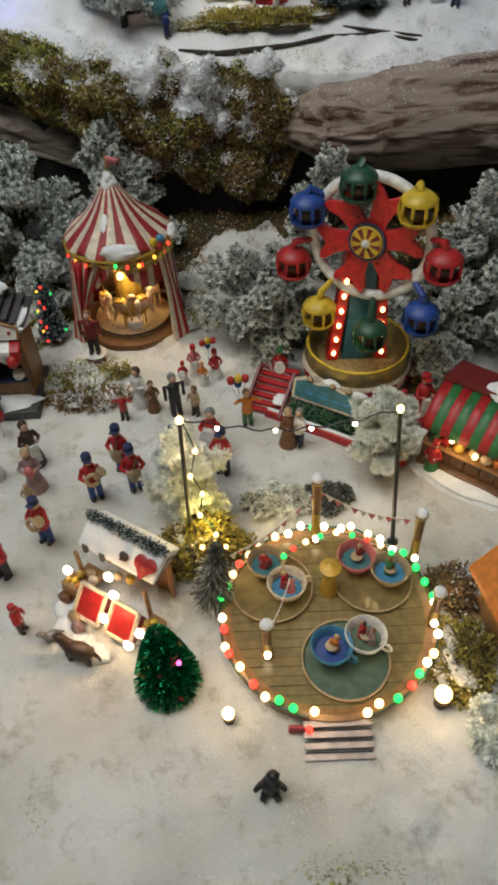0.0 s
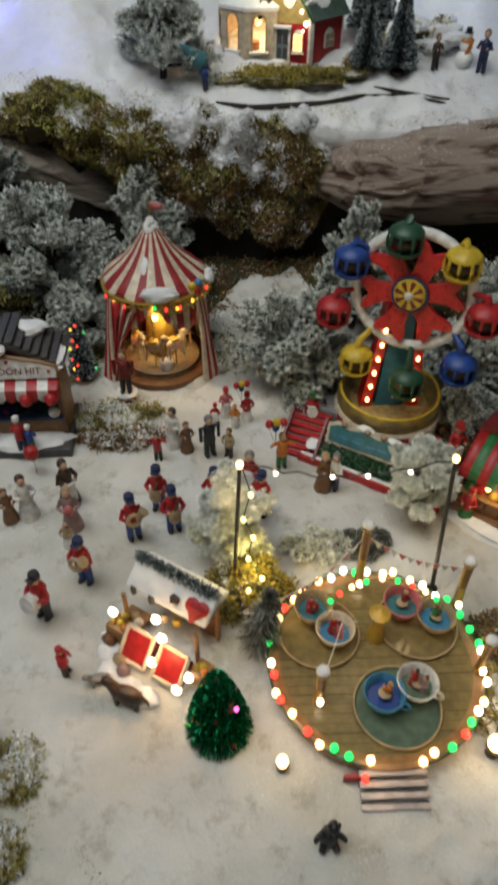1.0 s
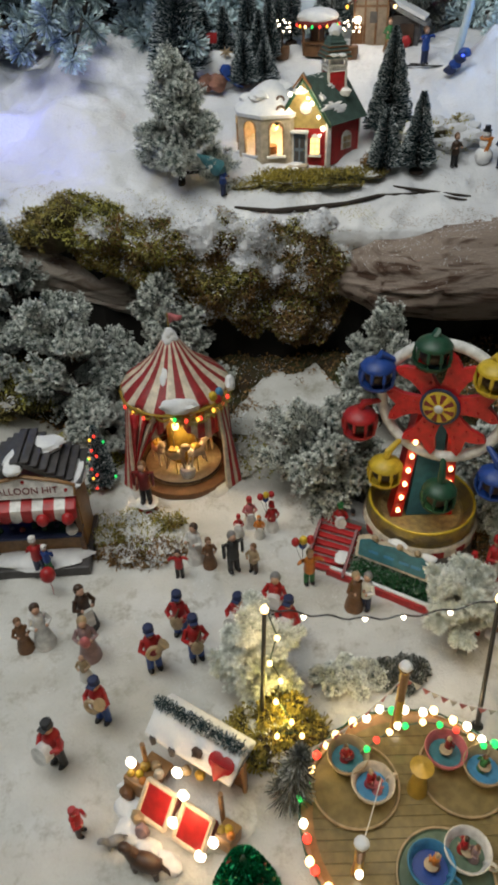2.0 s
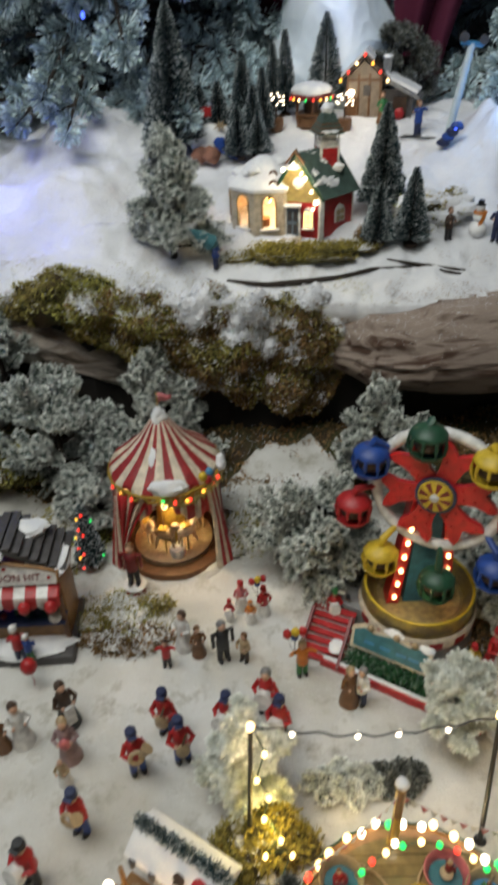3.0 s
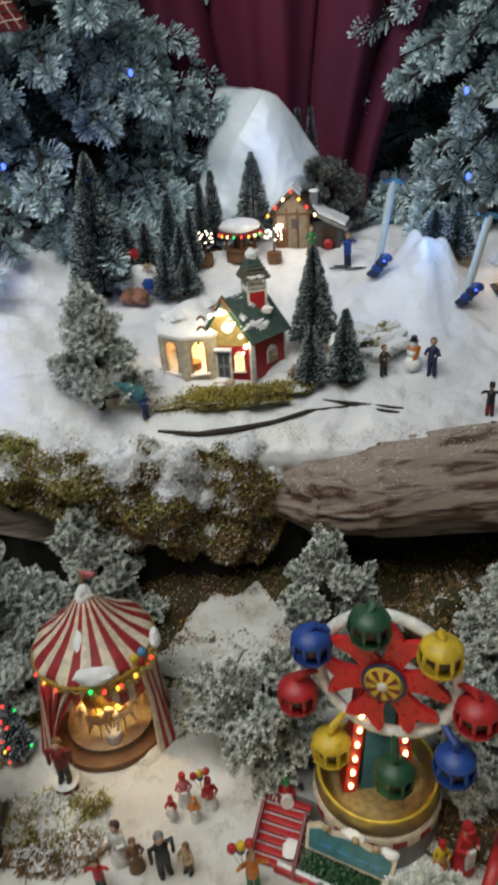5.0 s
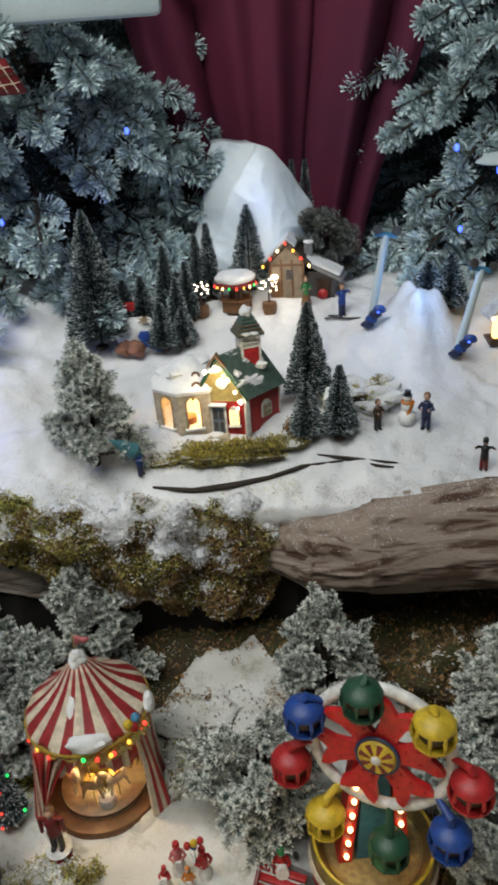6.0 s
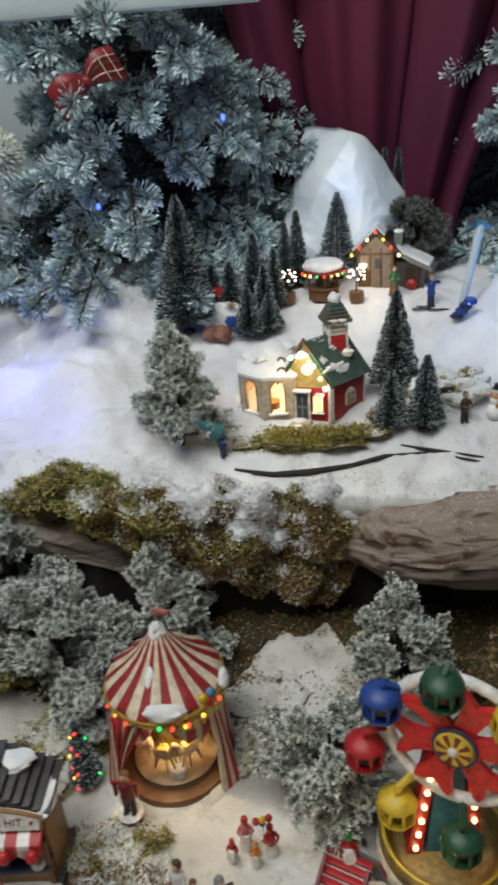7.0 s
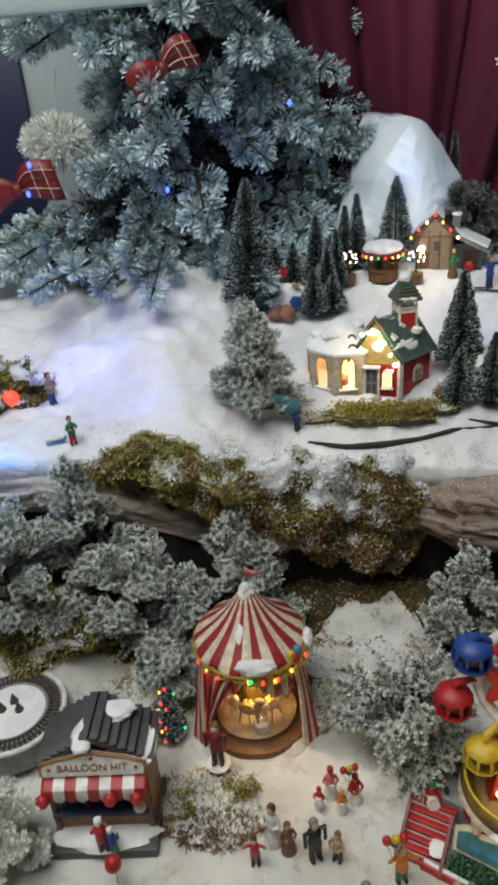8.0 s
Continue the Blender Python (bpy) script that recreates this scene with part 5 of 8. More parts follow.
        part("arch_bulb", ball(B(), (0.012 + 0.052 * math.cos(a), 0.030 + 0.030 * math.sin(a), top + 0.030 - 0.012 * abs(math.cos(a))), 0.0027, 9), ("glow_green", "glow_red", "glow_warm", "glow_green", "glow_warm")[i % 5], ob)
    part("light_wire", tube(B(), [(0.012 + 0.052 * math.cos(radians(150 - 120 * i / 24)), 0.030 + 0.030 * math.sin(radians(150 - 120 * i / 24)), top + 0.030 - 0.012 * abs(math.cos(radians(150 - 120 * i / 24)))) for i in range(25)], 0.0005, 5), "dark_green", ob)
    part("centre_column", lathe(B(), [(0.008, top), (0.007, top + 0.01), (0.005, top + 0.02), (0.006, top + 0.032), (0.009, top + 0.035), (0.0001, top + 0.040)], 14, (0.003, 0.022, 0)), "gold", ob)
    # posts with snow caps and a string of pennants
    posts = [(-0.004, 0.074, 0.082), (0.078, 0.050, 0.062), (-0.050, -0.034, 0.045), (0.082, -0.012, 0.045)]
    for x, y, h in posts:
        bm = B()
        lathe(bm, [(0.0050, top), (0.0042, top + 0.006), (0.0036, top + h * 0.5), (0.0040, top + h - 0.004), (0.0055, top + h), (0.0001, top + h)], 10, (x, y, 0), pick=lambda i, j: (i + j // 3) % 2)
        pst = part("post", bm, ["brown", "gold"], ob, "brown and gold twisted post")
        part("snow_cap", blob(B(), (x, y, top + h + 0.002), (0.0052, 0.0052, 0.0042), 3, 0.15, 12), "snow_cap", pst)
        part("post_lamp", ball(B(), (x, y - 0.005, top + 0.010), (0.003, 0.003, 0.0038), 9), "glow_white", pst)
    for (x0, y0, h0), (x1, y1, h1) in ((posts[0], posts[1]), (posts[0], (-0.078, 0.040, 0.034)), (posts[2], (-0.03, 0.01, 0.045))):
        bm = B()
        pts = []
        for i in range(13):
            u = i / 12
            pts.append(Vector((x0 + (x1 - x0) * u, y0 + (y1 - y0) * u, top + h0 * 0.85 * (1 - u) + h1 * 0.9 * u - 0.010 * math.sin(math.pi * u))))
        part("pennant_cord", tube(bm, pts, 0.0004, 4), "white", ob)
        for i in range(0, 12):
            bm = B()
            p, q = pts[i], pts[i + 1]
            mid = (p + q) / 2 - Vector((0, 0, 0.0075))
            v = [bm.verts.new(k) for k in (p, q, mid)]
            v2 = [bm.verts.new(k + Vector((0, 0.0005, 0))) for k in (p, q, mid)]
            bm.faces.new(v), bm.faces.new(v2[::-1])
            for k in range(3):
                bm.faces.new((v[k], v2[k], v2[(k + 1) % 3], v[(k + 1) % 3]))
            part("pennant", bm, ("pink", "white")[i % 2], ob, smooth=False)
    # steps with pale treads and dark gaps
    for i in range(4):
        y = -R - 0.001 - 0.0068 * i
        part("stair_tread", box(B(), (-0.001, y, top - 0.0028 - 0.0030 * i), (0.050, 0.0046, 0.0022), None, 0, 0.0004), "tread", ob)
        part("stair_riser", box(B(), (-0.001, y + 0.0028, (top - 0.004 - 0.0030 * i) / 2), (0.049, 0.0026, max(0.002, top - 0.004 - 0.0030 * i))), "black", ob)
    part("red_sign", box(B(), (-0.028, -R - 0.002, 0.006), (0.018, 0.003, 0.010), None, 0, 0.001), "red", ob)
    part("red_lamp", ball(B(), (-0.022, -R - 0.005, 0.012), (0.003, 0.003, 0.0036), 9), "glow_red", ob)
    return ob


cup_ride()
for i, (x, y, c, hat) in enumerate(((-0.050, 0.042, "red", "brown"), (-0.034, 0.022, "red", "tan"), (-0.029, 0.017, "pink", "dark_brown"), (0.030, 0.046, "dark_red", "tan"), (0.053, 0.031, "green", "brown"),
                                    (0.002, -0.036, "orange", "tan"), (0.024, -0.026, "red", "dark_brown"), (0.030, -0.032, "mauve", "brown"))):
    figure((0.050 + x, 0.299 + y, lo(0.05, 0.299) + 0.0225), 40 * i, 0.024, c, c, hat, "tiny rider sitting in a cup of the ride", None, True, "riders in the cups")


# ---- lit snow-roofed stall ----
def snowy_stall():
    at = pose(-0.122, 0.330, lo(-0.122, 0.33), 0, 0, -33)
    ob = thing("snowy_stall", at, "small lit stall with red counters and thick snow on its roof", "market stall")
    part("snow_base", blob(B(), (0, -0.004, 0.001), (0.052, 0.040, 0.006), 3, 0.45, 40, 0, 2.2), "snow_low", ob)
    for x in (-0.036, 0.036):
        for y in (-0.006, 0.024):
            part("post", cone(B(), (x, y, 0), (x, y, 0.052), 0.002, 0.002, 8), "wood", ob)
    part("back_wall", box(B(), (0, 0.026, 0.026), (0.074, 0.003, 0.048), None, 0, 0.0005), "brown", ob)
    for x in (-0.010, 0.024):
        m = Matrix.Translation((x, -0.026, 0.022)) @ Matrix.Rotation(radians(50), 4, "X")
        c = part("awning_panel", box(B(), (0, 0, 0), (0.025, 0.028, 0.003), m, 0, 0.001), "red", ob, "bright red padded panel")
        for p, q in (((-1, -1), (1, -1)), ((1, -1), (1, 1)), ((1, 1), (-1, 1)), ((-1, 1), (-1, -1))):
            part("panel_edge", tube(B(), [m @ Vector((p[0] * 0.0125, p[1] * 0.014, 0.001)), m @ Vector((q[0] * 0.0125, q[1] * 0.014, 0.001))], 0.0021, 7), "cream", c)
        part("stand", box(B(), (x, -0.020, 0.008), (0.022, 0.020, 0.016), None, 0, 0.001), "dark_red", ob)
    for q, (x, y, r) in enumerate(((-0.034, -0.034, 0.011), (-0.022, -0.046, 0.012), (-0.002, -0.050, 0.010), (0.016, -0.050, 0.011), (-0.044, -0.022, 0.009))):
        part("snow", blob(B(), (x, y, 0.002), (r, r * 0.85, 0.007), q + 30, 0.4, 18), "snow_cap", ob)
    for q, (x, y, c) in enumerate(((-0.020, -0.038, "tan"), (-0.012, -0.044, "mauve"), (-0.040, -0.028, "brown"))):
        part("sack", blob(B(), (x, y, 0.010), (0.0065, 0.005, 0.007), q + 40, 0.3, 14), c, ob)
    part("shelf", box(B(), (-0.03, -0.004, 0.018), (0.022, 0.02, 0.004), None, 0, 0.001), "wood", ob)
    for x, y, w in ((-0.036, -0.018, 0.020), (0.046, -0.016, 0.014)):
        bx = part("display_box", box(B(), (x, y, 0.011), (w, 0.016, 0.016), Matrix.Rotation(radians(-8), 4, "X"), 0, 0.001), "wood", ob, "small wooden box of lit goods")
        for q in range(3):
            part("gilt_ball", ball(B(), (x - w * 0.3 + w * 0.3 * q, y + 0.003 * (q % 2), 0.022), 0.0034, 9), ("gold", "yellow", "orange")[q], bx)
    for i, (x, y, z, c) in enumerate(((-0.035, -0.008, 0.024, "gold"), (-0.028, -0.004, 0.024, "tan"), (-0.022, -0.008, 0.024, "cream"), (-0.004, 0.004, 0.028, "tan"), (0.008, 0.006, 0.030, "gold"))):
        part("parcel", blob(B(), (x, y, z), (0.0045, 0.004, 0.0045), i, 0.2, 10), c, ob)
    for x, y, z in ((-0.044, -0.014, 0.030), (0.007, -0.014, 0.032), (0.008, -0.030, 0.020), (0.041, -0.026, 0.020), (0.036, -0.036, 0.012), (-0.006, -0.004, 0.036)):
        part("lamp_bulb", ball(B(), (x, y, z), (0.0046, 0.0036, 0.0042), 10), "glow_white", ob)
    bm = B()
    prism(bm, [(-0.020, -0.010), (0.0, 0.005), (0.016, -0.006), (0.017, -0.002), (0.0, 0.012), (-0.021, -0.006)], 0.080, Matrix.Translation((0, 0.022, 0.060)) @ Matrix.Rotation(radians(90), 4, "Z"))
    bmesh.ops.bevel(bm, geom=list(bm.edges), offset=0.0022, segments=2, affect="EDGES", profile=0.5)
    roof = part("roof", bm, "snow_cap", ob, "white snow-laden pitched roof")
    rng = np.random.default_rng(6)
    pts = np.stack([np.linspace(-0.038, 0.038, 60), np.full(60, 0.021), np.full(60, 0.0725)], 1)
    base = np.repeat(pts, 40, 0) + rng.normal(size=(len(pts) * 40, 3)) * 0.0012
    blades_object("garland", base, rng.normal(size=base.shape), 0.0048, 0.0008, M["brush"], 5, roof)
    bm = B()
    for s in (-1, 1):
        ball(bm, (s * 0.0036, 0, 0.003), (0.005, 0.002, 0.005), 12)
    cone(bm, (0, 0, 0.002), (0, 0, -0.008), 0.0072, 0.0004, 14)
    bmesh.ops.scale(bm, vec=(1.25, 0.5, 1.25), verts=bm.verts)
    part("heart", bm, "red", roof, "red heart", pose(0.028, 0.0055, 0.0615, -52, 0, 0))
    part("leaf", blob(B(), (0, 0, 0), (0.005, 0.0015, 0.004), 4, 0.4, 10), "dark_brown", roof, "", pose(0.008, 0.006, 0.0625, -52, 0, 0))
    for x in (-0.03, -0.012):
        part("ornament", blob(B(), (x, 0.000, 0.054), (0.003, 0.002, 0.006), 4, 0.4, 10), "slate", roof)
    return ob


snowy_stall()


# ---- lamp posts and their string of lights ----
def lamp_post(x, y, h, lean, label):
    ob = thing("lamp_post", pose(x, y, lo(x, y) - 0.002, 0, lean, 0), label, "lamp post", "lamp posts")
    part("pole", cone(B(), (0, 0, 0), (0, 0, h), 0.0021, 0.0016, 10), "black", ob)
    part("foot", lathe(B(), [(0.0001, 0), (0.006, 0), (0.005, 0.003), (0.0025, 0.006)], 12), "black", ob)
    part("bulb", ball(B(), (0, 0, h + 0.002), (0.0030, 0.0030, 0.0036), 12), "glow_warm", ob, "round warm lit bulb")
    return ob


lamp_post(-0.0645, 0.378, 0.166, 2, "thin black lamp post with warm round bulb")
lamp_post(0.1175, 0.380, 0.166, -4, "leaning thin black lamp post with warm round bulb")
a, b = Vector((-0.0585, 0.378, 0.166)), Vector((0.106, 0.380, 0.165))
ob = thing("light_string", a, "dark cable with small round lights between the lamp posts", "string lights")
pts = []
for i in range(31):
    u = i / 30
    pts.append((b - a) * u + Vector((0, 0, -0.016 * math.sin(math.pi * u) - 0.002 * math.sin(u * 40))))
part("cable", tube(B(), pts, 0.0007, 5), "black", ob)
for i in (5, 13, 18, 24):
    part("bulb", ball(B(), pts[i] + Vector((0, 0, -0.0025)), (0.0020, 0.0020, 0.0025), 9), "glow_white", ob)
ob = thing("light_string", (-0.062, 0.380, 0), "loose string of warm lights round the lamp post and moss", "string lights")
drop = [(0.004, 0, 0.165), (0.012, 0.002, 0.13), (0.006, -0.002, 0.105), (0.014, -0.004, 0.085), (0.010, -0.006, 0.06), (0.022, -0.012, 0.040), (0.010, -0.02, 0.034), (0.03, -0.018, 0.030), (0.02, -0.034, 0.022)]
part("cable", tube(B(), [(x, y, z + lo(-0.06, 0.38)) for x, y, z in drop], 0.0006, 5), "dark_green", ob)
for x, y, z in drop[1:]:
    part("bulb", ball(B(), (x, y - 0.003, z), (0.0021, 0.0021, 0.0027), 9), "glow_warm", ob)


# ---- wheel ride ----
def wheel_ride():
    hub = Vector((0.1115, 0.590, 0.186))
    bx, by = 0.110, 0.601
    z0 = lo(bx, by)
    ob = thing("wheel_ride", (bx, by, z0), "tilted wheel ride with red star, white ring and coloured cabins", "fairground ride")
    at = Vector((bx, by, z0))
    c = hub - at
    part("footing", lathe(B(), [(0.0001, 0), (0.060, 0), (0.058, 0.012), (0.057, 0.027), (0.0001, 0.027)], 40), "grey", ob, "grey snowy footing")
    up_ = Matrix.Translation((0, 0, 0.027))
    part("plinth", lathe(B(), [(0.0001, 0), (0.059, 0), (0.059, 0.009), (0.057, 0.012), (0.0001, 0.012)], 56, m=up_, pick=lambda i, j: 1 if i == 1 and (j // 2) % 2 else 0), ["cream", "stripe_red"], ob, "red and cream striped plinth")
    drum = part("drum", lathe(B(), [(0.0545, 0.011), (0.0565, 0.016), (0.0555, 0.026), (0.0535, 0.030), (0.0515, 0.0295), (0.0490, 0.024), (0.0440, 0.0175), (0.040, 0.0165)], 64, m=up_), "brass", ob, "gilded round drum")
    part("drum_ring", torus(B(), 0.0532, 0.0016, 64, 8, Matrix.Translation((0, 0, 0.0572))), "yellow", drum)
    part("glitter_floor", lathe(B(), [(0.0001, 0.0150), (0.030, 0.0155), (0.0412, 0.0168)], 40, m=up_), "glitter", drum, "gold glitter floor round the pillar")
    # pillar: blue front with red flanks and rows of bulbs
    lean = Vector((c.x * 0.8, c.y * 0.5, c.z - 0.01))
    bm = B()
    f = Vector((-0.002, -0.010, 0.043))
    for s, m in ((0, 0), (-1, 1), (1, 1)):
        w = 0.015 if s == 0 else 0.006
        x0, x1 = s * 0.026, s * 0.015
        q = [Vector((f.x + x0 - w, f.y, f.z)), Vector((f.x + x0 + w, f.y, f.z)), Vector((lean.x + x1 + w * 0.7, lean.y, lean.z)), Vector((lean.x + x1 - w * 0.7, lean.y, lean.z))]
        d = Vector((0, 0.016, 0))
        v = [bm.verts.new(k + Vector((0, -0.002 if s else 0, 0))) for k in q] + [bm.verts.new(k + d) for k in q]
        for fc in ((0, 1, 2, 3), (7, 6, 5, 4), (0, 4, 5, 1), (1, 5, 6, 2), (2, 6, 7, 3), (3, 7, 4, 0)):
            bm.faces.new([v[i] for i in fc]).material_index = m
    pil = part("pillar", bm, ["ride_blue", "ride_red"], ob, "blue pillar with red flanks")
    for s in (-1, 1):
        for i in range(7):
            u = 0.08 + 0.13 * i
            p = f.lerp(lean, u) + Vector((s * (0.026 * (1 - u) + 0.015 * u), -0.004, 0))
            part("pillar_bulb", ball(B(), p, (0.0024, 0.0024, 0.003), 9), "glow_warm", pil)
    part("banner", prism(B(), [(-0.003, 0), (0.005, 0.002), (0.003, 0.022), (-0.001, 0.026)], 0.002, Matrix.Translation((0.002, -0.014, 0.056))), "cream", pil)
    # the wheel, tipped back; its axis points to the viewer's left and up
    az, el = radians(27), radians(7)
    axis = Vector((-math.sin(az) * math.cos(el), -math.cos(az) * math.cos(el), math.sin(el)))
    W = Matrix.Translation(c) @ axis.to_track_quat("Z", "Y").to_matrix().to_4x4()
    R = 0.0568
    W2 = W @ Matrix.Translation((0, 0, 0.006))
    part("ring", torus(B(), R, 0.0052, 64, 12, W, flat=0.9), "white", ob, "thick white ring")
    for i in range(6):
        bm = B()
        t = W @ Matrix.Translation((0, 0, 0.005)) @ Matrix.Rotation(radians(60 * i + 12), 4, "Z") @ Matrix.Scale(1.02, 4)
        out = [(0.010, -0.0095), (0.022, -0.0085), (0.033, -0.0105), (0.043, -0.0160), (0.0495, -0.0150), (0.0470, -0.0080), (0.0405, 0.0), (0.0470, 0.0080), (0.0495, 0.0150), (0.043, 0.0160), (0.033, 0.0105), (0.022, 0.0085), (0.010, 0.0095)]
        prism(bm, [(x, y) for x, y in out], 0.006, t @ Matrix.Rotation(radians(-90), 4, "X"))
        bmesh.ops.recalc_face_normals(bm, faces=bm.faces)
        star = part("star_arm", bm, "ride_red", ob, "forked red plastic arm", smooth=False)
        for x, y in ((0.0225, -0.0045), (0.0225, 0.0045), (0.032, -0.0062), (0.032, 0.0062), (0.0435, -0.0115), (0.0435, 0.0115)):
            part("star_bulb", ball(B(), t @ Vector((x, y, 0.0036)), (0.0013, 0.0013, 0.0013), 7), "ride_red", star)
    part("hub_disc", lathe(B(), [(0.0001, 0.0095), (0.005, 0.0095), (0.0140, 0.008), (0.0155, 0.006), (0.0155, 0.002)], 32, m=W2, pick=lambda i, j: 1 if i == 1 and (j // 2) % 2 else 0), ["yellow", "dark_red"], ob, "yellow hub with brown petals")
    part("hub_collar", lathe(B(), [(0.0145, 0.003), (0.0178, 0.003), (0.0186, 0.0045), (0.0178, 0.006), (0.0145, 0.006)], 16, m=W2), "navy", ob)
    part("hub_cap", ball(B(), (0, 0, 0.010), (0.0042, 0.0042, 0.002), 10, 0, W2), "white", ob)
    part("axle", cone(B(), W @ Vector((0, 0, -0.02)), W @ Vector((0, 0, 0.004)), 0.008, 0.008, 14), "navy", ob)
    cols = ["red", "blue", "dark_green", "yellow"] * 2
    for i, col in enumerate(cols):
        a = radians(191 - 45 * i)
        hung = W @ Vector((0.0735 * math.cos(a), 0.0735 * math.sin(a), 0.012))
        p = hung - Vector((0, 0, 0.022))
        q = W @ Vector((R * math.cos(a), R * math.sin(a), 0.002))
        bm = B()
        # a barrel cabin with arched openings: two caps, bars, and a floor
        t = Matrix.Translation(p) @ Matrix.Rotation(radians(-18), 4, "Z") @ Matrix.Diagonal((1.08, 1.08, 1.25, 1))
        lathe(bm, [(0.0001, -0.0135), (0.008, -0.0128), (0.0132, -0.0104), (0.0150, -0.0078), (0.0148, -0.0066), (0.0136, -0.0070), (0.0120, -0.0100), (0.0001, -0.0115)], 24, m=t)
        cab = part("cabin", bm, col, ob, col.replace("_", " ") + " round cabin with barred windows")
        part("cabin_roof", lathe(B(), [(0.0130, 0.0056), (0.0148, 0.0050), (0.0150, 0.0062), (0.0140, 0.0078), (0.0112, 0.0098), (0.007, 0.0122), (0.0001, 0.0132)], 24, m=t), col, cab)
        for k in range(9):
            b = 2 * math.pi * (k + 0.5) / 9
            part("window_bar", tube(B(), [t @ Vector((g * math.cos(b), g * math.sin(b), z)) for g, z in ((0.0144, -0.0075), (0.0153, -0.001), (0.0144, 0.0060))], 0.0017, 6), col, cab)
        # solid dark ball that stands for the shade inside the cabin
        part("cabin_shade_fill", ball(B(), (0, 0, -0.0015), (0.0112, 0.0112, 0.0080), 12, 0, t), "dark_brown", cab)
        part("hanger", tube(B(), [t @ Vector((0, 0, 0.012)), hung.lerp(p, 0.25), hung.lerp(q, 0.12), hung.lerp(q, 0.5), q], [0.0030, 0.0034, 0.0038, 0.0030, 0.0026], 9), col, cab)
    return ob


wheel_ride()


def ride_front():
    """Ramp, sign and hedge along the front of the wheel ride, in one line from the ramp to the tree."""
    a, b = Vector((0.002, 0.562, 0)), Vector((0.138, 0.480, 0))
    ang = math.degrees(math.atan2(b.y - a.y, b.x - a.x))
    ob = thing("ride_entrance", pose(a.x, a.y, lo(a.x, a.y), 0, 0, ang), "entrance front with red stairs, teal sign and green hedge", "entrance")
    L = (b - a).length
    part("kerb", box(B(), (L / 2 + 0.01, -0.004, 0.005), (L, 0.006, 0.010), None, 0, 0.001), "red", ob, "red kerb with snow")
    part("kerb_snow", box(B(), (L / 2 + 0.01, -0.003, 0.0108), (L * 0.97, 0.004, 0.0025), None, 0, 0.001), "snow_cap", ob)
    rng = np.random.default_rng(2)
    n = 2600
    base = np.stack([rng.uniform(0.034, 0.112, n), rng.uniform(0.002, 0.016, n), rng.uniform(0.002, 0.020, n)], 1)
    blades_object("hedge", base, rng.normal(size=(n, 3)) + np.array([0, -0.2, 0.5]), 0.0065, 0.0012, needle("hedge_needle", (0.015, 0.10, 0.03), (0.55, 0.62, 0.58), 0.6, 0.35), 4, ob)
    m = Matrix.Translation((0.071, 0.020, 0.034)) @ Matrix.Rotation(radians(-28), 4, "X")
    out = [(-0.038, -0.012), (0.038, -0.012), (0.040, 0.008), (0.030, 0.013), (0.018, 0.010), (0.0, 0.014), (-0.018, 0.010), (-0.030, 0.013), (-0.040, 0.008)]
    sign = part("sign_board", prism(B(), out, 0.005, m), "cream", ob, "teal sign with cream edge", smooth=False)
    part("sign_face", prism(B(), [(x * 0.92, z * 0.78 - 0.0003) for x, z in out], 0.0016, m @ Matrix.Translation((0, -0.0030, 0))), "teal", sign, smooth=False)
    for x in (-0.02, -0.004, 0.012, 0.024):
        part("lettering_bar", box(B(), (x, -0.0041, -0.002), (0.010, 0.0008, 0.0025), m), "sky", sign)
    part("sign_snow", blob(B(), m @ Vector((0.0, 0, 0.014)), (0.010, 0.005, 0.003), 3, 0.3, 12), "snow_cap", sign)
    part("sign_snow", blob(B(), m @ Vector((0.033, 0, 0.011)), (0.008, 0.005, 0.003), 5, 0.3, 12), "snow_cap", sign)
    for x in (-0.022, 0.004, 0.022):
        part("ornament", ball(B(), m @ Vector((x, -0.004, 0.0125)), (0.0036, 0.003, 0.0036), 9), "tan", sign)
    for x in (0.05, 0.106):
        part("sign_post", cone(B(), (x, 0.022, 0), (x, 0.026, 0.03), 0.0018, 0.0018, 7), "dark_red", ob)
    # stairs of red boards over a snowy slab
    part("stair_bed", box(B(), (0.008, 0.0215, 0.0128), (0.042, 0.052, 0.0032), Matrix.Rotation(radians(6), 4, "Z") @ Matrix.Translation((0.008, 0.0215, 0.0128)) @ Matrix.Rotation(radians(30), 4, "X") @ Matrix.Translation((-0.008, -0.0215, -0.0128))), "snow_cap", ob)
    for i in range(7):
        part("stair_board", box(B(), (0.008, -0.002 + 0.0072 * i, 0.004 + 0.0042 * i), (0.044, 0.0064, 0.0032), Matrix.Rotation(radians(6), 4, "Z"), 0, 0.0006), "red", ob)
    for x in (-0.012, 0.028):
        part("stair_side", box(B(), (x, 0.020, 0.013), (0.003, 0.052, 0.006), Matrix.Rotation(radians(6), 4, "Z") @ Matrix.Rotation(radians(30), 4, "X")), "dark_red", ob)
    part("stair_snow", blob(B(), (0.02, 0.012, 0.0155), (0.008, 0.010, 0.002), 6, 0.4, 12), "snow_cap", ob)
    part("landing", box(B(), (0.012, 0.064, 0.017), (0.07, 0.030, 0.034), None, 0, 0.002), "grey", ob, "grey snowy landing")
    return ob


ride_front()


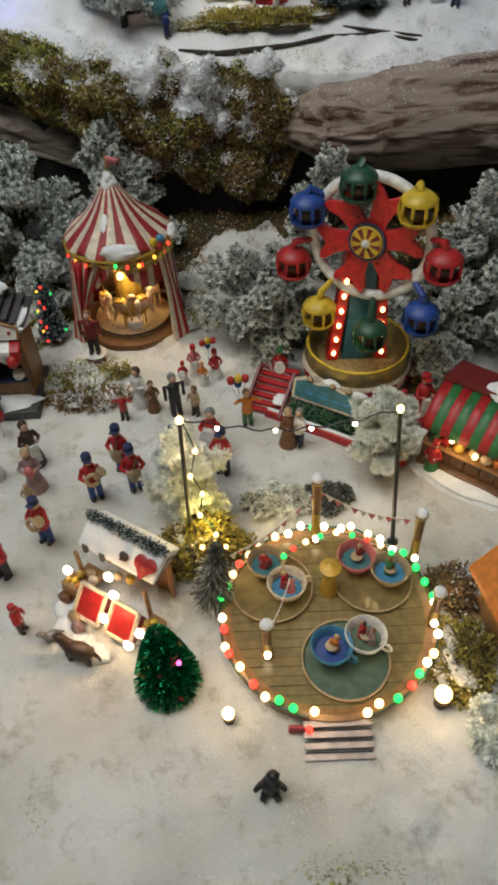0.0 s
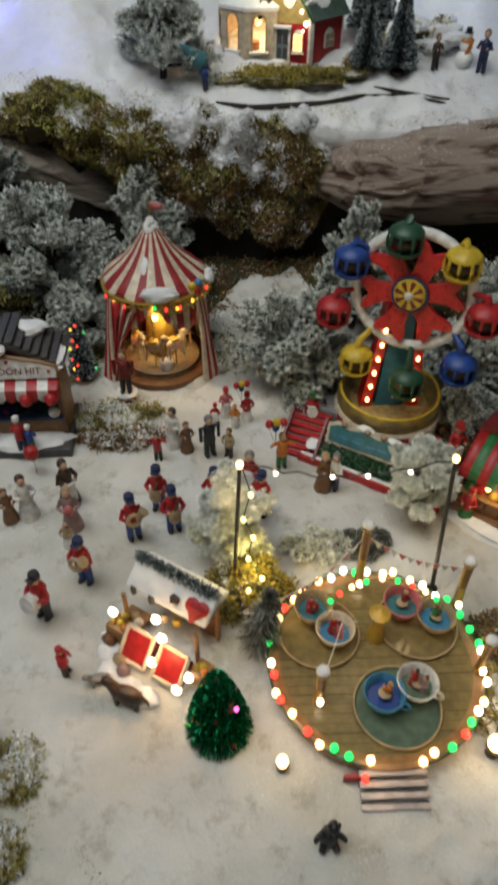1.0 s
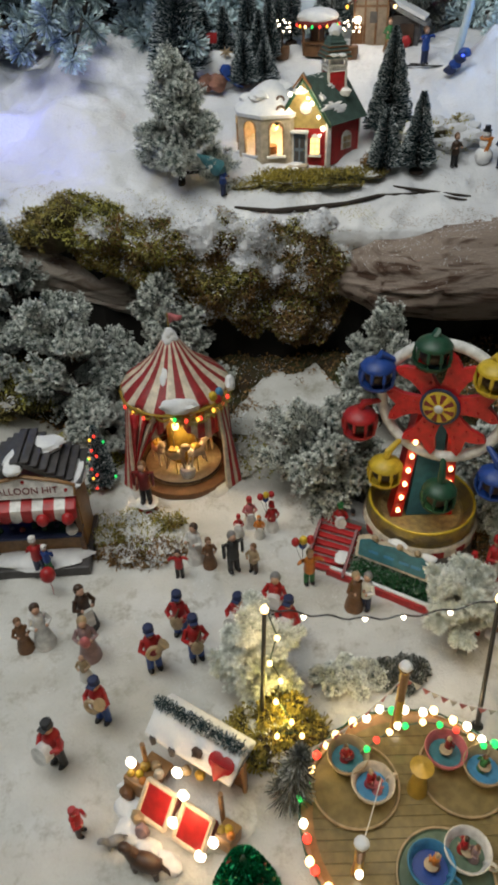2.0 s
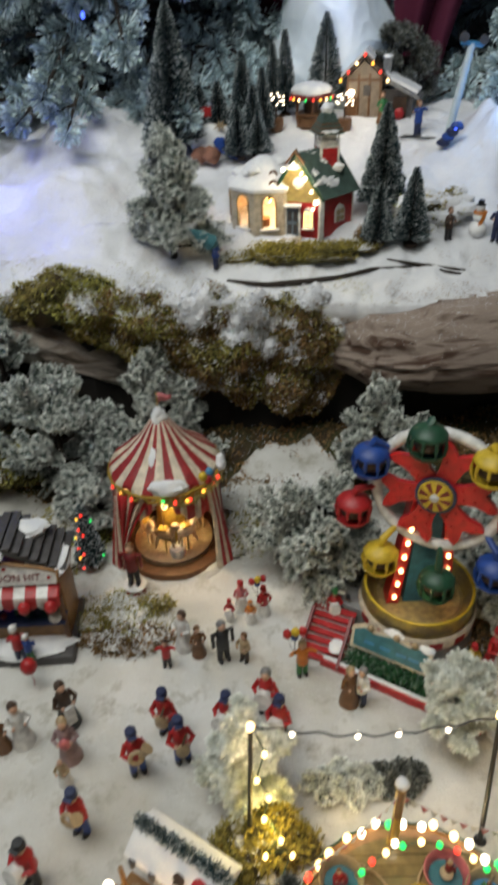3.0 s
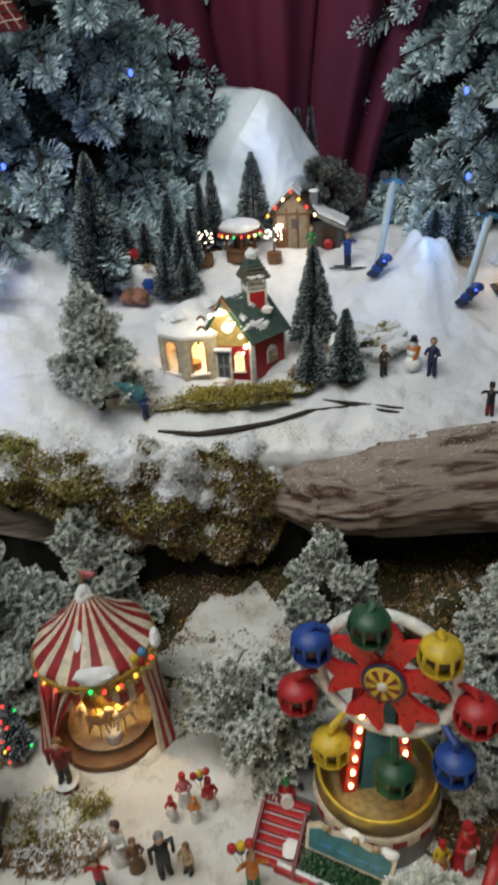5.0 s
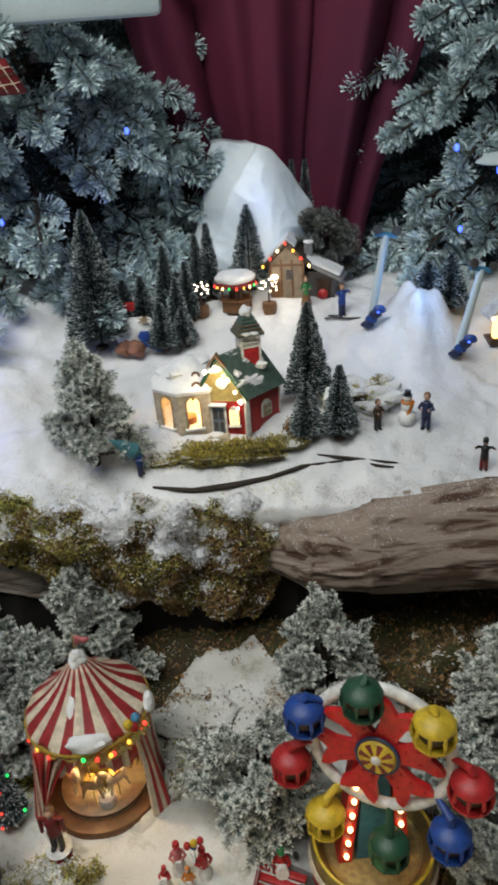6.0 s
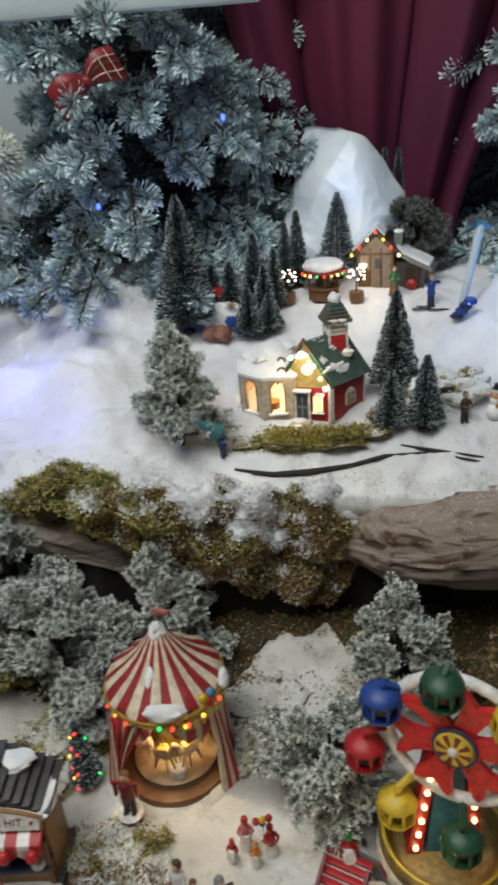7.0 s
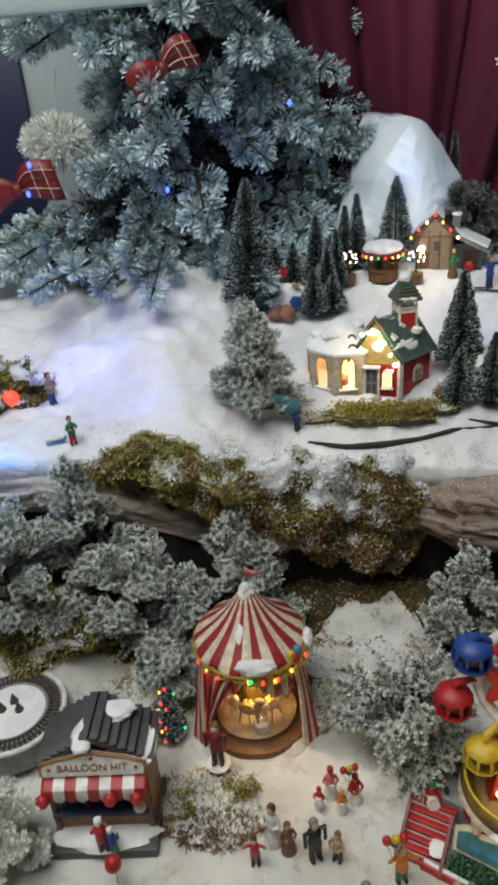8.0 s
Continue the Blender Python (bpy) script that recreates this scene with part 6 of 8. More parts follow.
# ---- game stall with its sign ----
def game_stall():
    ob = thing("game_stall", pose(-0.292, 0.606, lo(-0.286, 0.59), 0, 0, 2) @ Matrix.Scale(1.05, 4), "wooden balloon game stall with striped awning and snowy roof", "game stall")
    part("base", box(B(), (0, -0.006, 0.005), (0.100, 0.076, 0.012), None, 0, 0.002), "slate", ob)
    part("base_snow", blob(B(), (0, -0.030, 0.012), (0.048, 0.016, 0.006), 5, 0.3, 24), "snow_cap", ob)
    part("back_wall", box(B(), (0, 0.026, 0.052), (0.086, 0.004, 0.085), None, 0, 0.0006), "dark_red", ob)
    for s in (-1, 1):
        w = part("side_wall", box(B(), (s * 0.043, 0.008, 0.048), (0.004, 0.040, 0.076), None, 0, 0.0006), "wood", ob, "brown plank side wall")
        part("side_brace", box(B(), (s * 0.0435, -0.022, 0.040), (0.005, 0.004, 0.06), Matrix.Rotation(radians(0), 4, "X"), 0, 0.0006), "brown", w)
    part("counter", box(B(), (0, -0.014, 0.026), (0.086, 0.016, 0.022), None, 0, 0.001), "wood", ob, "worn brown counter")
    part("counter_top", box(B(), (0, -0.017, 0.0385), (0.090, 0.022, 0.003), None, 0, 0.001), "navy", ob)
    for i, x in enumerate(np.linspace(-0.036, 0.03, 7)):
        part("game_ball", ball(B(), (x, -0.018 + 0.004 * (i % 2), 0.043), 0.0032, 9), ("dark_green", "navy", "dark_red", "dark_green")[i % 4], ob)
    # target wheel
    m = Matrix.Translation((0.016, 0.020, 0.062)) @ Matrix.Rotation(radians(90), 4, "X")
    part("target", lathe(B(), [(0.0001, 0.003), (0.0035, 0.003), (0.0036, 0.0032), (0.011, 0.0032), (0.0112, 0.0034), (0.0165, 0.0034), (0.017, 0.002), (0.017, 0)], 32, m=m, pick=lambda i, j: (1 if i < 2 else 2 if i < 4 and (j // 4) % 2 else 0)), ["cream", "dark_green", "green"], ob, "round cream and green target board")
    part("green_lamp", ball(B(), (0.026, 0.014, 0.068), 0.004, 9), "glow_green", ob)
    part("blue_lamp", ball(B(), (-0.03, 0.014, 0.062), 0.003, 9), "glow_blue", ob)
    # awning of red and white stripes
    bm = B()
    n = 36
    rows = []
    for i in range(n + 1):
        x = -0.047 + 0.094 * i / n
        sc = abs(math.sin(math.pi * i / 4)) * 0.004
        rows.append([bm.verts.new((x, -0.014, 0.088)), bm.verts.new((x, -0.030, 0.078)), bm.verts.new((x, -0.032, 0.069 - sc))])
    for i in range(n):
        for k in range(2):
            bm.faces.new((rows[i][k], rows[i + 1][k], rows[i + 1][k + 1], rows[i][k + 1])).material_index = 1 if (i // 4) % 2 == 0 else 0
    aw = part("awning", bm, ["white", "red"], ob, "red and white scalloped awning")
    aw.modifiers.new("thickness", "SOLIDIFY").thickness = 0.0012
    tilt = Matrix.Translation((0, -0.021, 0.087)) @ Matrix.Rotation(radians(-14), 4, "X")
    sg = prism(B(), [(-0.047, 0.0), (0.047, 0.0), (0.047, 0.012), (0.032, 0.017), (0.0, 0.023), (-0.032, 0.017), (-0.047, 0.012)], 0.004, tilt)
    s = part("sign", sg, "white", ob, "cream signboard with red letters", smooth=False)
    fr = tube(B(), [tilt @ Vector((x, -0.0015, z)) for x, z in ((-0.047, 0.001), (-0.047, 0.012), (-0.032, 0.017), (0, 0.023), (0.032, 0.017), (0.047, 0.012), (0.047, 0.001))], 0.0019, 7)
    part("sign_frame", fr, "wood", s)
    writing("BALLOON HIT", 0.0098, tilt @ Matrix.Translation((0, -0.0024, 0.0078)) @ Matrix.Rotation(radians(90), 4, "X"), "dark_red", s)
    for x, z in ((0.0, 0.0175), (0.039, 0.007), (-0.039, 0.007)):
        part("star", lathe(B(), [(0.0001, 0.001), (0.0018, 0.0005), (0.0018, 0)], 10, m=tilt @ Matrix.Translation((x, -0.002, z)) @ Matrix.Rotation(radians(90), 4, "X")), "red", s)
    # roof of dark shingle courses with snow
    bm = B()
    prism(bm, [(-0.052, 0.0), (0.0, 0.033), (0.052, 0.0), (0.049, -0.004), (0.0, 0.027), (-0.049, -0.004)], 0.052, Matrix.Translation((0, 0.012, 0.092)))
    roof = part("roof", bm, "slate", ob, "dark grey shingled roof", smooth=False)
    for s2 in (-1, 1):
        for k in range(7):
            u = (k + 0.5) / 7
            part("shingle_course", box(B(), (s2 * 0.052 * (1 - u), 0.012, 0.0935 + 0.033 * u), (0.0098, 0.053, 0.0018), None, 0, 0.0003), "slate", roof).rotation_euler = (0, 0, 0)
    part("roof_snow", blob(B(), (-0.006, -0.004, 0.118), (0.011, 0.018, 0.007), 7, 0.45, 18), "snow_cap", roof)
    part("roof_snow", blob(B(), (0.016, 0.022, 0.116), (0.018, 0.014, 0.006), 9, 0.45, 18), "snow_cap", roof)
    part("roof_snow", blob(B(), (0.046, 0.004, 0.0925), (0.008, 0.026, 0.006), 11, 0.3, 18), "snow_cap", roof)
    for x, c in ((0.014, "red"), (0.038, "red"), (-0.047, "red")):
        part("balloon", ball(B(), (x, -0.033, 0.068), (0.0062, 0.006, 0.007), 12), c, ob)
    part("balloon", ball(B(), (0.036, -0.024, 0.045), 0.0062, 12), "white", ob)
    return ob


game_stall()
figure((-0.288, 0.560, lo(-0.288, 0.56) + 0.014), 190, 0.048, "red", "navy", "white", "figure in red jacket playing at the stall", None, False)
figure((-0.278, 0.558, lo(-0.278, 0.558) + 0.014), 170, 0.036, "blue", "green", "white", "small figure in blue jumper at the stall", None, False)
bm = ball(B(), (0, 0, 0.030), (0.0078, 0.0078, 0.009), 14)
tube(bm, [(0, 0, 0.021), (0.001, 0, 0.01), (0.0, 0, 0)], 0.0004, 4)
p = part("balloon", bm, "red")
p.location = on(-0.273, 0.538)
tagged(p, "red toy balloon on a string before the stall", "balloon")


# ---- striped market booth at the right edge of the square ----
def market_booth():
    ob = thing("market_booth", pose(0.2105, 0.470, lo(0.2, 0.47), 0, 0, -38) @ Matrix.Scale(0.84, 4), "brown market booth with red and green striped canopy, lit", "market stall")
    part("base", box(B(), (0, 0, 0.006), (0.110, 0.075, 0.012), None, 0, 0.002), "brown", ob)
    part("base_snow", blob(B(), (0.004, -0.042, 0.003), (0.060, 0.016, 0.008), 4, 0.3, 26), "snow_cap", ob)
    for i in range(6):
        part("counter_plank", box(B(), (-0.045 + 0.018 * i, -0.026, 0.020), (0.0172, 0.006, 0.026), None, 0, 0.0006), "brown", ob)
    part("counter_top", box(B(), (0, -0.022, 0.034), (0.112, 0.020, 0.003), None, 0, 0.001), "wood", ob)
    for x in (-0.05, 0.05):
        for y in (-0.02, 0.03):
            part("post", cone(B(), (x, y, 0), (x, y, 0.075), 0.0024, 0.0022, 8), "dark_brown", ob)
    part("back_wall", box(B(), (0, 0.034, 0.04), (0.106, 0.003, 0.07)), "dark_brown", ob)
    bm = B()
    n = 30
    rows = []
    for i in range(n + 1):
        x = -0.056 + 0.112 * i / n
        pf = 0.002 * abs(math.sin(math.pi * i / 3))
        rows.append([bm.verts.new((x, y, z + pf)) for y, z in ((0.012, 0.096), (-0.012, 0.088), (-0.032, 0.072), (-0.036, 0.060))])
    for i in range(n):
        for k in range(3):
            bm.faces.new((rows[i][k], rows[i + 1][k], rows[i + 1][k + 1], rows[i][k + 1])).material_index = (i // 3) % 2
    cn = part("canopy", bm, ["red", "green"], ob, "red and green striped cloth canopy")
    cn.modifiers.new("thickness", "SOLIDIFY").thickness = 0.0015
    bm = B()
    prism(bm, [(-0.058, 0.0), (0.058, 0.0), (0.056, 0.006), (-0.056, 0.006)], 0.05, Matrix.Translation((0, 0.034, 0.094)) @ Matrix.Rotation(radians(-14), 4, "X"))
    part("roof", bm, "dark_red", ob, "dark red roof boards")
    part("roof_snow", blob(B(), (0.012, 0.022, 0.103), (0.022, 0.016, 0.007), 4, 0.35, 20), "snow_cap", ob)
    for i, (x, y, z, c) in enumerate(((-0.03, -0.02, 0.040, "red"), (-0.012, -0.022, 0.040, "gold"), (0.006, -0.02, 0.040, "tan"), (0.02, -0.022, 0.040, "cream"), (0.034, -0.02, 0.041, "orange"), (-0.042, -0.022, 0.039, "green"))):
        part("parcel", blob(B(), (x, y, z), (0.007, 0.006, 0.0065), i, 0.25, 12), c, ob)
    for x, y, z in ((-0.020, -0.030, 0.055), (0.010, -0.034, 0.050), (0.04, -0.03, 0.05)):
        part("lamp_bulb", ball(B(), (x, y, z), (0.0036, 0.0036, 0.0042), 10), "glow_warm", ob)
    return ob


market_booth()
figure(on(0.168, 0.462), -40, 0.045, "red", "green", "red", "figure in red coat at the striped booth", None, True)
# orange-brown gabled roof that stands at the edge of the table
ob = thing("toy_house", pose(0.205, 0.285, lo(0.2, 0.285), 0, 0, 12), "small house with orange-brown roof at the edge of the square", "toy house")
part("wall", box(B(), (0, 0, 0.028), (0.05, 0.06, 0.056), None, 0, 0.001), "wood", ob)
part("roof", prism(B(), [(-0.036, 0.050), (0, 0.088), (0.036, 0.050), (0.036, 0.056), (0, 0.095), (-0.036, 0.056)], 0.075), "orange", ob, "orange-brown roof", smooth=False)
part("roof_snow", blob(B(), (0.01, 0.0, 0.085), (0.014, 0.036, 0.010), 4, 0.3, 18), "snow_cap", ob)


# ---- miniature trees of the lower level ----
def lit_tree():
    ob = brush_tree("lit_tree", on(-0.243, 0.698), 0.088, 0.0145, "dark bottle-brush tree with coloured lights beside the tent", 31, "brush", 2600)
    rnd = random.Random(5)
    for i in range(12):
        u, a = 0.12 + 0.07 * i, radians(-150 + 137 * i) if i % 2 else radians(-30 - 120 * rnd.random())
        r = 0.0160 * (1 - u) ** 0.8 + 0.003
        part("bulb", bulb(B(), (r * math.cos(a), -abs(r * math.sin(a)), 0.088 * u), 0.0015), ("glow_red", "glow_green", "glow_yellow", "glow_red")[i % 4], ob)


lit_tree()
FR = "frosted grey-green shrub with flocked needles "
frosted_bush("frosted_shrub", on(0.014, 0.660, -0.004), (0.074, 0.054, 0.150), FR + "beside the wheel ride", 41, density=2.3)
frosted_bush("frosted_fir", (0.098, 0.790, lo(0.098, 0.79)), (0.078, 0.05, 0.165), "frosted grey-green fir with upright tips behind the wheel", 42, density=2.5, cone_top=1)
frosted_bush("frosted_fir", on(0.252, 0.700), (0.036, 0.040, 0.18), "tall frosted fir behind the wheel ride", 43, density=2.3, cone_top=1)
frosted_bush("frosted_shrub", on(0.205, 0.655), (0.052, 0.045, 0.12), FR + "behind the booth", 44, density=2.2)
frosted_bush("frosted_shrub", on(0.196, 0.596), (0.034, 0.030, 0.062), FR + "close beside the wheel ride", 60, density=1.6)
frosted_bush("frosted_shrub", on(0.30, 0.62), (0.06, 0.05, 0.15), FR + "at the table edge", 45, density=1.9)
frosted_bush("frosted_fir", (-0.355, 0.865, lo(-0.355, 0.865) - 0.005), (0.095, 0.06, 0.215), "broad frosted fir on the snowy slope", 46, "frost_pale", density=2.3, cone_top=1)
frosted_bush("frosted_shrub", (-0.285, 0.80, lo(-0.285, 0.80) - 0.004), (0.085, 0.055, 0.205), FR + "behind the game stall", 47, "frost_pale", density=2.8)
frosted_bush("frosted_fir", (-0.170, 0.845, lo(-0.17, 0.845) - 0.004), (0.078, 0.050, 0.172), "frosted fir behind the carousel tent", 48, density=2.5, cone_top=1)
frosted_bush("frosted_shrub", (-0.245, 0.76, lo(-0.245, 0.76)), (0.045, 0.04, 0.10), FR + "beside the carousel", 49, "frost_pale", density=2.2)
frosted_bush("frosted_shrub", on(-0.44, 0.80), (0.080, 0.055, 0.20), FR + "on the slope", 50, "frost_pale", density=2.6)
frosted_bush("frosted_shrub", on(-0.395, 0.555), (0.055, 0.045, 0.11), "pale blue-white frosted shrub beside the game stall", 51, "frost_white", per=90, density=2.2)
frosted_bush("snowy_tree", on(-0.066, 0.420), (0.030, 0.028, 0.118), "white flocked little tree behind the lamp post", 52, "frost_white", 0.0085, 200, 1.6, width=0.0007)
frosted_bush("snowy_tree", on(0.118, 0.470, 0.012), (0.033, 0.031, 0.086), "white flocked little tree with bare trunk", 53, "frost_white", 0.0085, 220, 1.8, width=0.0007)


def grey_whisk(x, y, h, r, label, seed):
    """A sheaf of long limp strands that hang from a leaning stem."""
    rng = np.random.default_rng(seed)
    ob = thing("grey_brush", on(x, y), label, "shrub")
    n = 2600
    u = rng.uniform(0, 1, n) ** 0.8
    a = rng.uniform(0, 6.283, n)
    axis = np.stack([0.10 * h * u, -0.05 * h * u, h * (0.22 + 0.74 * u)], 1)
    way = np.stack([np.cos(a), np.sin(a), np.where(u > 0.86, rng.uniform(0.4, 2.2, n), rng.uniform(-1.5, 0.1, n))], 1)
    blades_object("crown", axis, way, r * (1.25 - 0.75 * u) * rng.uniform(0.7, 1.35, n), 0.0008, "grey_brush", seed, ob)
    part("stem", tube(B(), [(0, 0, -0.003), (0.05 * h, -0.02 * h, 0.5 * h), (0.10 * h, -0.05 * h, 0.95 * h)], [0.0022, 0.0016, 0.0008], 6), "twig", ob)


grey_whisk(-0.045, 0.322, 0.086, 0.0145, "limp grey-green brush shrub beside the ride", 54)
frosted_bush("grey_brush", on(0.016, 0.425), (0.040, 0.016, 0.016), "low frosted scrub behind the ride", 55, "frost", 0.0085, 110, 1.0)
frosted_bush("grey_brush", on(0.060, 0.428), (0.026, 0.014, 0.014), "low grey scrub behind the ride", 56, "grey_brush", 0.009, 110, 1.5)
frosted_bush("frosted_shrub", on(-0.285, 0.235), (0.040, 0.040, 0.035), FR + "at the front edge", 57, tuft=0.012, per=80, density=1.0)
frosted_bush("frosted_shrub", on(-0.262, 0.170), (0.026, 0.030, 0.022), FR + "at the near corner", 58, tuft=0.012, per=80, density=1.0)
frosted_bush("frosted_shrub", on(0.165, 0.20), (0.020, 0.030, 0.020), "low snowy scrub beside the ground lantern", 59, "frost_white", 0.0085, 130, 1.0)
mound("moss_cushion", (-0.229, 0.225), (0.018, 0.022, 0.006), "frosted green moss at the side edge of the snow", 35, lo, "moss_leaf", 900, 0.005, 1.6)
mound("moss_cushion", (-0.230, 0.165), (0.018, 0.018, 0.006), "frosted green moss near the front corner", 36, lo, "moss_leaf", 900, 0.005, 1.6)
mound("moss_cushion", (0.035, 0.100), (0.020, 0.007, 0.003), "thin grass-green moss near the front edge", 27, lo, "moss_leaf", 260, 0.006, 1.5)


def toy_track():
    """A round toy railway with sleepers, beside the game stall."""
    ob = thing("toy_railway", (-0.425, 0.704, 0.034), "round toy railway track on a snowy base", "toy railway")
    part("base", lathe(B(), [(0.0001, -0.02), (0.064, -0.02), (0.062, 0.006), (0.060, 0.008), (0.0001, 0.008)], 56, pick=None), "grey", ob)
    for r in (0.0445, 0.0525):
        part("rail", torus(B(), r, 0.0008, 64, 5, Matrix.Translation((0, 0, 0.011))), "slate", ob)
    for i in range(60):
        a = 2 * math.pi * i / 60
        part("sleeper", box(B(), (0.0485, 0, 0.009), (0.013, 0.0022, 0.002), Matrix.Rotation(a, 4, "Z")), "dark_brown", ob)
    part("snow", lathe(B(), [(0.0001, 0.0095), (0.037, 0.0085), (0.040, 0.0075)], 40), "snow_cap", ob)
    part("rim", torus(B(), 0.060, 0.003, 56, 8, Matrix.Translation((0, 0, 0.008))), "white", ob)
    for i in range(3):
        part("fir", cone(B(), (0.01 * i - 0.01, 0.012 * (i % 2), 0.008), (0.01 * i - 0.01, 0.012 * (i % 2), 0.022), 0.006, 0.0005, 8), "slate", ob)


toy_track()


# ---- the upper village ----
def church():
    """A moulded church: skewed nave with a steep lit gable, an eight-sided cream porch beside it, a bell tower on the ridge."""
    at = pose(0.043, 0.979, hi(0.03, 0.98), 0, 0, 0)
    ob = thing("church", at, "lit miniature church, cream porch, red nave, green snowy roof", "miniature church")
    # u runs along the red side wall, v along the gable front
    u = Vector((math.cos(radians(41)), math.sin(radians(41)), 0))
    v = Vector((math.cos(radians(165)), math.sin(radians(165)), 0))
    Lu, Lv, H, T = 0.056, 0.058, 0.056, 0.044

    def P(a, b, z):
        return Vector((u.x * a + v.x * b, u.y * a + v.y * b, z))

    def slab(pts, thick, material, name, label="", parent=None):
        bm = B()
        n = (pts[1] - pts[0]).cross(pts[2] - pts[0]).normalized() * thick
        a, b = [bm.verts.new(p) for p in pts], [bm.verts.new(p + n) for p in pts]
        bm.faces.new(a[::-1]), bm.faces.new(b)
        for i in range(len(pts)):
            bm.faces.new((a[i], a[(i + 1) % len(pts)], b[(i + 1) % len(pts)], b[i]))
        bmesh.ops.recalc_face_normals(bm, faces=bm.faces)
        return part(name, bm, material, parent or ob, label, smooth=False)

    part("footing", prism(B(), [(-0.074, 0), (0.062, 0), (0.060, -0.012), (-0.072, -0.012)], 0.070, Matrix.Translation((-0.004, 0.046, 0.001)) @ Matrix.Rotation(radians(8), 4, "Z")), "snow_cap", ob, "snowy moulded base")
    slab([P(0, 0, 0), P(Lu, 0, 0), P(Lu, 0, H), P(0, 0, H)], -0.002, "red", "side_wall", "red side wall")
    slab([P(0, 0, 0), P(0, Lv, 0), P(0, Lv, H), P(0, 0, H)], 0.002, "red", "gable_wall", "red lower front")
    slab([P(Lu, 0, 0), P(Lu, Lv, 0), P(Lu, Lv, H), P(Lu, Lv / 2, H + T), P(Lu, 0, H)], -0.002, "red", "back_wall")
    slab([P(0, Lv, 0), P(Lu, Lv, 0), P(Lu, Lv, H), P(0, Lv, H)], 0.002, "red", "far_wall")
    # ochre boards that climb the gable, each lapping the one below
    zlo = H * 0.80
    for k in range(9):
        z0 = zlo + (H + T - zlo) * k / 9
        z1 = zlo + (H + T - zlo) * (k + 1) / 9
        w0 = 0.5 * min(1.0, (H + T - z0) / T)
        w1 = 0.5 * min(1.0, (H + T - z1) / T)
        slab([P(-0.0012, Lv * (0.5 - w0), z0), P(-0.0012, Lv * (0.5 + w0), z0), P(0, Lv * (0.5 + w1), z1), P(0, Lv * (0.5 - w1), z1)], 0.0014, "ochre", "gable_board")
    o = 0.005
    r1 = slab([P(-o, -o, H - 0.008), P(Lu + o, -o, H - 0.008), P(Lu + o, Lv / 2, H + T + 0.001), P(-o, Lv / 2, H + T + 0.001)], 0.003, "roof_green", "roof", "green shingled roof")
    slab([P(-o, Lv / 2, H + T + 0.001), P(Lu + o, Lv / 2, H + T + 0.001), P(Lu + o, Lv + o, H - 0.008), P(-o, Lv + o, H - 0.008)], 0.003, "roof_green", "roof")
    for k in range(9):
        w = (k + 0.5) / 9
        p, q = P(-o, -o, H - 0.0055).lerp(P(-o, Lv / 2, H + T + 0.0035), w), P(Lu + o, -o, H - 0.0055).lerp(P(Lu + o, Lv / 2, H + T + 0.0035), w)
        part("shingle_course", tube(B(), [p, p.lerp(q, 0.35) + Vector((0, 0, 0.0004)), p.lerp(q, 0.7), q], 0.0010, 5), "roof_green" if k > 1 else "brown", r1)
    for s, e in ((P(-o, -o, H - 0.009), P(-o, Lv / 2, H + T)), (P(-o, Lv / 2, H + T), P(-o, Lv + o, H - 0.009))):
        part("gable_trim", tube(B(), [s, e], 0.0018, 6), "dark_green", ob)
    part("corner_post", box(B(), (-0.001, -0.001, H / 2 - 0.002), (0.006, 0.006, H - 0.004), Matrix.Rotation(radians(20), 4, "Z"), 0, 0.0006), "white", ob)
    part("corner_post", box(B(), P(Lu, 0, H / 2 - 0.002), (0.003, 0.003, H - 0.004)), "white", ob)
    for a, b, sz, sd in ((0.010, 0.006, (0.018, 0.005, 0.0013), 2), (0.022, 0.003, (0.012, 0.005, 0.0013), 3), (0.004, 0.014, (0.005, 0.007, 0.0013), 5), (0.030, 0.020, (0.008, 0.005, 0.0013), 4), (0.046, 0.016, (0.006, 0.009, 0.0013), 6), (0.012, 0.026, (0.009, 0.003, 0.0013), 7)):
        zz = H - 0.005 + (T + 0.006) * (b + o) / (Lv / 2 + o) + 0.003
        part("snow", blob(B(), (0, 0, 0), sz, sd, 0.9, 26, 0, 2.2), "snow_cap", r1, at=Matrix.Translation(P(a, b, zz)) @ Matrix.Rotation(radians(41), 4, "Z") @ Matrix.Rotation(radians(48), 4, "X"))
    # window in the red wall
    m = Matrix.Translation(P(Lu * 0.52, -0.0026, H * 0.46)) @ Matrix.Rotation(math.atan2(u.y, u.x), 4, "Z")
    w = part("window", prism(B(), [(-0.0085, -0.010), (0.0085, -0.010), (0.0085, 0.005), (0.005, 0.010), (0, 0.012), (-0.005, 0.010), (-0.0085, 0.005)], 0.002, m), "white", ob, "white arched window", smooth=False)
    for dx in (-0.0038, 0.0038):
        for dz in (-0.0055, 0.0025):
            part("pane", box(B(), (dx, -0.0014, dz), (0.0058, 0.0008, 0.0062), m), "tan", w)
    # gable front: door, lit window and lamps
    g = math.atan2(v.y, v.x)

    def at_front(b, z):
        return Matrix.Translation(P(-0.0024, b, z)) @ Matrix.Rotation(g, 4, "Z")
    db = 0.0345
    door = part("door", box(B(), (0, 0.0006, 0), (0.0150, 0.002, 0.036), at_front(db, 0.020), 0, 0.0005), "door_blue", ob, "grey-blue panelled door")
    for dx in (-0.0036, 0.0036):
        for dz in (-0.008, 0.008):
            part("door_panel", box(B(), (dx, 0.0017, dz), (0.0052, 0.0008, 0.012), at_front(db, 0.020), 0, 0.0003), "slate", door)
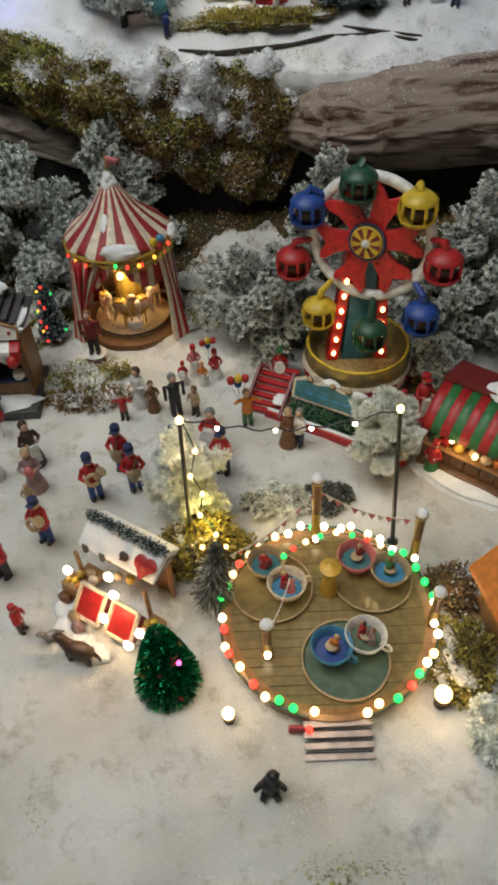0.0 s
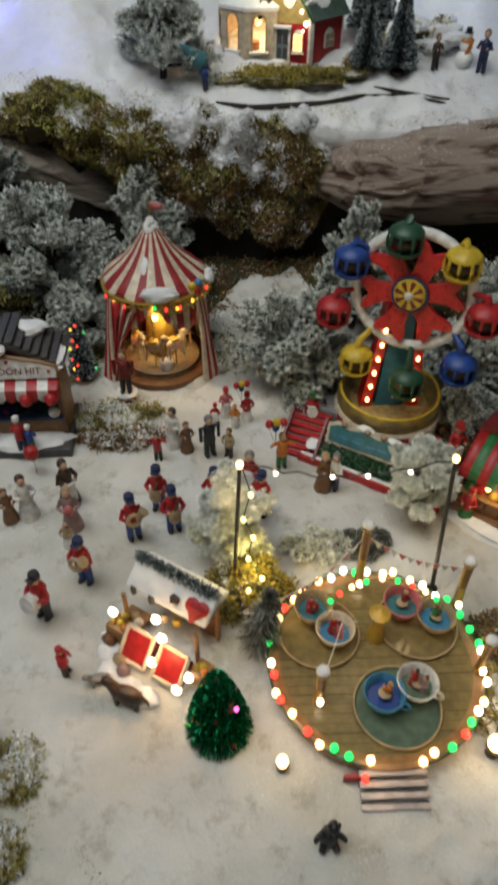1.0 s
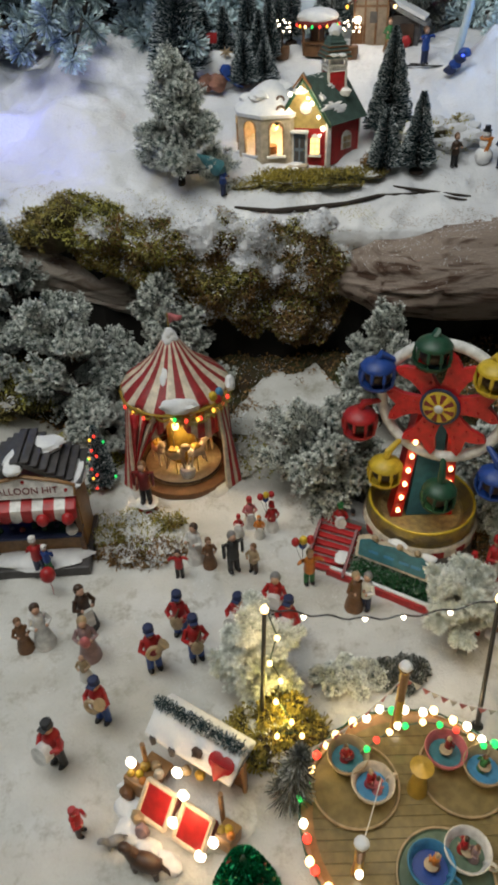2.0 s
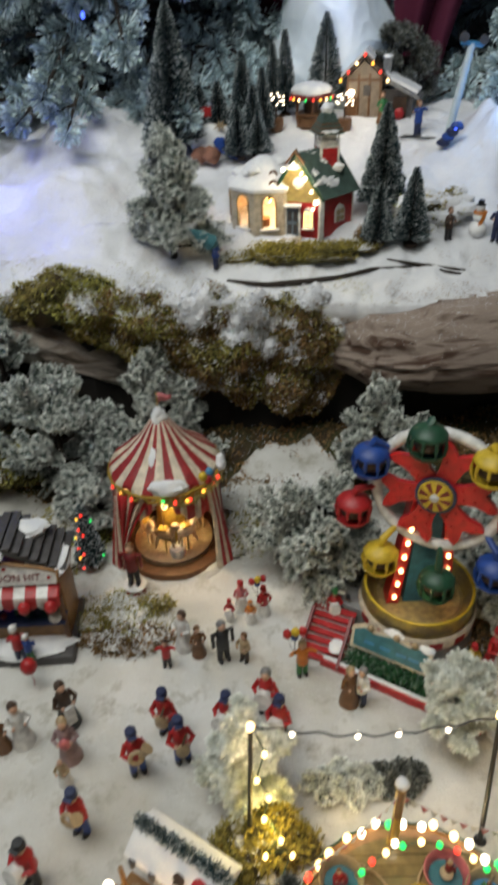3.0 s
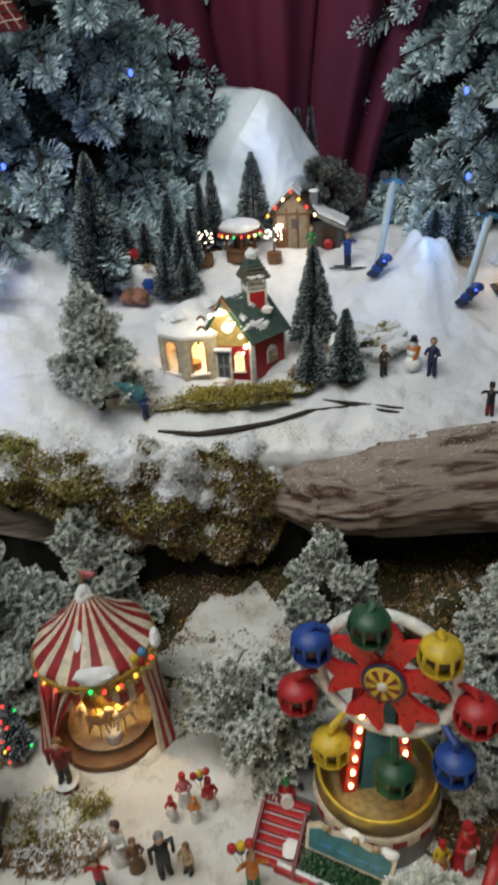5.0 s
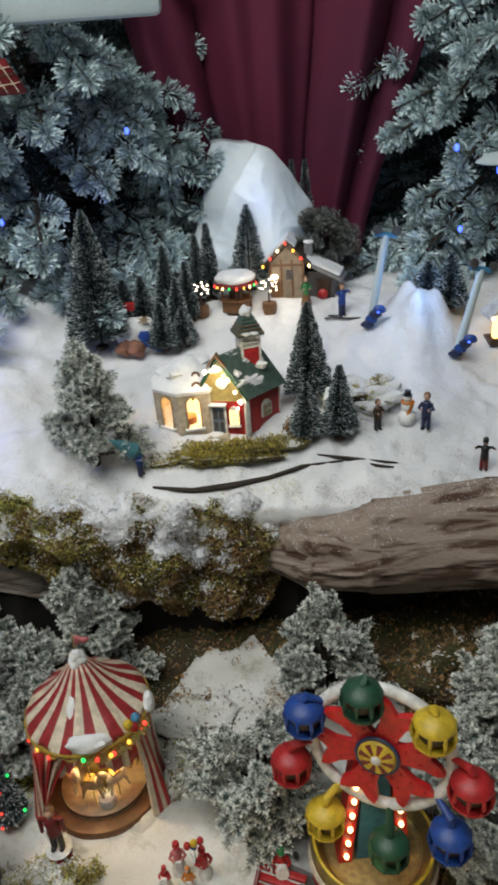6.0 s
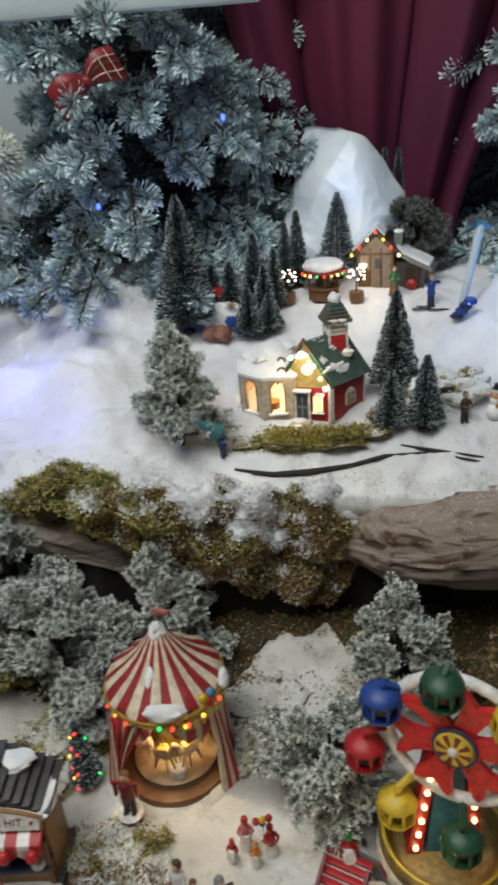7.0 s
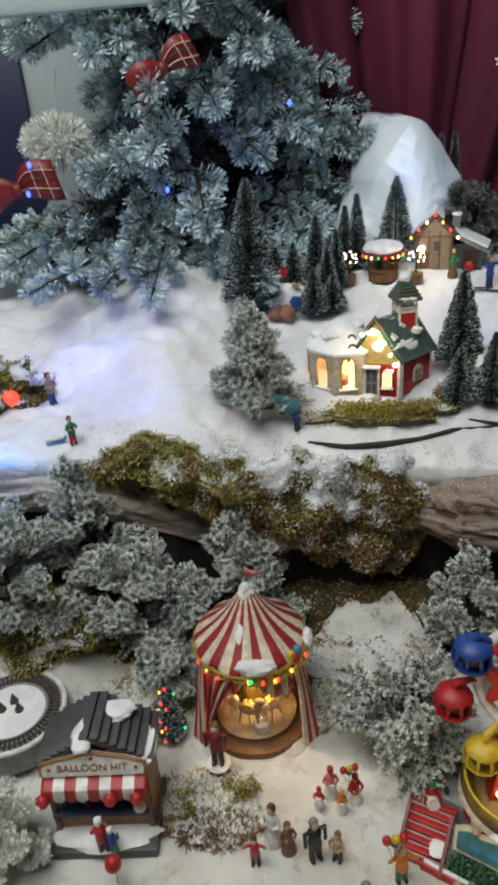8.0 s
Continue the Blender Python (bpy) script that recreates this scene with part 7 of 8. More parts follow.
    part("door_knob", ball(B(), at_front(db, 0.020) @ Vector((-0.0062, 0.002, -0.001)), 0.0009, 7), "brass", door)
    for dx in (-0.0088, 0.0088):
        part("door_frame", box(B(), (dx, 0.0006, 0), (0.0026, 0.003, 0.038), at_front(db, 0.020), 0, 0.0004), "white", ob)
    part("door_hood", box(B(), (0, 0.002, 0), (0.022, 0.008, 0.0034), at_front(db, 0.041), 0, 0.001), "snow_cap", ob, "snow on the door hood")
    wb = 0.0150
    arch = [(-0.0065, -0.012), (0.0065, -0.012), (0.0065, 0.006), (0.004, 0.011), (0, 0.013), (-0.004, 0.011), (-0.0065, 0.006)]
    w = part("window", prism(B(), arch, 0.0022, at_front(wb, 0.026)), "white", ob, "lit arched window with white frame", smooth=False)
    for dx in (-0.003, 0.003):
        for dz in (-0.0080, -0.0015, 0.0050):
            part("pane", box(B(), (dx, 0.0012, dz), (0.0044, 0.0008, 0.0052), at_front(wb, 0.026)), "glow_window", w)
    part("window_sill", box(B(), (0, 0.0015, -0.0132), (0.016, 0.005, 0.002), at_front(wb, 0.026), 0, 0.0005), "white", w)
    rb = Lv * 0.47
    rw = part("round_window", torus(B(), 0.0062, 0.0014, 20, 6, at_front(rb, H + 0.012) @ Matrix.Rotation(radians(90), 4, "X")), "white", ob)
    part("rose_pane", lathe(B(), [(0.0001, 0.0007), (0.006, 0.0007)], 16, m=at_front(rb, H + 0.012) @ Matrix.Rotation(radians(-90), 4, "X")), "glow_window", rw)
    for q in (-0.0026, 0.0026):
        part("glazing_bar", box(B(), (q, 0.0016, 0), (0.0011, 0.0014, 0.011), at_front(rb, H + 0.012)), "white", rw)
        part("glazing_bar", box(B(), (0, 0.0016, q), (0.011, 0.0014, 0.0011), at_front(rb, H + 0.012)), "white", rw)
    # little hood under the gable's peak, with the lamp in it
    hd = P(-0.006, Lv / 2, H + T - 0.004)
    hood = part("peak_hood", prism(B(), [(-0.011, -0.006), (0, 0.008), (0.011, -0.006), (0.011, -0.003), (0, 0.0115), (-0.011, -0.003)], 0.010, Matrix.Translation(hd) @ Matrix.Rotation(g + math.pi, 4, "Z")), "brown", ob, "brown hood under the gable peak", smooth=False)
    part("snow", blob(B(), hd + Vector((-0.003, -0.003, -0.008)), (0.010, 0.005, 0.003), 12, 0.4, 14), "snow_cap", hood)
    for b, z, r in ((0.45, H + T - 0.012, 0.0036), (0.52, H + T - 0.010, 0.0034), (0.74, H + T - 0.016, 0.0034), (0.28, H + 0.018, 0.0032), (0.14, H + 0.003, 0.0028), (0.04, H - 0.010, 0.0038), (0.10, H - 0.018, 0.0022), (0.36, H + 0.024, 0.0018)):
        part("lamp_bulb", ball(B(), P(-0.0075, Lv * b, z), r * 0.78, 10), "glow_white", ob)
    part("step", box(B(), (0, 0.008, 0.001), (0.024, 0.016, 0.005), at_front(db, 0), 0, 0.001), "stone", ob)
    part("step", box(B(), (0, 0.013, -0.002), (0.028, 0.014, 0.005), at_front(db, 0), 0, 0.001), "stone", ob)
    # eight-sided cream porch with arched lit openings
    cx, cy, R, n, Hp = -0.0685, 0.048, 0.0455, 8, 0.058
    turn = radians(-90 - 22.5 + 5)
    cs = [Vector((cx + R * math.cos(turn + 2 * math.pi * k / n), cy + R * math.sin(turn + 2 * math.pi * k / n), 0)) for k in range(n)]
    for k in range(n):
        a, b = cs[k], cs[(k + 1) % n]
        mid, d = (a + b) / 2, (b - a)
        t = Matrix.Translation(mid) @ Matrix.Rotation(math.atan2(d.y, d.x), 4, "Z")
        L = d.length
        hw, z0, z1 = 0.0088, 0.014, 0.046
        bm = B()
        if k in (0, 7, 6, 1):
            for s in (-1, 1):
                box(bm, (s * (L / 2 + hw) / 2, 0, Hp / 2), (L / 2 - hw, 0.004, Hp), t)
            box(bm, (0, 0, z0 / 2), (2 * hw, 0.004, z0), t)
            prism(bm, [(-hw, Hp), (-hw, z1)] + [(-hw * math.cos(radians(q)), z1 + hw * math.sin(radians(q))) for q in range(15, 180, 15)] + [(hw, z1), (hw, Hp)], 0.004, t)
        else:
            box(bm, (0, 0, Hp / 2), (L, 0.004, Hp), t)
        wall = part("porch_wall", bm, "plaster", ob, "cream plaster wall with arched opening", smooth=False)
        if k in (0, 7, 6, 1):
            rim = [(-hw, z0)] + [(-hw * math.cos(radians(q)), z1 + hw * math.sin(radians(q))) for q in range(0, 181, 15)] + [(hw, z0)]
            part("arch_moulding", tube(B(), [t @ Vector((x, -0.0025, z)) for x, z in rim], 0.0011, 6), "tan", wall)
            part("sill", box(B(), (0, -0.003, z0 - 0.001), (0.024, 0.006, 0.003), t, 0, 0.0008), "snow_cap", wall)
            part("corner_rib", cone(B(), cs[k] + Vector((0, 0, 0)), cs[k] + Vector((0, 0, Hp)), 0.0018, 0.0018, 8), "plaster", wall)
    part("porch_floor", lathe(B(), [(0.0001, 0.0), (R * 0.97, 0.0), (R * 0.97, 0.003), (0.0001, 0.003)], 8, (cx, cy, 0)), "wood", ob)
    part("lamp_bulb", ball(B(), (cx + 0.004, cy - 0.012, 0.040), 0.004, 10), "glow_window", ob)
    part("inner_table", lathe(B(), [(0.010, 0.003), (0.010, 0.02), (0.0001, 0.021)], 12, (cx - 0.004, cy - 0.018, 0)), "wood", ob)
    part("inner_fir", lathe(B(), [(0.0001, 0.003), (0.008, 0.006), (0.005, 0.020), (0.0001, 0.040)], 10, (cx - 0.010, cy - 0.030, 0)), "dark_green", ob)
    tr = Matrix.Translation((cx, cy, 0)) @ Matrix.Rotation(turn, 4, "Z")
    part("cornice", lathe(B(), [(R * 1.0, Hp - 0.004), (R * 1.05, Hp - 0.003), (R * 1.07, Hp + 0.001), (R * 0.96, Hp + 0.002)], 8, m=tr), "plaster", ob, smooth=False)
    pr = part("porch_roof", lathe(B(), [(R * 1.04, Hp - 0.001), (R * 1.09, Hp), (R * 1.10, Hp + 0.004), (R * 0.78, Hp + 0.014), (R * 0.46, Hp + 0.026), (R * 0.20, Hp + 0.033), (0.0001, Hp + 0.035)], 8, m=tr), "snow_cap", ob, "porch roof under thick snow")
    for q, (x, y, z, s) in enumerate(((-0.014, -0.016, 0.024, 0.014), (0.014, 0.006, 0.030, 0.016), (-0.026, 0.006, 0.018, 0.014))):
        part("snow", blob(B(), (cx + x, cy + y, Hp + z - 0.004), (s, s, 0.006), 20 + q, 0.35, 22), "snow_cap", pr)
    for k, (f, s) in enumerate(((0.60, 0.0042), (0.86, 0.0050))):
        p = Vector((cx + 0.010, cy - R * f, Hp + 0.0385 - 0.036 * f))
        part("dormer_wreath", torus(B(), s, 0.0016, 14, 6, Matrix.Translation(p) @ Matrix.Rotation(radians(62), 4, "X")), "brown", pr)
    # bell tower on the ridge
    tb = P(0.044, Lv / 2 - 0.003, H + T - 0.016)
    tm = Matrix.Translation(tb) @ Matrix.Rotation(radians(14), 4, "Z") @ Matrix.Diagonal((0.84, 0.84, 0.92, 1))
    tw = part("tower_base", box(B(), (0, 0, 0.008), (0.027, 0.027, 0.026), tm, 0, 0.0006), "red", ob, "red tower base")
    for dx in (-1, 1):
        for dy in (-1, 1):
            part("corner_board", box(B(), (dx * 0.0132, dy * 0.0132, 0.008), (0.0032, 0.0032, 0.026), tm), "white", tw)
            part("belfry_post", box(B(), (dx * 0.0130, dy * 0.0130, 0.029), (0.0026, 0.0026, 0.018), tm), "white", tw)
    for dx, dy, sx, sy in ((0, -1, 0.029, 0.002), (0, 1, 0.029, 0.002), (-1, 0, 0.002, 0.029), (1, 0, 0.002, 0.029)):
        for z in (0.0215, 0.0275, 0.0375):
            part("belfry_rail", box(B(), (dx * 0.0138, dy * 0.0138, z), (sx, sy, 0.0018), tm), "white", tw)
        for q in (-0.009, -0.0045, 0, 0.0045, 0.009):
            part("baluster", box(B(), (dx * 0.0138 + (q if dy else 0), dy * 0.0138 + (q if dx else 0), 0.0245), (0.0012, 0.0012, 0.006), tm), "white", tw)
    part("belfry_core", box(B(), (0, 0, 0.029), (0.021, 0.021, 0.018), tm), "white", tw)
    part("spire", lathe(B(), [(0.0275, 0.0370), (0.0265, 0.0395), (0.0180, 0.050), (0.0100, 0.062), (0.0045, 0.069), (0.0001, 0.071)], 4, m=tm @ Matrix.Rotation(radians(45), 4, "Z")), "roof_green", tw, "green pointed spire", smooth=False)
    for k in range(5):
        z = 0.0405 + 0.0045 * k
        r = 0.0268 - 0.0034 * k
        part("spire_course", tube(B(), [tm @ (Matrix.Rotation(radians(45 + 90 * q), 4, "Z") @ Vector((r, 0, z))) for q in range(5)], 0.0009, 5), "brown" if k < 3 else "roof_green", tw)
    part("snow", blob(B(), tm @ Vector((0, 0, 0.066)), (0.0080, 0.0080, 0.0075), 7, 0.35, 14), "snow_cap", tw)
    for x, y, s in ((-0.010, -0.017, 0.007), (0.004, -0.018, 0.006), (0.016, -0.008, 0.004)):
        part("snow", blob(B(), tm @ Vector((x, y, 0.0405)), (s, 0.003, 0.0022), int(s * 3000 + x * 999), 0.5, 14), "snow_cap", tw)
    for x, y, s in ((0.013, -0.016, 0.007), (-0.014, -0.014, 0.006)):
        part("snow", blob(B(), tm @ Vector((x, y, -0.004)), (s, 0.005, 0.005), int(s * 2000) + 3, 0.5, 12), "snow_cap", tw)
    return ob


church()
UP = "figures on the upper snow"


def above(x, y, z=0.0):
    return (x, y, hi(x, y) + z)


figure(above(-0.089, 0.931), 60, 0.040, "blue", "navy", "brown", "small figure in blue jacket carrying a tree", None, False, UP)
bm = B()
lathe(bm, [(0.0001, 0.0), (0.004, 0.004), (0.0105, 0.012), (0.006, 0.030), (0.0001, 0.046)], 12)
p = part("carried_tree", bm, "teal")
p.matrix_basis = pose(-0.084, 0.934, hi(-0.086, 0.934) + 0.024, 0, -52, 15)
tagged(p, "little folded green tree carried on a shoulder", "miniature tree")
BR = "dark bottle-brush fir dusted with snow "
brush_tree("bottle_brush_tree", above(0.125, 1.025), 0.128, 0.026, BR + "beside the church", 61, "brush", 5200)
brush_tree("bottle_brush_tree", above(0.112, 0.964), 0.072, 0.0185, BR + "in front of the taller one", 62, "brush", 2600)
brush_tree("bottle_brush_tree", above(0.152, 0.962), 0.093, 0.019, BR + "near the snowmen", 63, "brush", 2800)
brush_tree("bottle_brush_tree", above(-0.146, 1.165), 0.188, 0.040, "tall dark fir at the foot of the big tree", 64, "brush", 7000)
for i, (x, y, top, r) in enumerate(((-0.058, 1.140, 0.412, 0.018), (-0.030, 1.150, 0.400, 0.017), (-0.036, 1.180, 0.432, 0.017), (-0.050, 1.220, 0.470, 0.018), (-0.085, 1.200, 0.436, 0.017), (-0.021, 1.205, 0.450, 0.014),
                                    (0.014, 1.262, 0.490, 0.016), (-0.004, 1.262, 0.474, 0.014), (0.076, 1.285, 0.508, 0.028), (0.178, 1.370, 0.556, 0.018), (0.158, 1.375, 0.556, 0.016), (-0.112, 1.210, 0.430, 0.016), (0.318, 1.165, 0.430, 0.022), (0.348, 1.160, 0.440, 0.024))):
    brush_tree("bottle_brush_tree", above(x, y), top - hi(x, y), r, BR + ("on the slope", "behind the kiosk", "near the sheet rock")[i % 3], 70 + i, "brush", 2000)
frosted_bush("frosted_fir", above(-0.141, 0.954, -0.004), (0.055, 0.042, 0.158), "frosted fir beside the church on the shelf", 91, "frost_pale", tuft=0.0105, per=120, density=3.4, cone_top=1)


def kiosk():
    ob = thing("kiosk", Matrix.Translation(above(0.050, 1.228)) @ Matrix.Diagonal((0.84, 0.84, 0.94, 1)), "small round drinks kiosk with snowy roof and coloured lights", "kiosk")
    for k in range(6):
        a = radians(60 * k + 30)
        part("post", cone(B(), (0.028 * math.cos(a), 0.022 * math.sin(a), 0), (0.028 * math.cos(a), 0.022 * math.sin(a), 0.040), 0.0016, 0.0016, 7), "brown", ob)
    part("counter", lathe(B(), [(0.026, 0), (0.026, 0.016), (0.029, 0.017), (0.029, 0.019), (0.0001, 0.019)], 20), "brown", ob)
    part("bar_back", lathe(B(), [(0.012, 0.019), (0.012, 0.04)], 12), "dark_brown", ob)
    part("roof", lathe(B(), [(0.036, 0.040), (0.036, 0.044), (0.018, 0.058), (0.0001, 0.060)], 24), "dark_red", ob)
    part("snow", blob(B(), (0, 0, 0.050), (0.035, 0.034, 0.012), 5, 0.15, 24), "snow_cap", ob)
    for k in range(9):
        a = radians(-170 + 20 * k)
        part("bulb", bulb(B(), (0.0365 * math.cos(a), 0.0365 * math.sin(a), 0.041), 0.0019), ("glow_red", "glow_yellow", "glow_warm", "glow_green")[k % 4], ob)


kiosk()
for i, (x, y) in enumerate(((-0.002, 1.213), (0.097, 1.211))):
    ob = thing("lit_pot_tree", above(x, y), "little potted tree covered in white lights", "potted tree", "lit potted trees")
    part("pot", lathe(B(), [(0.0001, 0), (0.009, 0), (0.011, 0.009), (0.0105, 0.017), (0.0001, 0.017)], 14), "brown", ob)
    part("trunk", cone(B(), (0, 0, 0.015), (0, 0, 0.032), 0.0015, 0.0012, 7), "dark_brown", ob)
    rng = np.random.default_rng(i)
    d = rng.normal(size=(500, 3))
    blades_object("crown", d * 0.004 + np.array([0, 0, 0.040]), d, 0.011, 0.0009, "brush_dark", i, ob)
    for k in range(13):
        a, e = 2.4 * k, -0.5 + 1.5 * k / 13
        part("bulb", ball(B(), (0.0125 * math.cos(a) * math.cos(e), 0.0125 * math.sin(a) * math.cos(e), 0.040 + 0.0115 * math.sin(e)), 0.0013, 8), "glow_white", ob)


def gable_house():
    ob = thing("gable_house", pose(0.134, 1.265, hi(0.134, 1.26), 0, 0, -14), "grey-brown timber house with lit garland on its gable", "miniature house")
    part("wall", prism(B(), [(-0.026, 0), (0.026, 0), (0.026, 0.052), (0, 0.076), (-0.026, 0.052)], 0.05), "house_wall", ob, "half-timbered wall", smooth=False)
    for x in (-0.024, -0.008, 0.008, 0.024):
        part("timber", box(B(), (x, -0.0258, 0.030), (0.003, 0.002, 0.056)), "brown", ob)
    part("timber", box(B(), (0, -0.0258, 0.050), (0.05, 0.002, 0.003)), "brown", ob)
    part("roof", prism(B(), [(-0.036, 0.046), (0, 0.079), (0.036, 0.046), (0.036, 0.051), (0, 0.085), (-0.036, 0.051)], 0.062), "dark_brown", ob, "brown roof", smooth=False)
    part("roof_snow", prism(B(), [(-0.034, 0.052), (0, 0.085), (0.012, 0.074), (0.012, 0.078), (0, 0.089), (-0.035, 0.057)], 0.052, Matrix.Translation((0, 0.006, 0))), "snow_cap", ob)
    part("chimney", box(B(), (0.030, 0.006, 0.058), (0.012, 0.012, 0.036), None, 0, 0.001), "grey", ob)
    part("chimney_snow", blob(B(), (0.030, 0.006, 0.0765), (0.008, 0.008, 0.003), 4, 0.2, 12), "snow_cap", ob)
    part("window", box(B(), (0.004, -0.0262, 0.036), (0.010, 0.0024, 0.014)), "slate", ob)
    part("house_lamp", ball(B(), (-0.018, -0.031, 0.034), (0.0055, 0.003, 0.0040), 10), "glow_white", ob)
    part("door", box(B(), (-0.016, -0.0262, 0.014), (0.012, 0.0024, 0.028)), "brown", ob)
    for i in range(7):
        u = i / 6
        x = -0.034 + 0.068 * u
        part("bulb", bulb(B(), (x, -0.033, 0.050 + 0.033 * (1 - abs(2 * u - 1))), 0.0021), ("glow_yellow", "glow_red", "glow_warm", "glow_red")[i % 4], ob)
    ob2 = thing("annex_shed", pose(0.184, 1.255, hi(0.18, 1.255), 0, 0, -20), "small grey shed with snowy lean-to roof", "miniature house")
    part("wall", box(B(), (0, 0, 0.020), (0.042, 0.036, 0.040)), "slate", ob2)
    part("roof", prism(B(), [(-0.026, 0.052), (0.032, 0.026), (0.032, 0.031), (-0.026, 0.058)], 0.046), "grey", ob2, smooth=False)
    part("roof_snow", prism(B(), [(-0.025, 0.0575), (0.028, 0.034), (0.029, 0.038), (-0.024, 0.063)], 0.040), "snow_cap", ob2)
    part("doorway", box(B(), (0.004, -0.0185, 0.015), (0.020, 0.003, 0.030)), "dark_brown", ob2)
    part("red_goods", blob(B(), (0.004, -0.024, 0.008), (0.008, 0.006, 0.008), 3, 0.3, 12), "red", ob2)


gable_house()
figure(above(0.152, 1.215), 0, 0.044, "green", "brown", "brown", "figure in pale green coat near the house", None, True, UP)
figure(above(0.200, 1.190), 30, 0.050, "blue", "navy", "brown", "skier figure in blue jacket", None, False, UP, arms=1)
for d in (-0.004, 0.004):
    bm = box(B(), (0, 0, 0.001), (0.055, 0.004, 0.0014), None, 0, 0.0005)
    p = part("ski", bm, "black")
    p.matrix_basis = pose(0.200, 1.186 + d * 1.6, hi(0.2, 1.186) + 0.001, 0, 0, -14)
    tagged(p, "narrow dark ski on the snow", "ski", "skis")
figure(above(0.199, 0.965), 20, 0.042, "dark_brown", "black", "brown", "small figure in dark winter clothes", None, False, UP)
figure(above(0.256, 0.957), -30, 0.050, "navy", "navy", "brown", "figure in dark blue coat building a snowman", None, False, UP)
bm = B()
for z, r in ((0.010, 0.011), (0.025, 0.0078), (0.036, 0.0055)):
    ball(bm, (0, 0, z), r, 14, 0)
lathe(bm, [(0.0058, 0.0395), (0.0058, 0.0405), (0.0036, 0.0405), (0.0036, 0.0455), (0.0001, 0.0455)], 12, mi=1)
torus(bm, 0.0064, 0.0018, 16, 6, Matrix.Translation((0, 0, 0.0308)), 2)
box(bm, (-0.006, -0.007, 0.024), (0.004, 0.002, 0.020), Matrix.Rotation(radians(18), 4, "Y"), 2)
p = part("snowman", bm, ["snow_cap", "black", "orange"])
p.location = above(0.236, 0.969, -0.002)
tagged(p, "small white snowman with black hat and orange scarf", "snowman")
figure(above(0.308, 0.899), -20, 0.042, "black", "dark_red", "black", "skier figure in black jacket and red trousers", None, False, UP, arms=1)
figure(above(-0.365, 0.913), 40, 0.040, "green", "red", "dark_brown", "figure in dark jacket and red trousers with a sledge", None, False, UP)
figure(above(-0.419, 1.014), 60, 0.048, "mauve", "blue", "dark_brown", "figure in brown jacket walking on the snow", None, False, UP)
ob = thing("toy_sledge", pose(-0.388, 0.914, hi(-0.388, 0.914), 0, 0, 20), "little blue and white sledge on the snow", "sledge")
part("deck", box(B(), (0, 0, 0.006), (0.022, 0.010, 0.002), None, 0, 0.0006), "white", ob)
for y in (-0.004, 0.004):
    part("runner", tube(B(), [(-0.012, y, 0.001), (0.010, y, 0.001), (0.014, y, 0.005)], 0.0008, 6), "sky", ob)
# lit stall at the end of the slope, and a blue lamp in the tree above it
ob = thing("lit_booth", Matrix.Translation(above(0.402, 1.10)) @ Matrix.Scale(0.8, 4), "little booth glowing orange and yellow on the slope", "market stall")
part("base", box(B(), (0, 0, 0.006), (0.050, 0.034, 0.012), None, 0, 0.002), "dark_brown", ob)
part("lit_front", box(B(), (0, -0.010, 0.030), (0.040, 0.012, 0.036), None, 0, 0.003), "glow_window", ob)
part("roof", prism(B(), [(-0.032, 0.048), (0, 0.070), (0.032, 0.048), (0.032, 0.053), (0, 0.076), (-0.032, 0.053)], 0.044), "white", ob, smooth=False)
for i in range(5):
    part("bulb", ball(B(), (-0.026 + 0.013 * i, -0.022, 0.050 + 0.010 * (2 - abs(i - 2))), 0.0026, 9), ("glow_white", "glow_yellow")[i % 2], ob)
ob = thing("blue_lamp", (0.405, 1.15, 0.555), "pale round lamp with blue light among the branches", "lamp")
part("shade", lathe(B(), [(0.0001, 0.012), (0.020, 0.010), (0.034, 0.002), (0.036, 0.0), (0.030, -0.002), (0.0001, -0.003)], 28), "pale", ob)
part("bulb", ball(B(), (0, -0.004, -0.010), (0.010, 0.010, 0.008), 12), "glow_blue", ob)
# camp with hut, flag and wood
ob = thing("snow_hut", above(-0.092, 1.152), "small snow hut with brown stones and blue bundle before it", "snow hut")
part("dome", blob(B(), (0.000, 0.014, 0.012), (0.033, 0.024, 0.029), 4, 0.15, 22), "snow_cap", ob)
for k, (x, y, r) in enumerate(((-0.020, -0.014, 0.0115), (-0.003, -0.019, 0.0125))):
    part("stone", blob(B(), (x, y, r * 0.55), (r, r * 0.75, r * 0.85), 8 + k, 0.45, 16), "rust", ob, "reddish brown stone")
part("bundle", blob(B(), (0.009, -0.010, 0.019), (0.0090, 0.007, 0.0085), 4, 0.35, 14), "blue", ob, "blue cloth bundle")
part("bundle", blob(B(), (0.021, -0.008, 0.014), (0.0085, 0.007, 0.0150), 5, 0.35, 14), "grey", ob, "dull mauve-grey bundle")
for x, z in ((0.016, 0.016), (0.022, 0.010)):
    part("stick", cone(B(), (x - 0.012, -0.018, z), (x + 0.010, -0.024, 0.001), 0.0013, 0.0011, 7), "blue", ob)
star = part("gilt_star", ball(B(), (0.010, -0.002, 0.041), 0.0028, 9), "tan", ob, "pale gilt star ornament")
for k in range(7):
    a = 0.9 * k
    part("ray", cone(B(), (0.010, -0.002, 0.041), (0.010 + 0.0095 * math.cos(a), -0.004, 0.041 + 0.0075 * math.sin(a)), 0.0021, 0.0005, 6), "tan", star)
ob = thing("red_flag", above(-0.110, 1.168), "small plain red flag on a pole", "flag")
part("pole", cone(B(), (0, 0, 0), (0, 0, 0.058), 0.001, 0.001, 6), "dark_brown", ob)
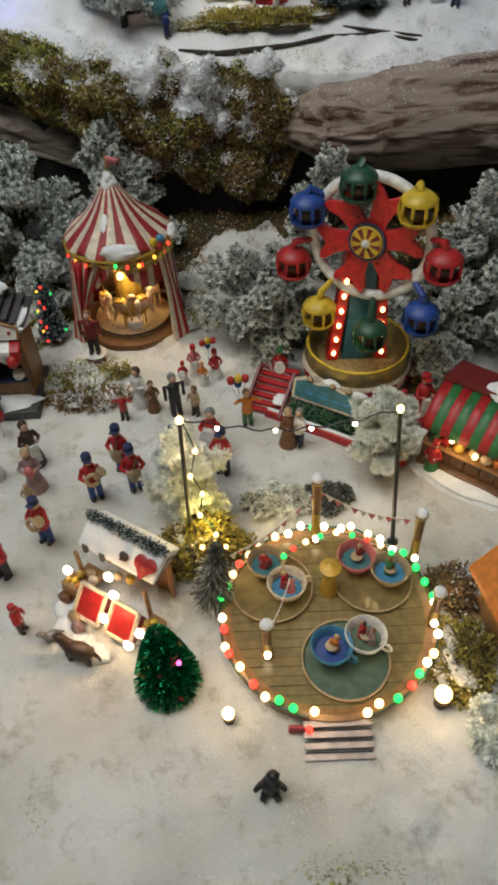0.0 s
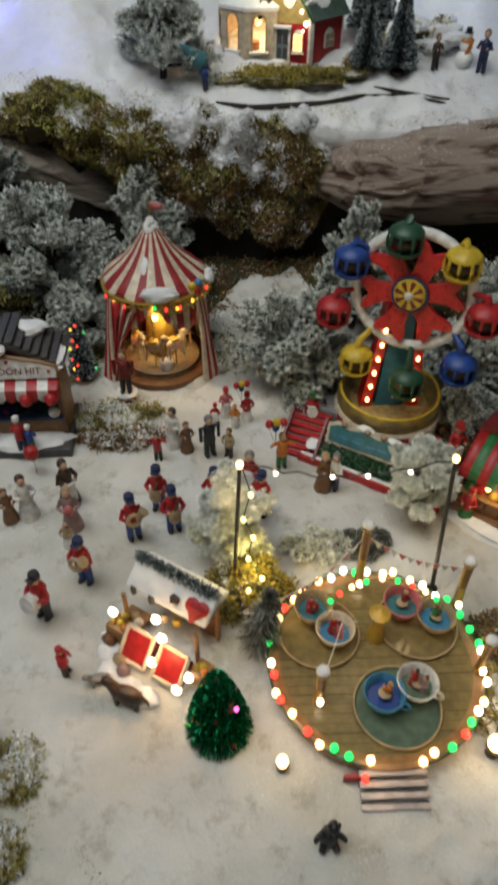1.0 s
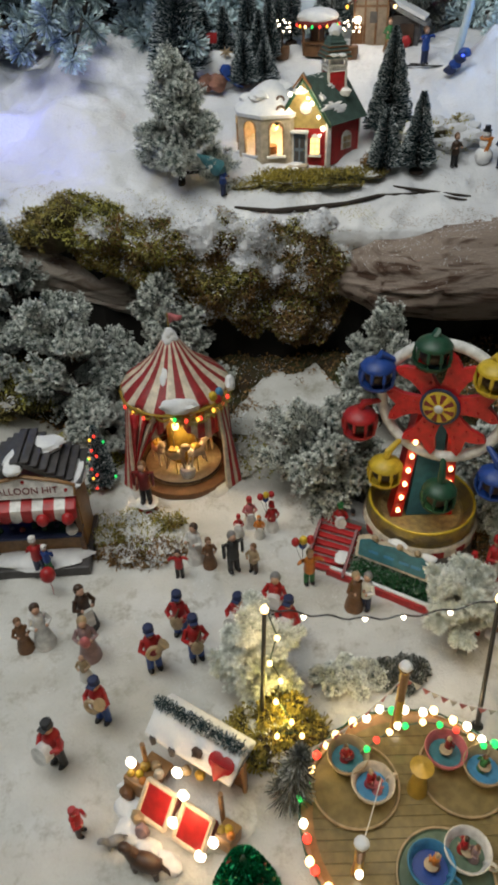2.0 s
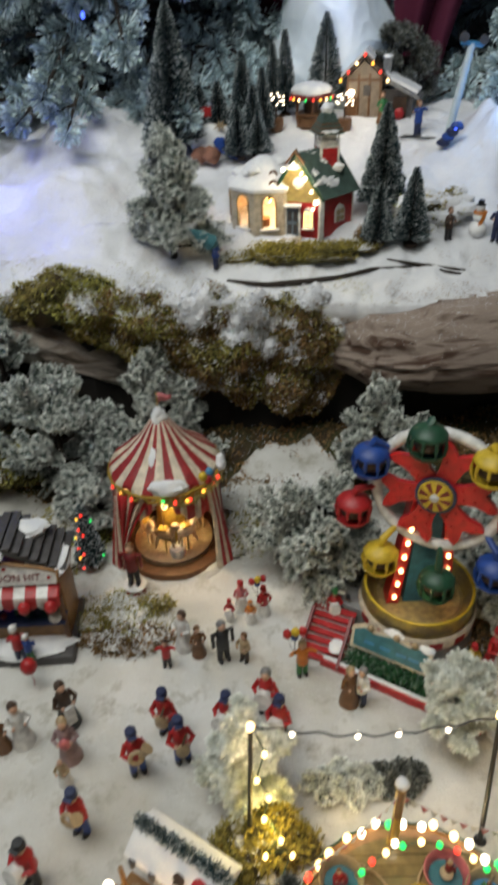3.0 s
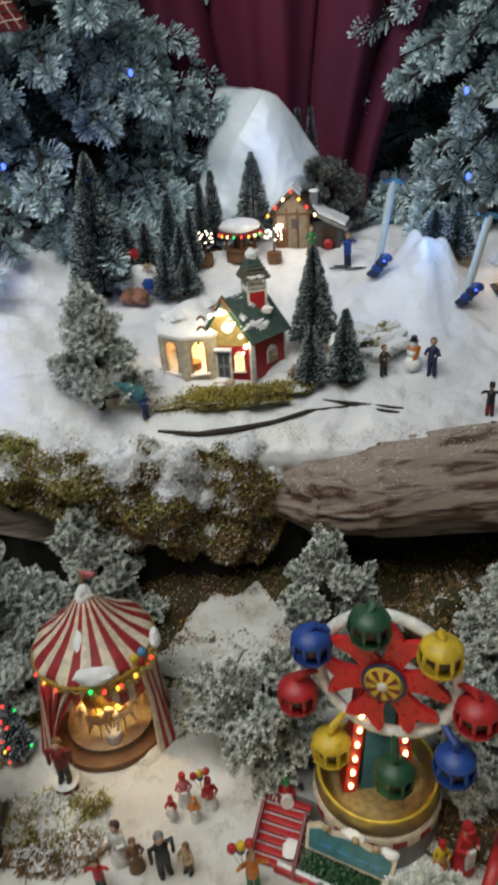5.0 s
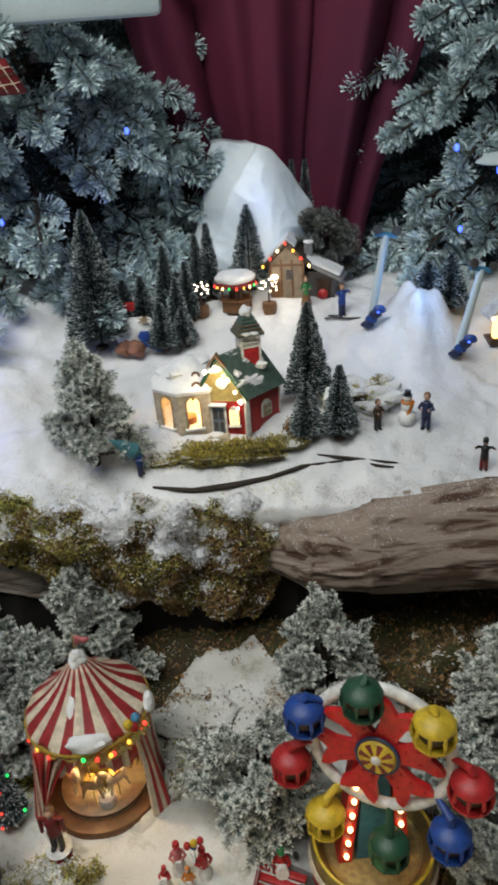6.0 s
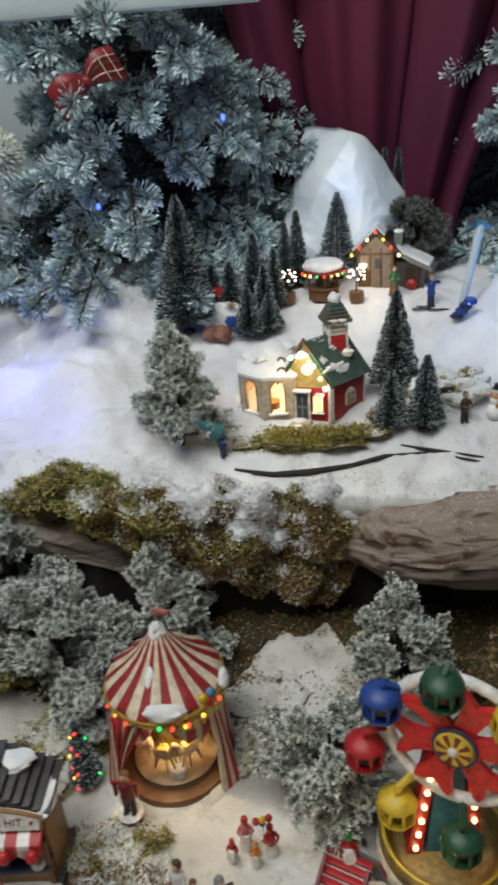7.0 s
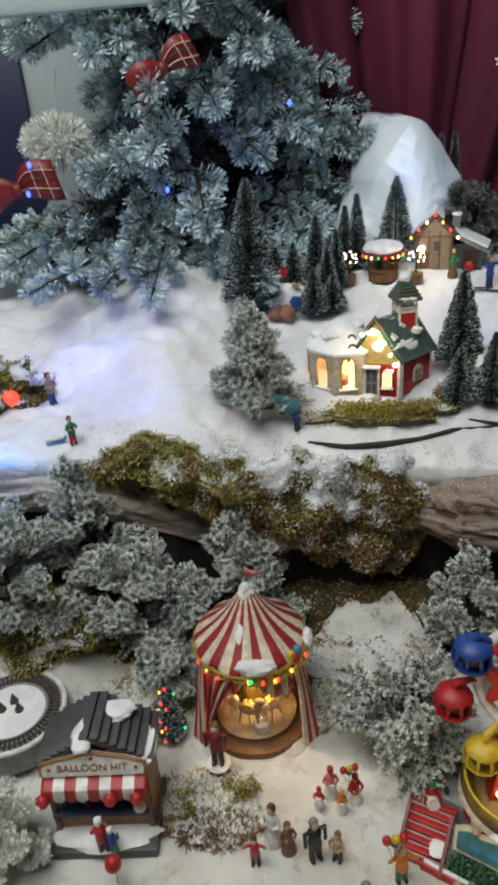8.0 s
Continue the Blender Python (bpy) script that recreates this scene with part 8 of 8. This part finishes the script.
part("cloth", box(B(), (0.008, 0, 0.051), (0.016, 0.0012, 0.013), None, 0, 0.0004), "red", ob)


def lift_mast(x, y, h, lean, turn, label, figure_color):
    """A pale mast of a toy ski lift, with its blue seat at the foot."""
    ob = thing("lift_mast", pose(x, y, hi(x, y), 0, lean, turn), label, "ski lift", "ski lift masts")
    part("mast", cone(B(), (0, 0, 0), (0, 0, h), 0.0055, 0.0048, 10), "pale", ob, "pale blue mast")
    part("cross_arm", box(B(), (0, 0, h), (0.030, 0.008, 0.006), None, 0, 0.001), "sky", ob)
    for s in (-1, 1):
        part("pulley", lathe(B(), [(0.0001, -0.002), (0.006, -0.002), (0.005, 0), (0.006, 0.002), (0.0001, 0.002)], 14, m=Matrix.Translation((s * 0.013, -0.004, h + 0.006)) @ Matrix.Rotation(radians(90), 4, "X")), "slate", ob)
    for i in range(4):
        part("seat", blob(B(), (-0.006 + 0.004 * i, -0.010 - 0.002 * i, 0.004 + 0.008 * i), (0.009, 0.005, 0.006), i + 3, 0.25, 12), figure_color if i % 2 else "navy", ob)
    part("blue_bulb", ball(B(), (0.004, -0.018, 0.026), 0.003, 8), "glow_blue", ob)
    return ob


lift_mast(0.232, 1.150, 0.125, 9, -4, "pale blue ski lift mast with blue seats", "blue")
lift_mast(0.332, 1.074, 0.115, 12, -4, "second pale ski lift mast beside the snow slope", "blue")


def sheet_rock():
    """A big crumpled white sheet, pinned up in folds, that stands for a peak of ice."""
    zs = [0.350, 0.420, 0.440, 0.493, 0.545, 0.575, 0.590]
    xl = [-0.026, -0.016, -0.008, 0.012, 0.024, 0.029, 0.038]
    xr = [0.214, 0.204, 0.198, 0.184, 0.153, 0.124, 0.090]
    n, rows, folds = 110, [], []
    for j in range(n):
        z = 0.350 + 0.240 * j / (n - 1)
        h = j / (n - 1)
        a, b = float(np.interp(z, zs, xl)), float(np.interp(z, zs, xr))
        row = []
        for i in range(n):
            s = i / (n - 1)
            x = a + (b - a) * s
            # the main fold falls from the top to the lower left; the panel beyond it lies further back
            fold = 0.015 + 0.080 * float(np.interp(z, [0.40, 0.50, 0.58], [0.0, 0.38, 1.0])) + 0.010 * noise.noise(Vector((z * 30, 2, 0)))
            y = 1.355 - 0.070 * math.sin(math.pi * min(1.0, max(0.0, s * 0.9 + 0.08))) ** 0.8 * (1 - 0.55 * h * h)
            y += 1.5 * min(0.040, max(0.0, fold - x))
            # creases: sharp ridges of a few sizes, stretched along the fold
            p = Vector((x * 9 + z * 5, z * 7 - x * 4, 5.3))
            y -= 0.030 * (0.5 - abs(noise.noise(p))) + 0.010 * (0.4 - abs(noise.noise(p * 2.1 + Vector((5, 0, 0))))) + 0.0022 * (0.4 - abs(noise.noise(p * 5.5)))
            if j == n - 1:
                y += 0.05
            row.append(Vector((x, y, z + 0.008 * noise.noise(Vector((x * 22, 7, z * 8))) * h)))
        rows.append(row)
        folds.append(fold)
    ob = thing("ice_peak", (0.09, 1.33, 0.36), "crumpled pale sheet shaped into an icy peak", "ice peak")
    for name, left, label in (("front_sheet", False, "white crumpled sheet in front"), ("back_sheet", True, "pale grey sheet standing behind the fold")):
        bm = B()
        grid = {}
        for j in range(n - 1):
            for i in range(n - 1):
                if (rows[j][i].x < folds[j]) == left:
                    for k in ((j, i), (j, i + 1), (j + 1, i + 1), (j + 1, i)):
                        if k not in grid:
                            grid[k] = bm.verts.new(rows[k[0]][k[1]] - Vector((0.09, 1.33, 0.36)))
                    bm.faces.new([grid[k] for k in ((j, i), (j, i + 1), (j + 1, i + 1), (j + 1, i))])
        part(name, bm, "ice", ob, label).modifiers.new("thickness", "SOLIDIFY").thickness = 0.002


sheet_rock()
frosted_bush("frosted_shrub", above(0.190, 1.31), (0.06, 0.04, 0.12), "dim grey frosted shrub beside the peak", 95, "grey_brush", 0.013, 90, 1.4, width=0.0012)


# ---- the two big flocked trees behind ----
def big_tree(name, x, y, z0, h, R, label, seed, n_limb, arc=(0, 360), gap=(0, 0, -2)):
    """A flocked fir: limbs with side twigs, each twig a thick spray of long needles; dark inner needles stand for the
    shaded gaps.
    """
    ob = thing(name, (x, y, z0), label, "Christmas tree")
    rnd = random.Random(seed)
    rng = np.random.default_rng(seed)
    bm = B()
    tube(bm, [(0, 0, 0), (0.004, 0, h * 0.5), (0, 0, h)], [0.035, 0.024, 0.006], 10)
    part("trunk", bm, "bark", ob)
    limbs = B()
    dark, pale = [], []
    for i in range(n_limb):
        u = (i + rnd.random()) / n_limb
        a = radians(rnd.uniform(*arc))
        r = R * (1 - u) ** 0.65 * rnd.uniform(0.62, 1.08) + 0.03
        zz = h * (0.04 + 0.92 * u)
        if math.cos(a) < gap[2] and gap[0] < zz < gap[1]:
            r *= 0.45
        drop = -0.14 * r + rnd.uniform(-0.05, 0.05)
        s, e = Vector((0, 0, zz + 0.02)), Vector((r * math.cos(a), r * math.sin(a), max(zz + drop, 0.135)))
        mid = s.lerp(e, 0.55) + Vector((0, 0, 0.03))
        tube(limbs, [s, mid, e], [0.006, 0.004, 0.002], 5)
        ax = (e - mid).normalized()
        side = ax.cross(Vector((0, 0, 1))).normalized()
        for t in range(7):
            f = 0.46 + 0.54 * t / 6
            p = s.lerp(mid, f * 2) if f < 0.5 else mid.lerp(e, f * 2 - 1)
            d = (ax * 0.8 + side * ((t % 2) * 2 - 1) * rnd.uniform(0.5, 1.1) + Vector((0, 0, rnd.uniform(-0.45, 0.25)))).normalized() if t < 6 else ax
            L = rnd.uniform(0.026, 0.046)
            tube(limbs, [p, p + d * L], [0.0022, 0.0014], 4)
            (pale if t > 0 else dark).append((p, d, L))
        # dark inner sprays, put in for the shade between the branches
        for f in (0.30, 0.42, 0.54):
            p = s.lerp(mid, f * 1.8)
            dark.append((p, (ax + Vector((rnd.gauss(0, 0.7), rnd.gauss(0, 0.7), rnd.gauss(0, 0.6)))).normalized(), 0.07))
    part("branchwork", limbs, "twig", ob)
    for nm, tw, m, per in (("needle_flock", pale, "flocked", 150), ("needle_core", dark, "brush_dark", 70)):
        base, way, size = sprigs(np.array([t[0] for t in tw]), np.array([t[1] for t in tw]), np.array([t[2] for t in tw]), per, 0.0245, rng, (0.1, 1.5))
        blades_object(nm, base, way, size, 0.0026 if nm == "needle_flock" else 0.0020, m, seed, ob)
    return ob


big_tree("flocked_tree", -0.27, 1.53, 0.27, 1.15, 0.37, "large flocked Christmas tree with red tartan bows", 101, 215, (150, 400), (0.22, 0.47, -0.42))
big_tree("flocked_tree", 0.60, 1.50, 0.25, 1.1, 0.40, "second large flocked Christmas tree behind the ski slope", 102, 130, (140, 330))


def bow(at, turn, label, s=1.0, tilt=0.0):
    ob = thing("tartan_bow", pose(*at, 0, tilt, turn), label, "bow", "tartan bows")
    for d in (-1, 1):
        bm = B()
        g = []
        for i in range(9):
            u = i / 8
            w = 0.010 + 0.018 * math.sin(u * 1.9)
            g.append([bm.verts.new((d * 0.062 * u * s, -0.012 * math.sin(math.pi * u) * s + k * 0.0, (q * w + 0.006 * math.sin(u * 4)) * s)) for k, q in ((0, -1), (0, -0.33), (0, 0.33), (0, 1))])
        for a, b in zip(g, g[1:]):
            for k in range(3):
                bm.faces.new((a[k], b[k], b[k + 1], a[k + 1]))
        lp = part("loop", bm, "ribbon", ob, "red tartan ribbon loop")
        lp.modifiers.new("thickness", "SOLIDIFY").thickness = 0.003
        for q in (-0.4, 0.1, 0.5):
            part("tartan_line", tube(B(), [(d * 0.062 * u * s, -0.012 * math.sin(math.pi * u) * s - 0.0022, (q * (0.010 + 0.018 * math.sin(u * 1.9)) + 0.006 * math.sin(u * 4)) * s) for u in np.linspace(0.1, 0.98, 9)], 0.0007, 4), "dark_green" if q == 0.1 else "cream", lp)
        for u in (0.55, 0.8):
            w = 0.010 + 0.018 * math.sin(u * 1.9)
            part("tartan_line", tube(B(), [(d * 0.062 * u * s, -0.012 * math.sin(math.pi * u) * s - 0.0024, (q * w + 0.006 * math.sin(u * 4)) * s) for q in (-0.9, 0, 0.9)], 0.0007, 4), "cream", lp)
    part("knot", ball(B(), (0, -0.004, 0), (0.009 * s, 0.008 * s, 0.010 * s), 12), "dark_red", ob)
    return ob


bow((-0.243, 1.188, 0.675), 14, "red tartan ribbon bow on the flocked tree", 0.78, -28)
bow((-0.478, 1.215, 0.535), -8, "large red ribbon bow low on the flocked tree", 1.05, -14)
for i, (x, y, z) in enumerate(((-0.262, 1.22, 0.52), (-0.155, 1.20, 0.50), (0.345, 1.16, 0.575), (0.36, 1.17, 0.47), (-0.46, 1.20, 0.53), (-0.08, 1.26, 0.62), (-0.447, 1.19, 0.57))):
    ob = thing("blue_bulb", (x, y, z), "single blue light among the branches", "light bulb", "blue tree lights")
    part("glass", ball(B(), (0, 0, 0), (0.003, 0.003, 0.0045), 10), "glow_blue", ob)
    part("cap", cone(B(), (0, 0, 0.005), (0, 0, 0.010), 0.0024, 0.002, 8), "dark_green", ob)
ob = thing("red_lamp", (-0.470, 1.00, hi(-0.47, 1.0)), "small glowing red ball light in the snow", "light bulb")
part("ball", ball(B(), (0, 0, 0.012), 0.011, 14), "glow_red", ob)
ob = thing("cyan_lamp", (-0.485, 0.865, hi(-0.485, 0.865)), "cyan light half buried in the snow", "light bulb")
part("ball", ball(B(), (0, 0, 0.006), 0.010, 14), "glow_blue", ob)
# pale panels of the room seen past the tree
tagged(part("wall_panel", box(B(), (-0.60, 1.98, 0.60), (0.32, 0.02, 0.9), None, 0, 0.004), "pale"), "pale blue painted panel behind the tree", "wall panel", kind="structure")
tagged(part("window_1", box(B(), (-0.86, 1.96, 0.55), (0.34, 0.02, 0.5), None, 0, 0.004), "navy"), "dark blue evening window", "window", kind="structure")
tagged(part("valance_board", box(B(), (-0.265, 1.245, 0.782), (0.50, 0.020, 0.064), None, 0, 0.009), "pale"), "pale rounded valance above the tree", "valance", kind="structure")

# fluffy white ball ornament hung on the thin side of the tree
ob = thing("fluffy_ball", (-0.436, 1.30, 0.588), "fluffy white ball ornament hanging on the tree", "ornament")
rng = np.random.default_rng(17)
d = rng.normal(size=(5200, 3))
d /= np.linalg.norm(d, axis=1, keepdims=True)
blades_object("fluff", d * 0.024 * np.array([1.6, 1, 1.05]), d + rng.normal(size=d.shape) * 0.5, 0.018 * rng.uniform(0.5, 1.3, 5200), 0.0012, "frost_white", 17, ob)
part("core", ball(B(), (0, 0, 0), (0.038, 0.024, 0.025), 14), "white", ob)
part("thread", tube(B(), [(0, 0, 0.02), (0.01, 0.03, 0.10)], 0.0006, 5), "white", ob)
